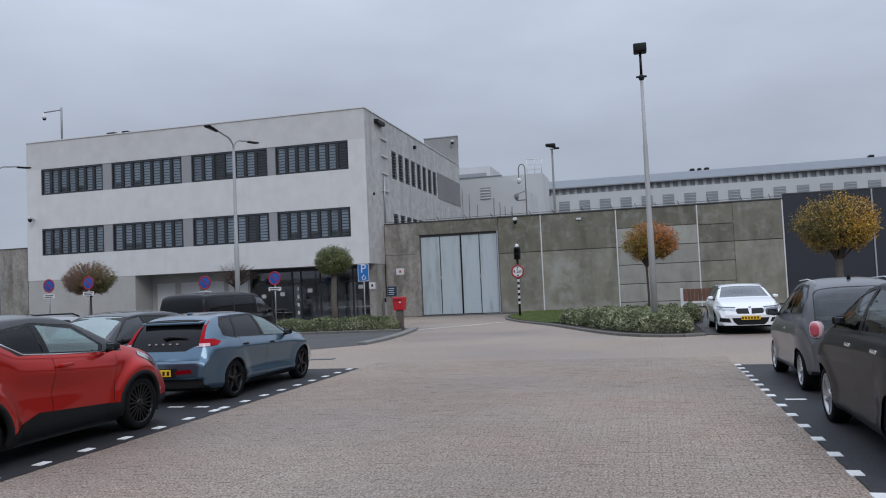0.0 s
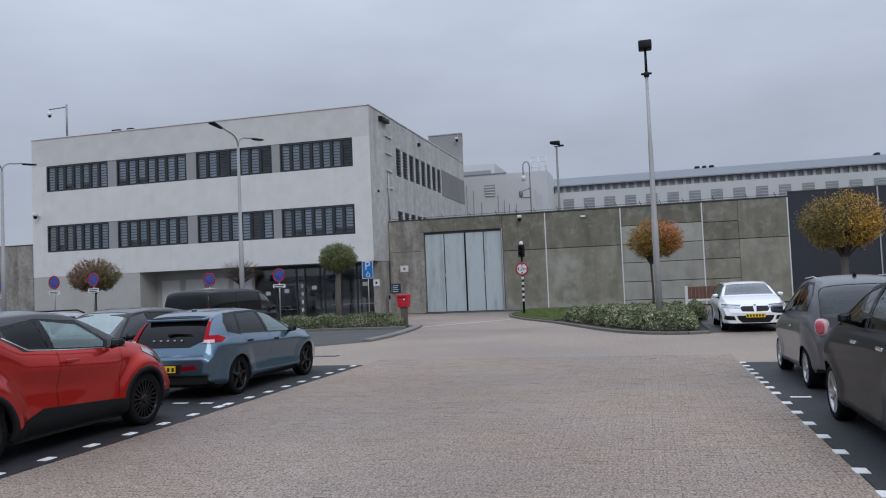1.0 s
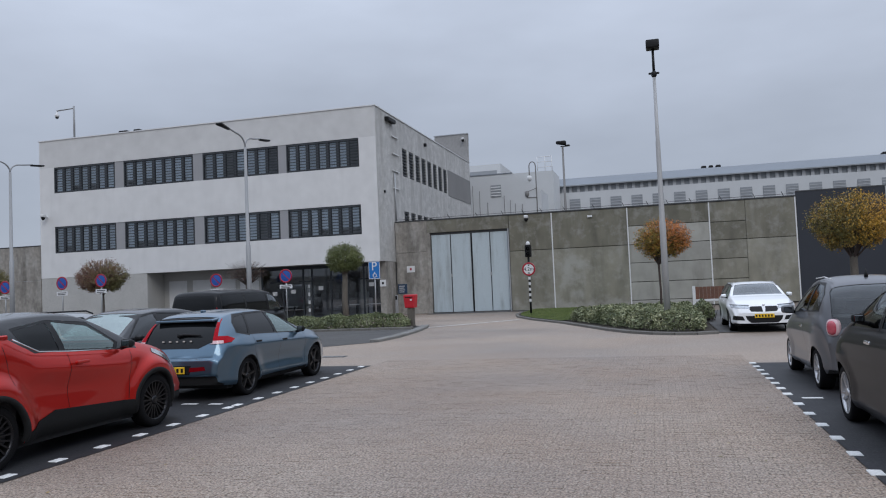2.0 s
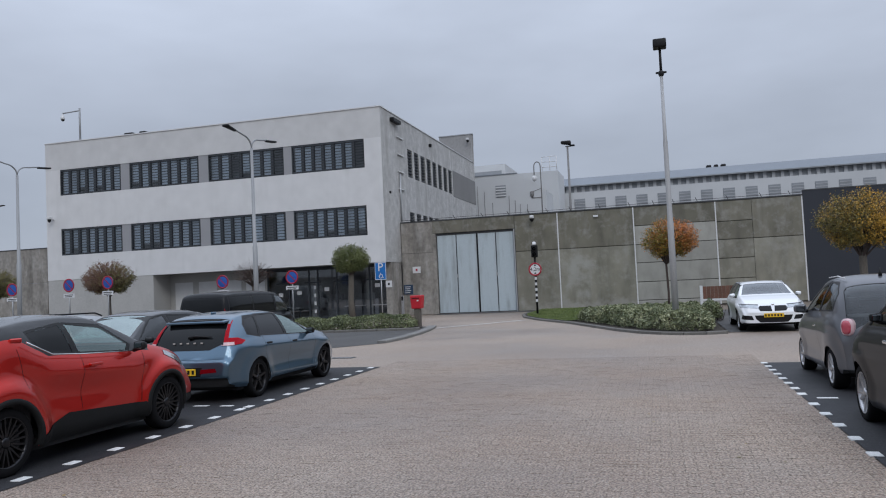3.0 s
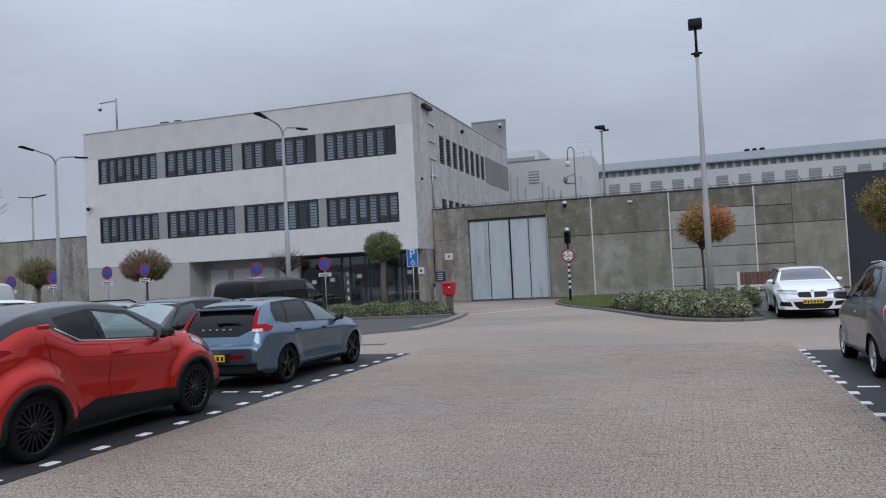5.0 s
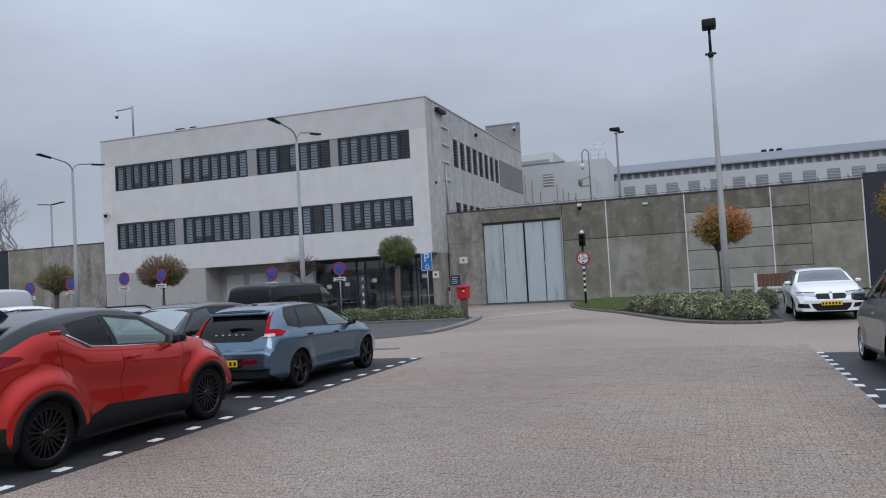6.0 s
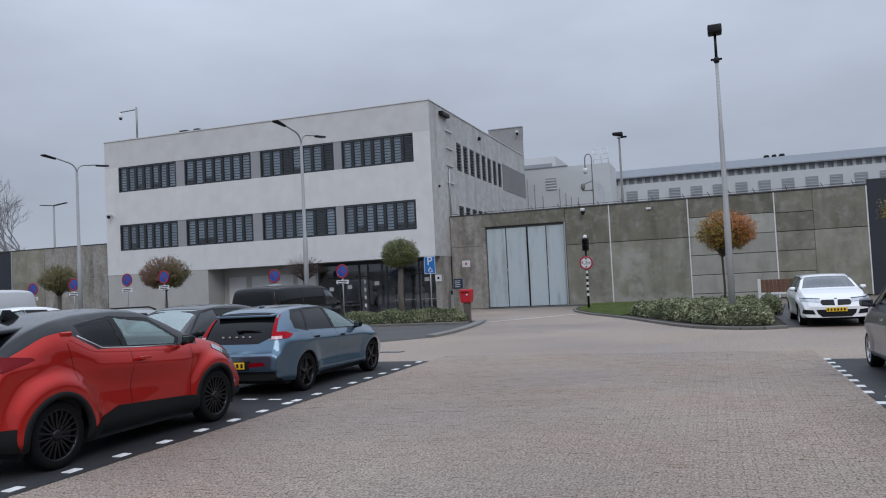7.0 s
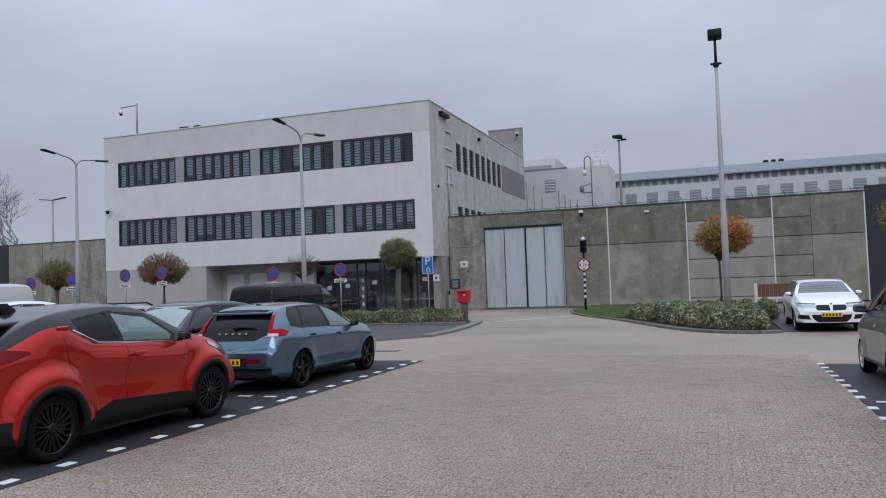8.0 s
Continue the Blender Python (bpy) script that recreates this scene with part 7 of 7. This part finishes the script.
# ---- pavers: courses of concrete blocks across the lane ----
PW, PD, GAP = 0.21, 0.105, 0.004
paving = thing("paving", "lane of worn brown-grey concrete block paving", "pavement", kind="structure")
X0, X1, Y0, Y1 = -6.16, 1.69, 1.0, 17.0
cells_near, cells = [], []
rnd = random.Random(5)
row, y = 0, Y0
while y < Y1 - 0.01:
    x = X0 + (0.0 if row % 2 else -PW / 2)
    while x < X1 - 0.02:
        a, b = max(x, X0), min(x + PW, X1)
        if b - a > 0.05:
            near = -2.6 < a < 1.5 and 5.5 < y < 7.03 and b - a > 0.2
            (cells_near if near and len(cells_near) < 295 else cells).append((a, b, y))
        x += PW
    y += PD
    row += 1
verts, faces = [], []
for a, b, y in cells:
    g = GAP / 2
    dz, tx, ty = rnd.gauss(-0.001, 0.0008), rnd.gauss(0, 0.0007), rnd.gauss(0, 0.0010)
    a, b, c, d = a + g, b - g, y + g, y + PD - g
    k = len(verts)
    e = 0.0035
    verts += [(a, c, -0.05), (b, c, -0.05), (b, d, -0.05), (a, d, -0.05),
              (a, c, -0.006 + dz), (b, c, -0.006 + dz), (b, d, -0.006 + dz), (a, d, -0.006 + dz),
              (a + e, c + e, dz - tx - ty), (b - e, c + e, dz + tx - ty), (b - e, d - e, dz + tx + ty), (a + e, d - e, dz - tx + ty)]
    for i in range(4):
        j = (i + 1) % 4
        faces += [(k + i, k + j, k + 4 + j, k + 4 + i), (k + 4 + i, k + 4 + j, k + 8 + j, k + 8 + i)]
    faces.append((k + 8, k + 9, k + 10, k + 11))
me = bpy.data.meshes.new("paver_field")
me.from_pydata(verts, [], faces)
me.materials.append(M_PAVER)
o = new("paver_field", me)
o.parent = paving
o["kind"] = "stuff"
bm = box(-PW / 2 + GAP / 2, PW / 2 - GAP / 2, -PD / 2 + GAP / 2, PD / 2 - GAP / 2, -0.05, 0.0, 0.0035)
first = part("paver", bm, M_PAVER_P, paving)
for i, (a, b, y) in enumerate(cells_near):
    o = first if i == 0 else new("paver", first.data)
    o.parent = paving
    o.matrix_basis = pose((a + b) / 2, y + PD / 2, rnd.gauss(-0.001, 0.0008), rnd.gauss(0, 0.8), rnd.gauss(0, 0.3), rnd.gauss(0, 0.25))
bed = part("joint_bed", sheet([(X0, Y0), (X1, Y0), (X1, Y1), (X0, Y1)], -0.005), M_JOINT, paving)
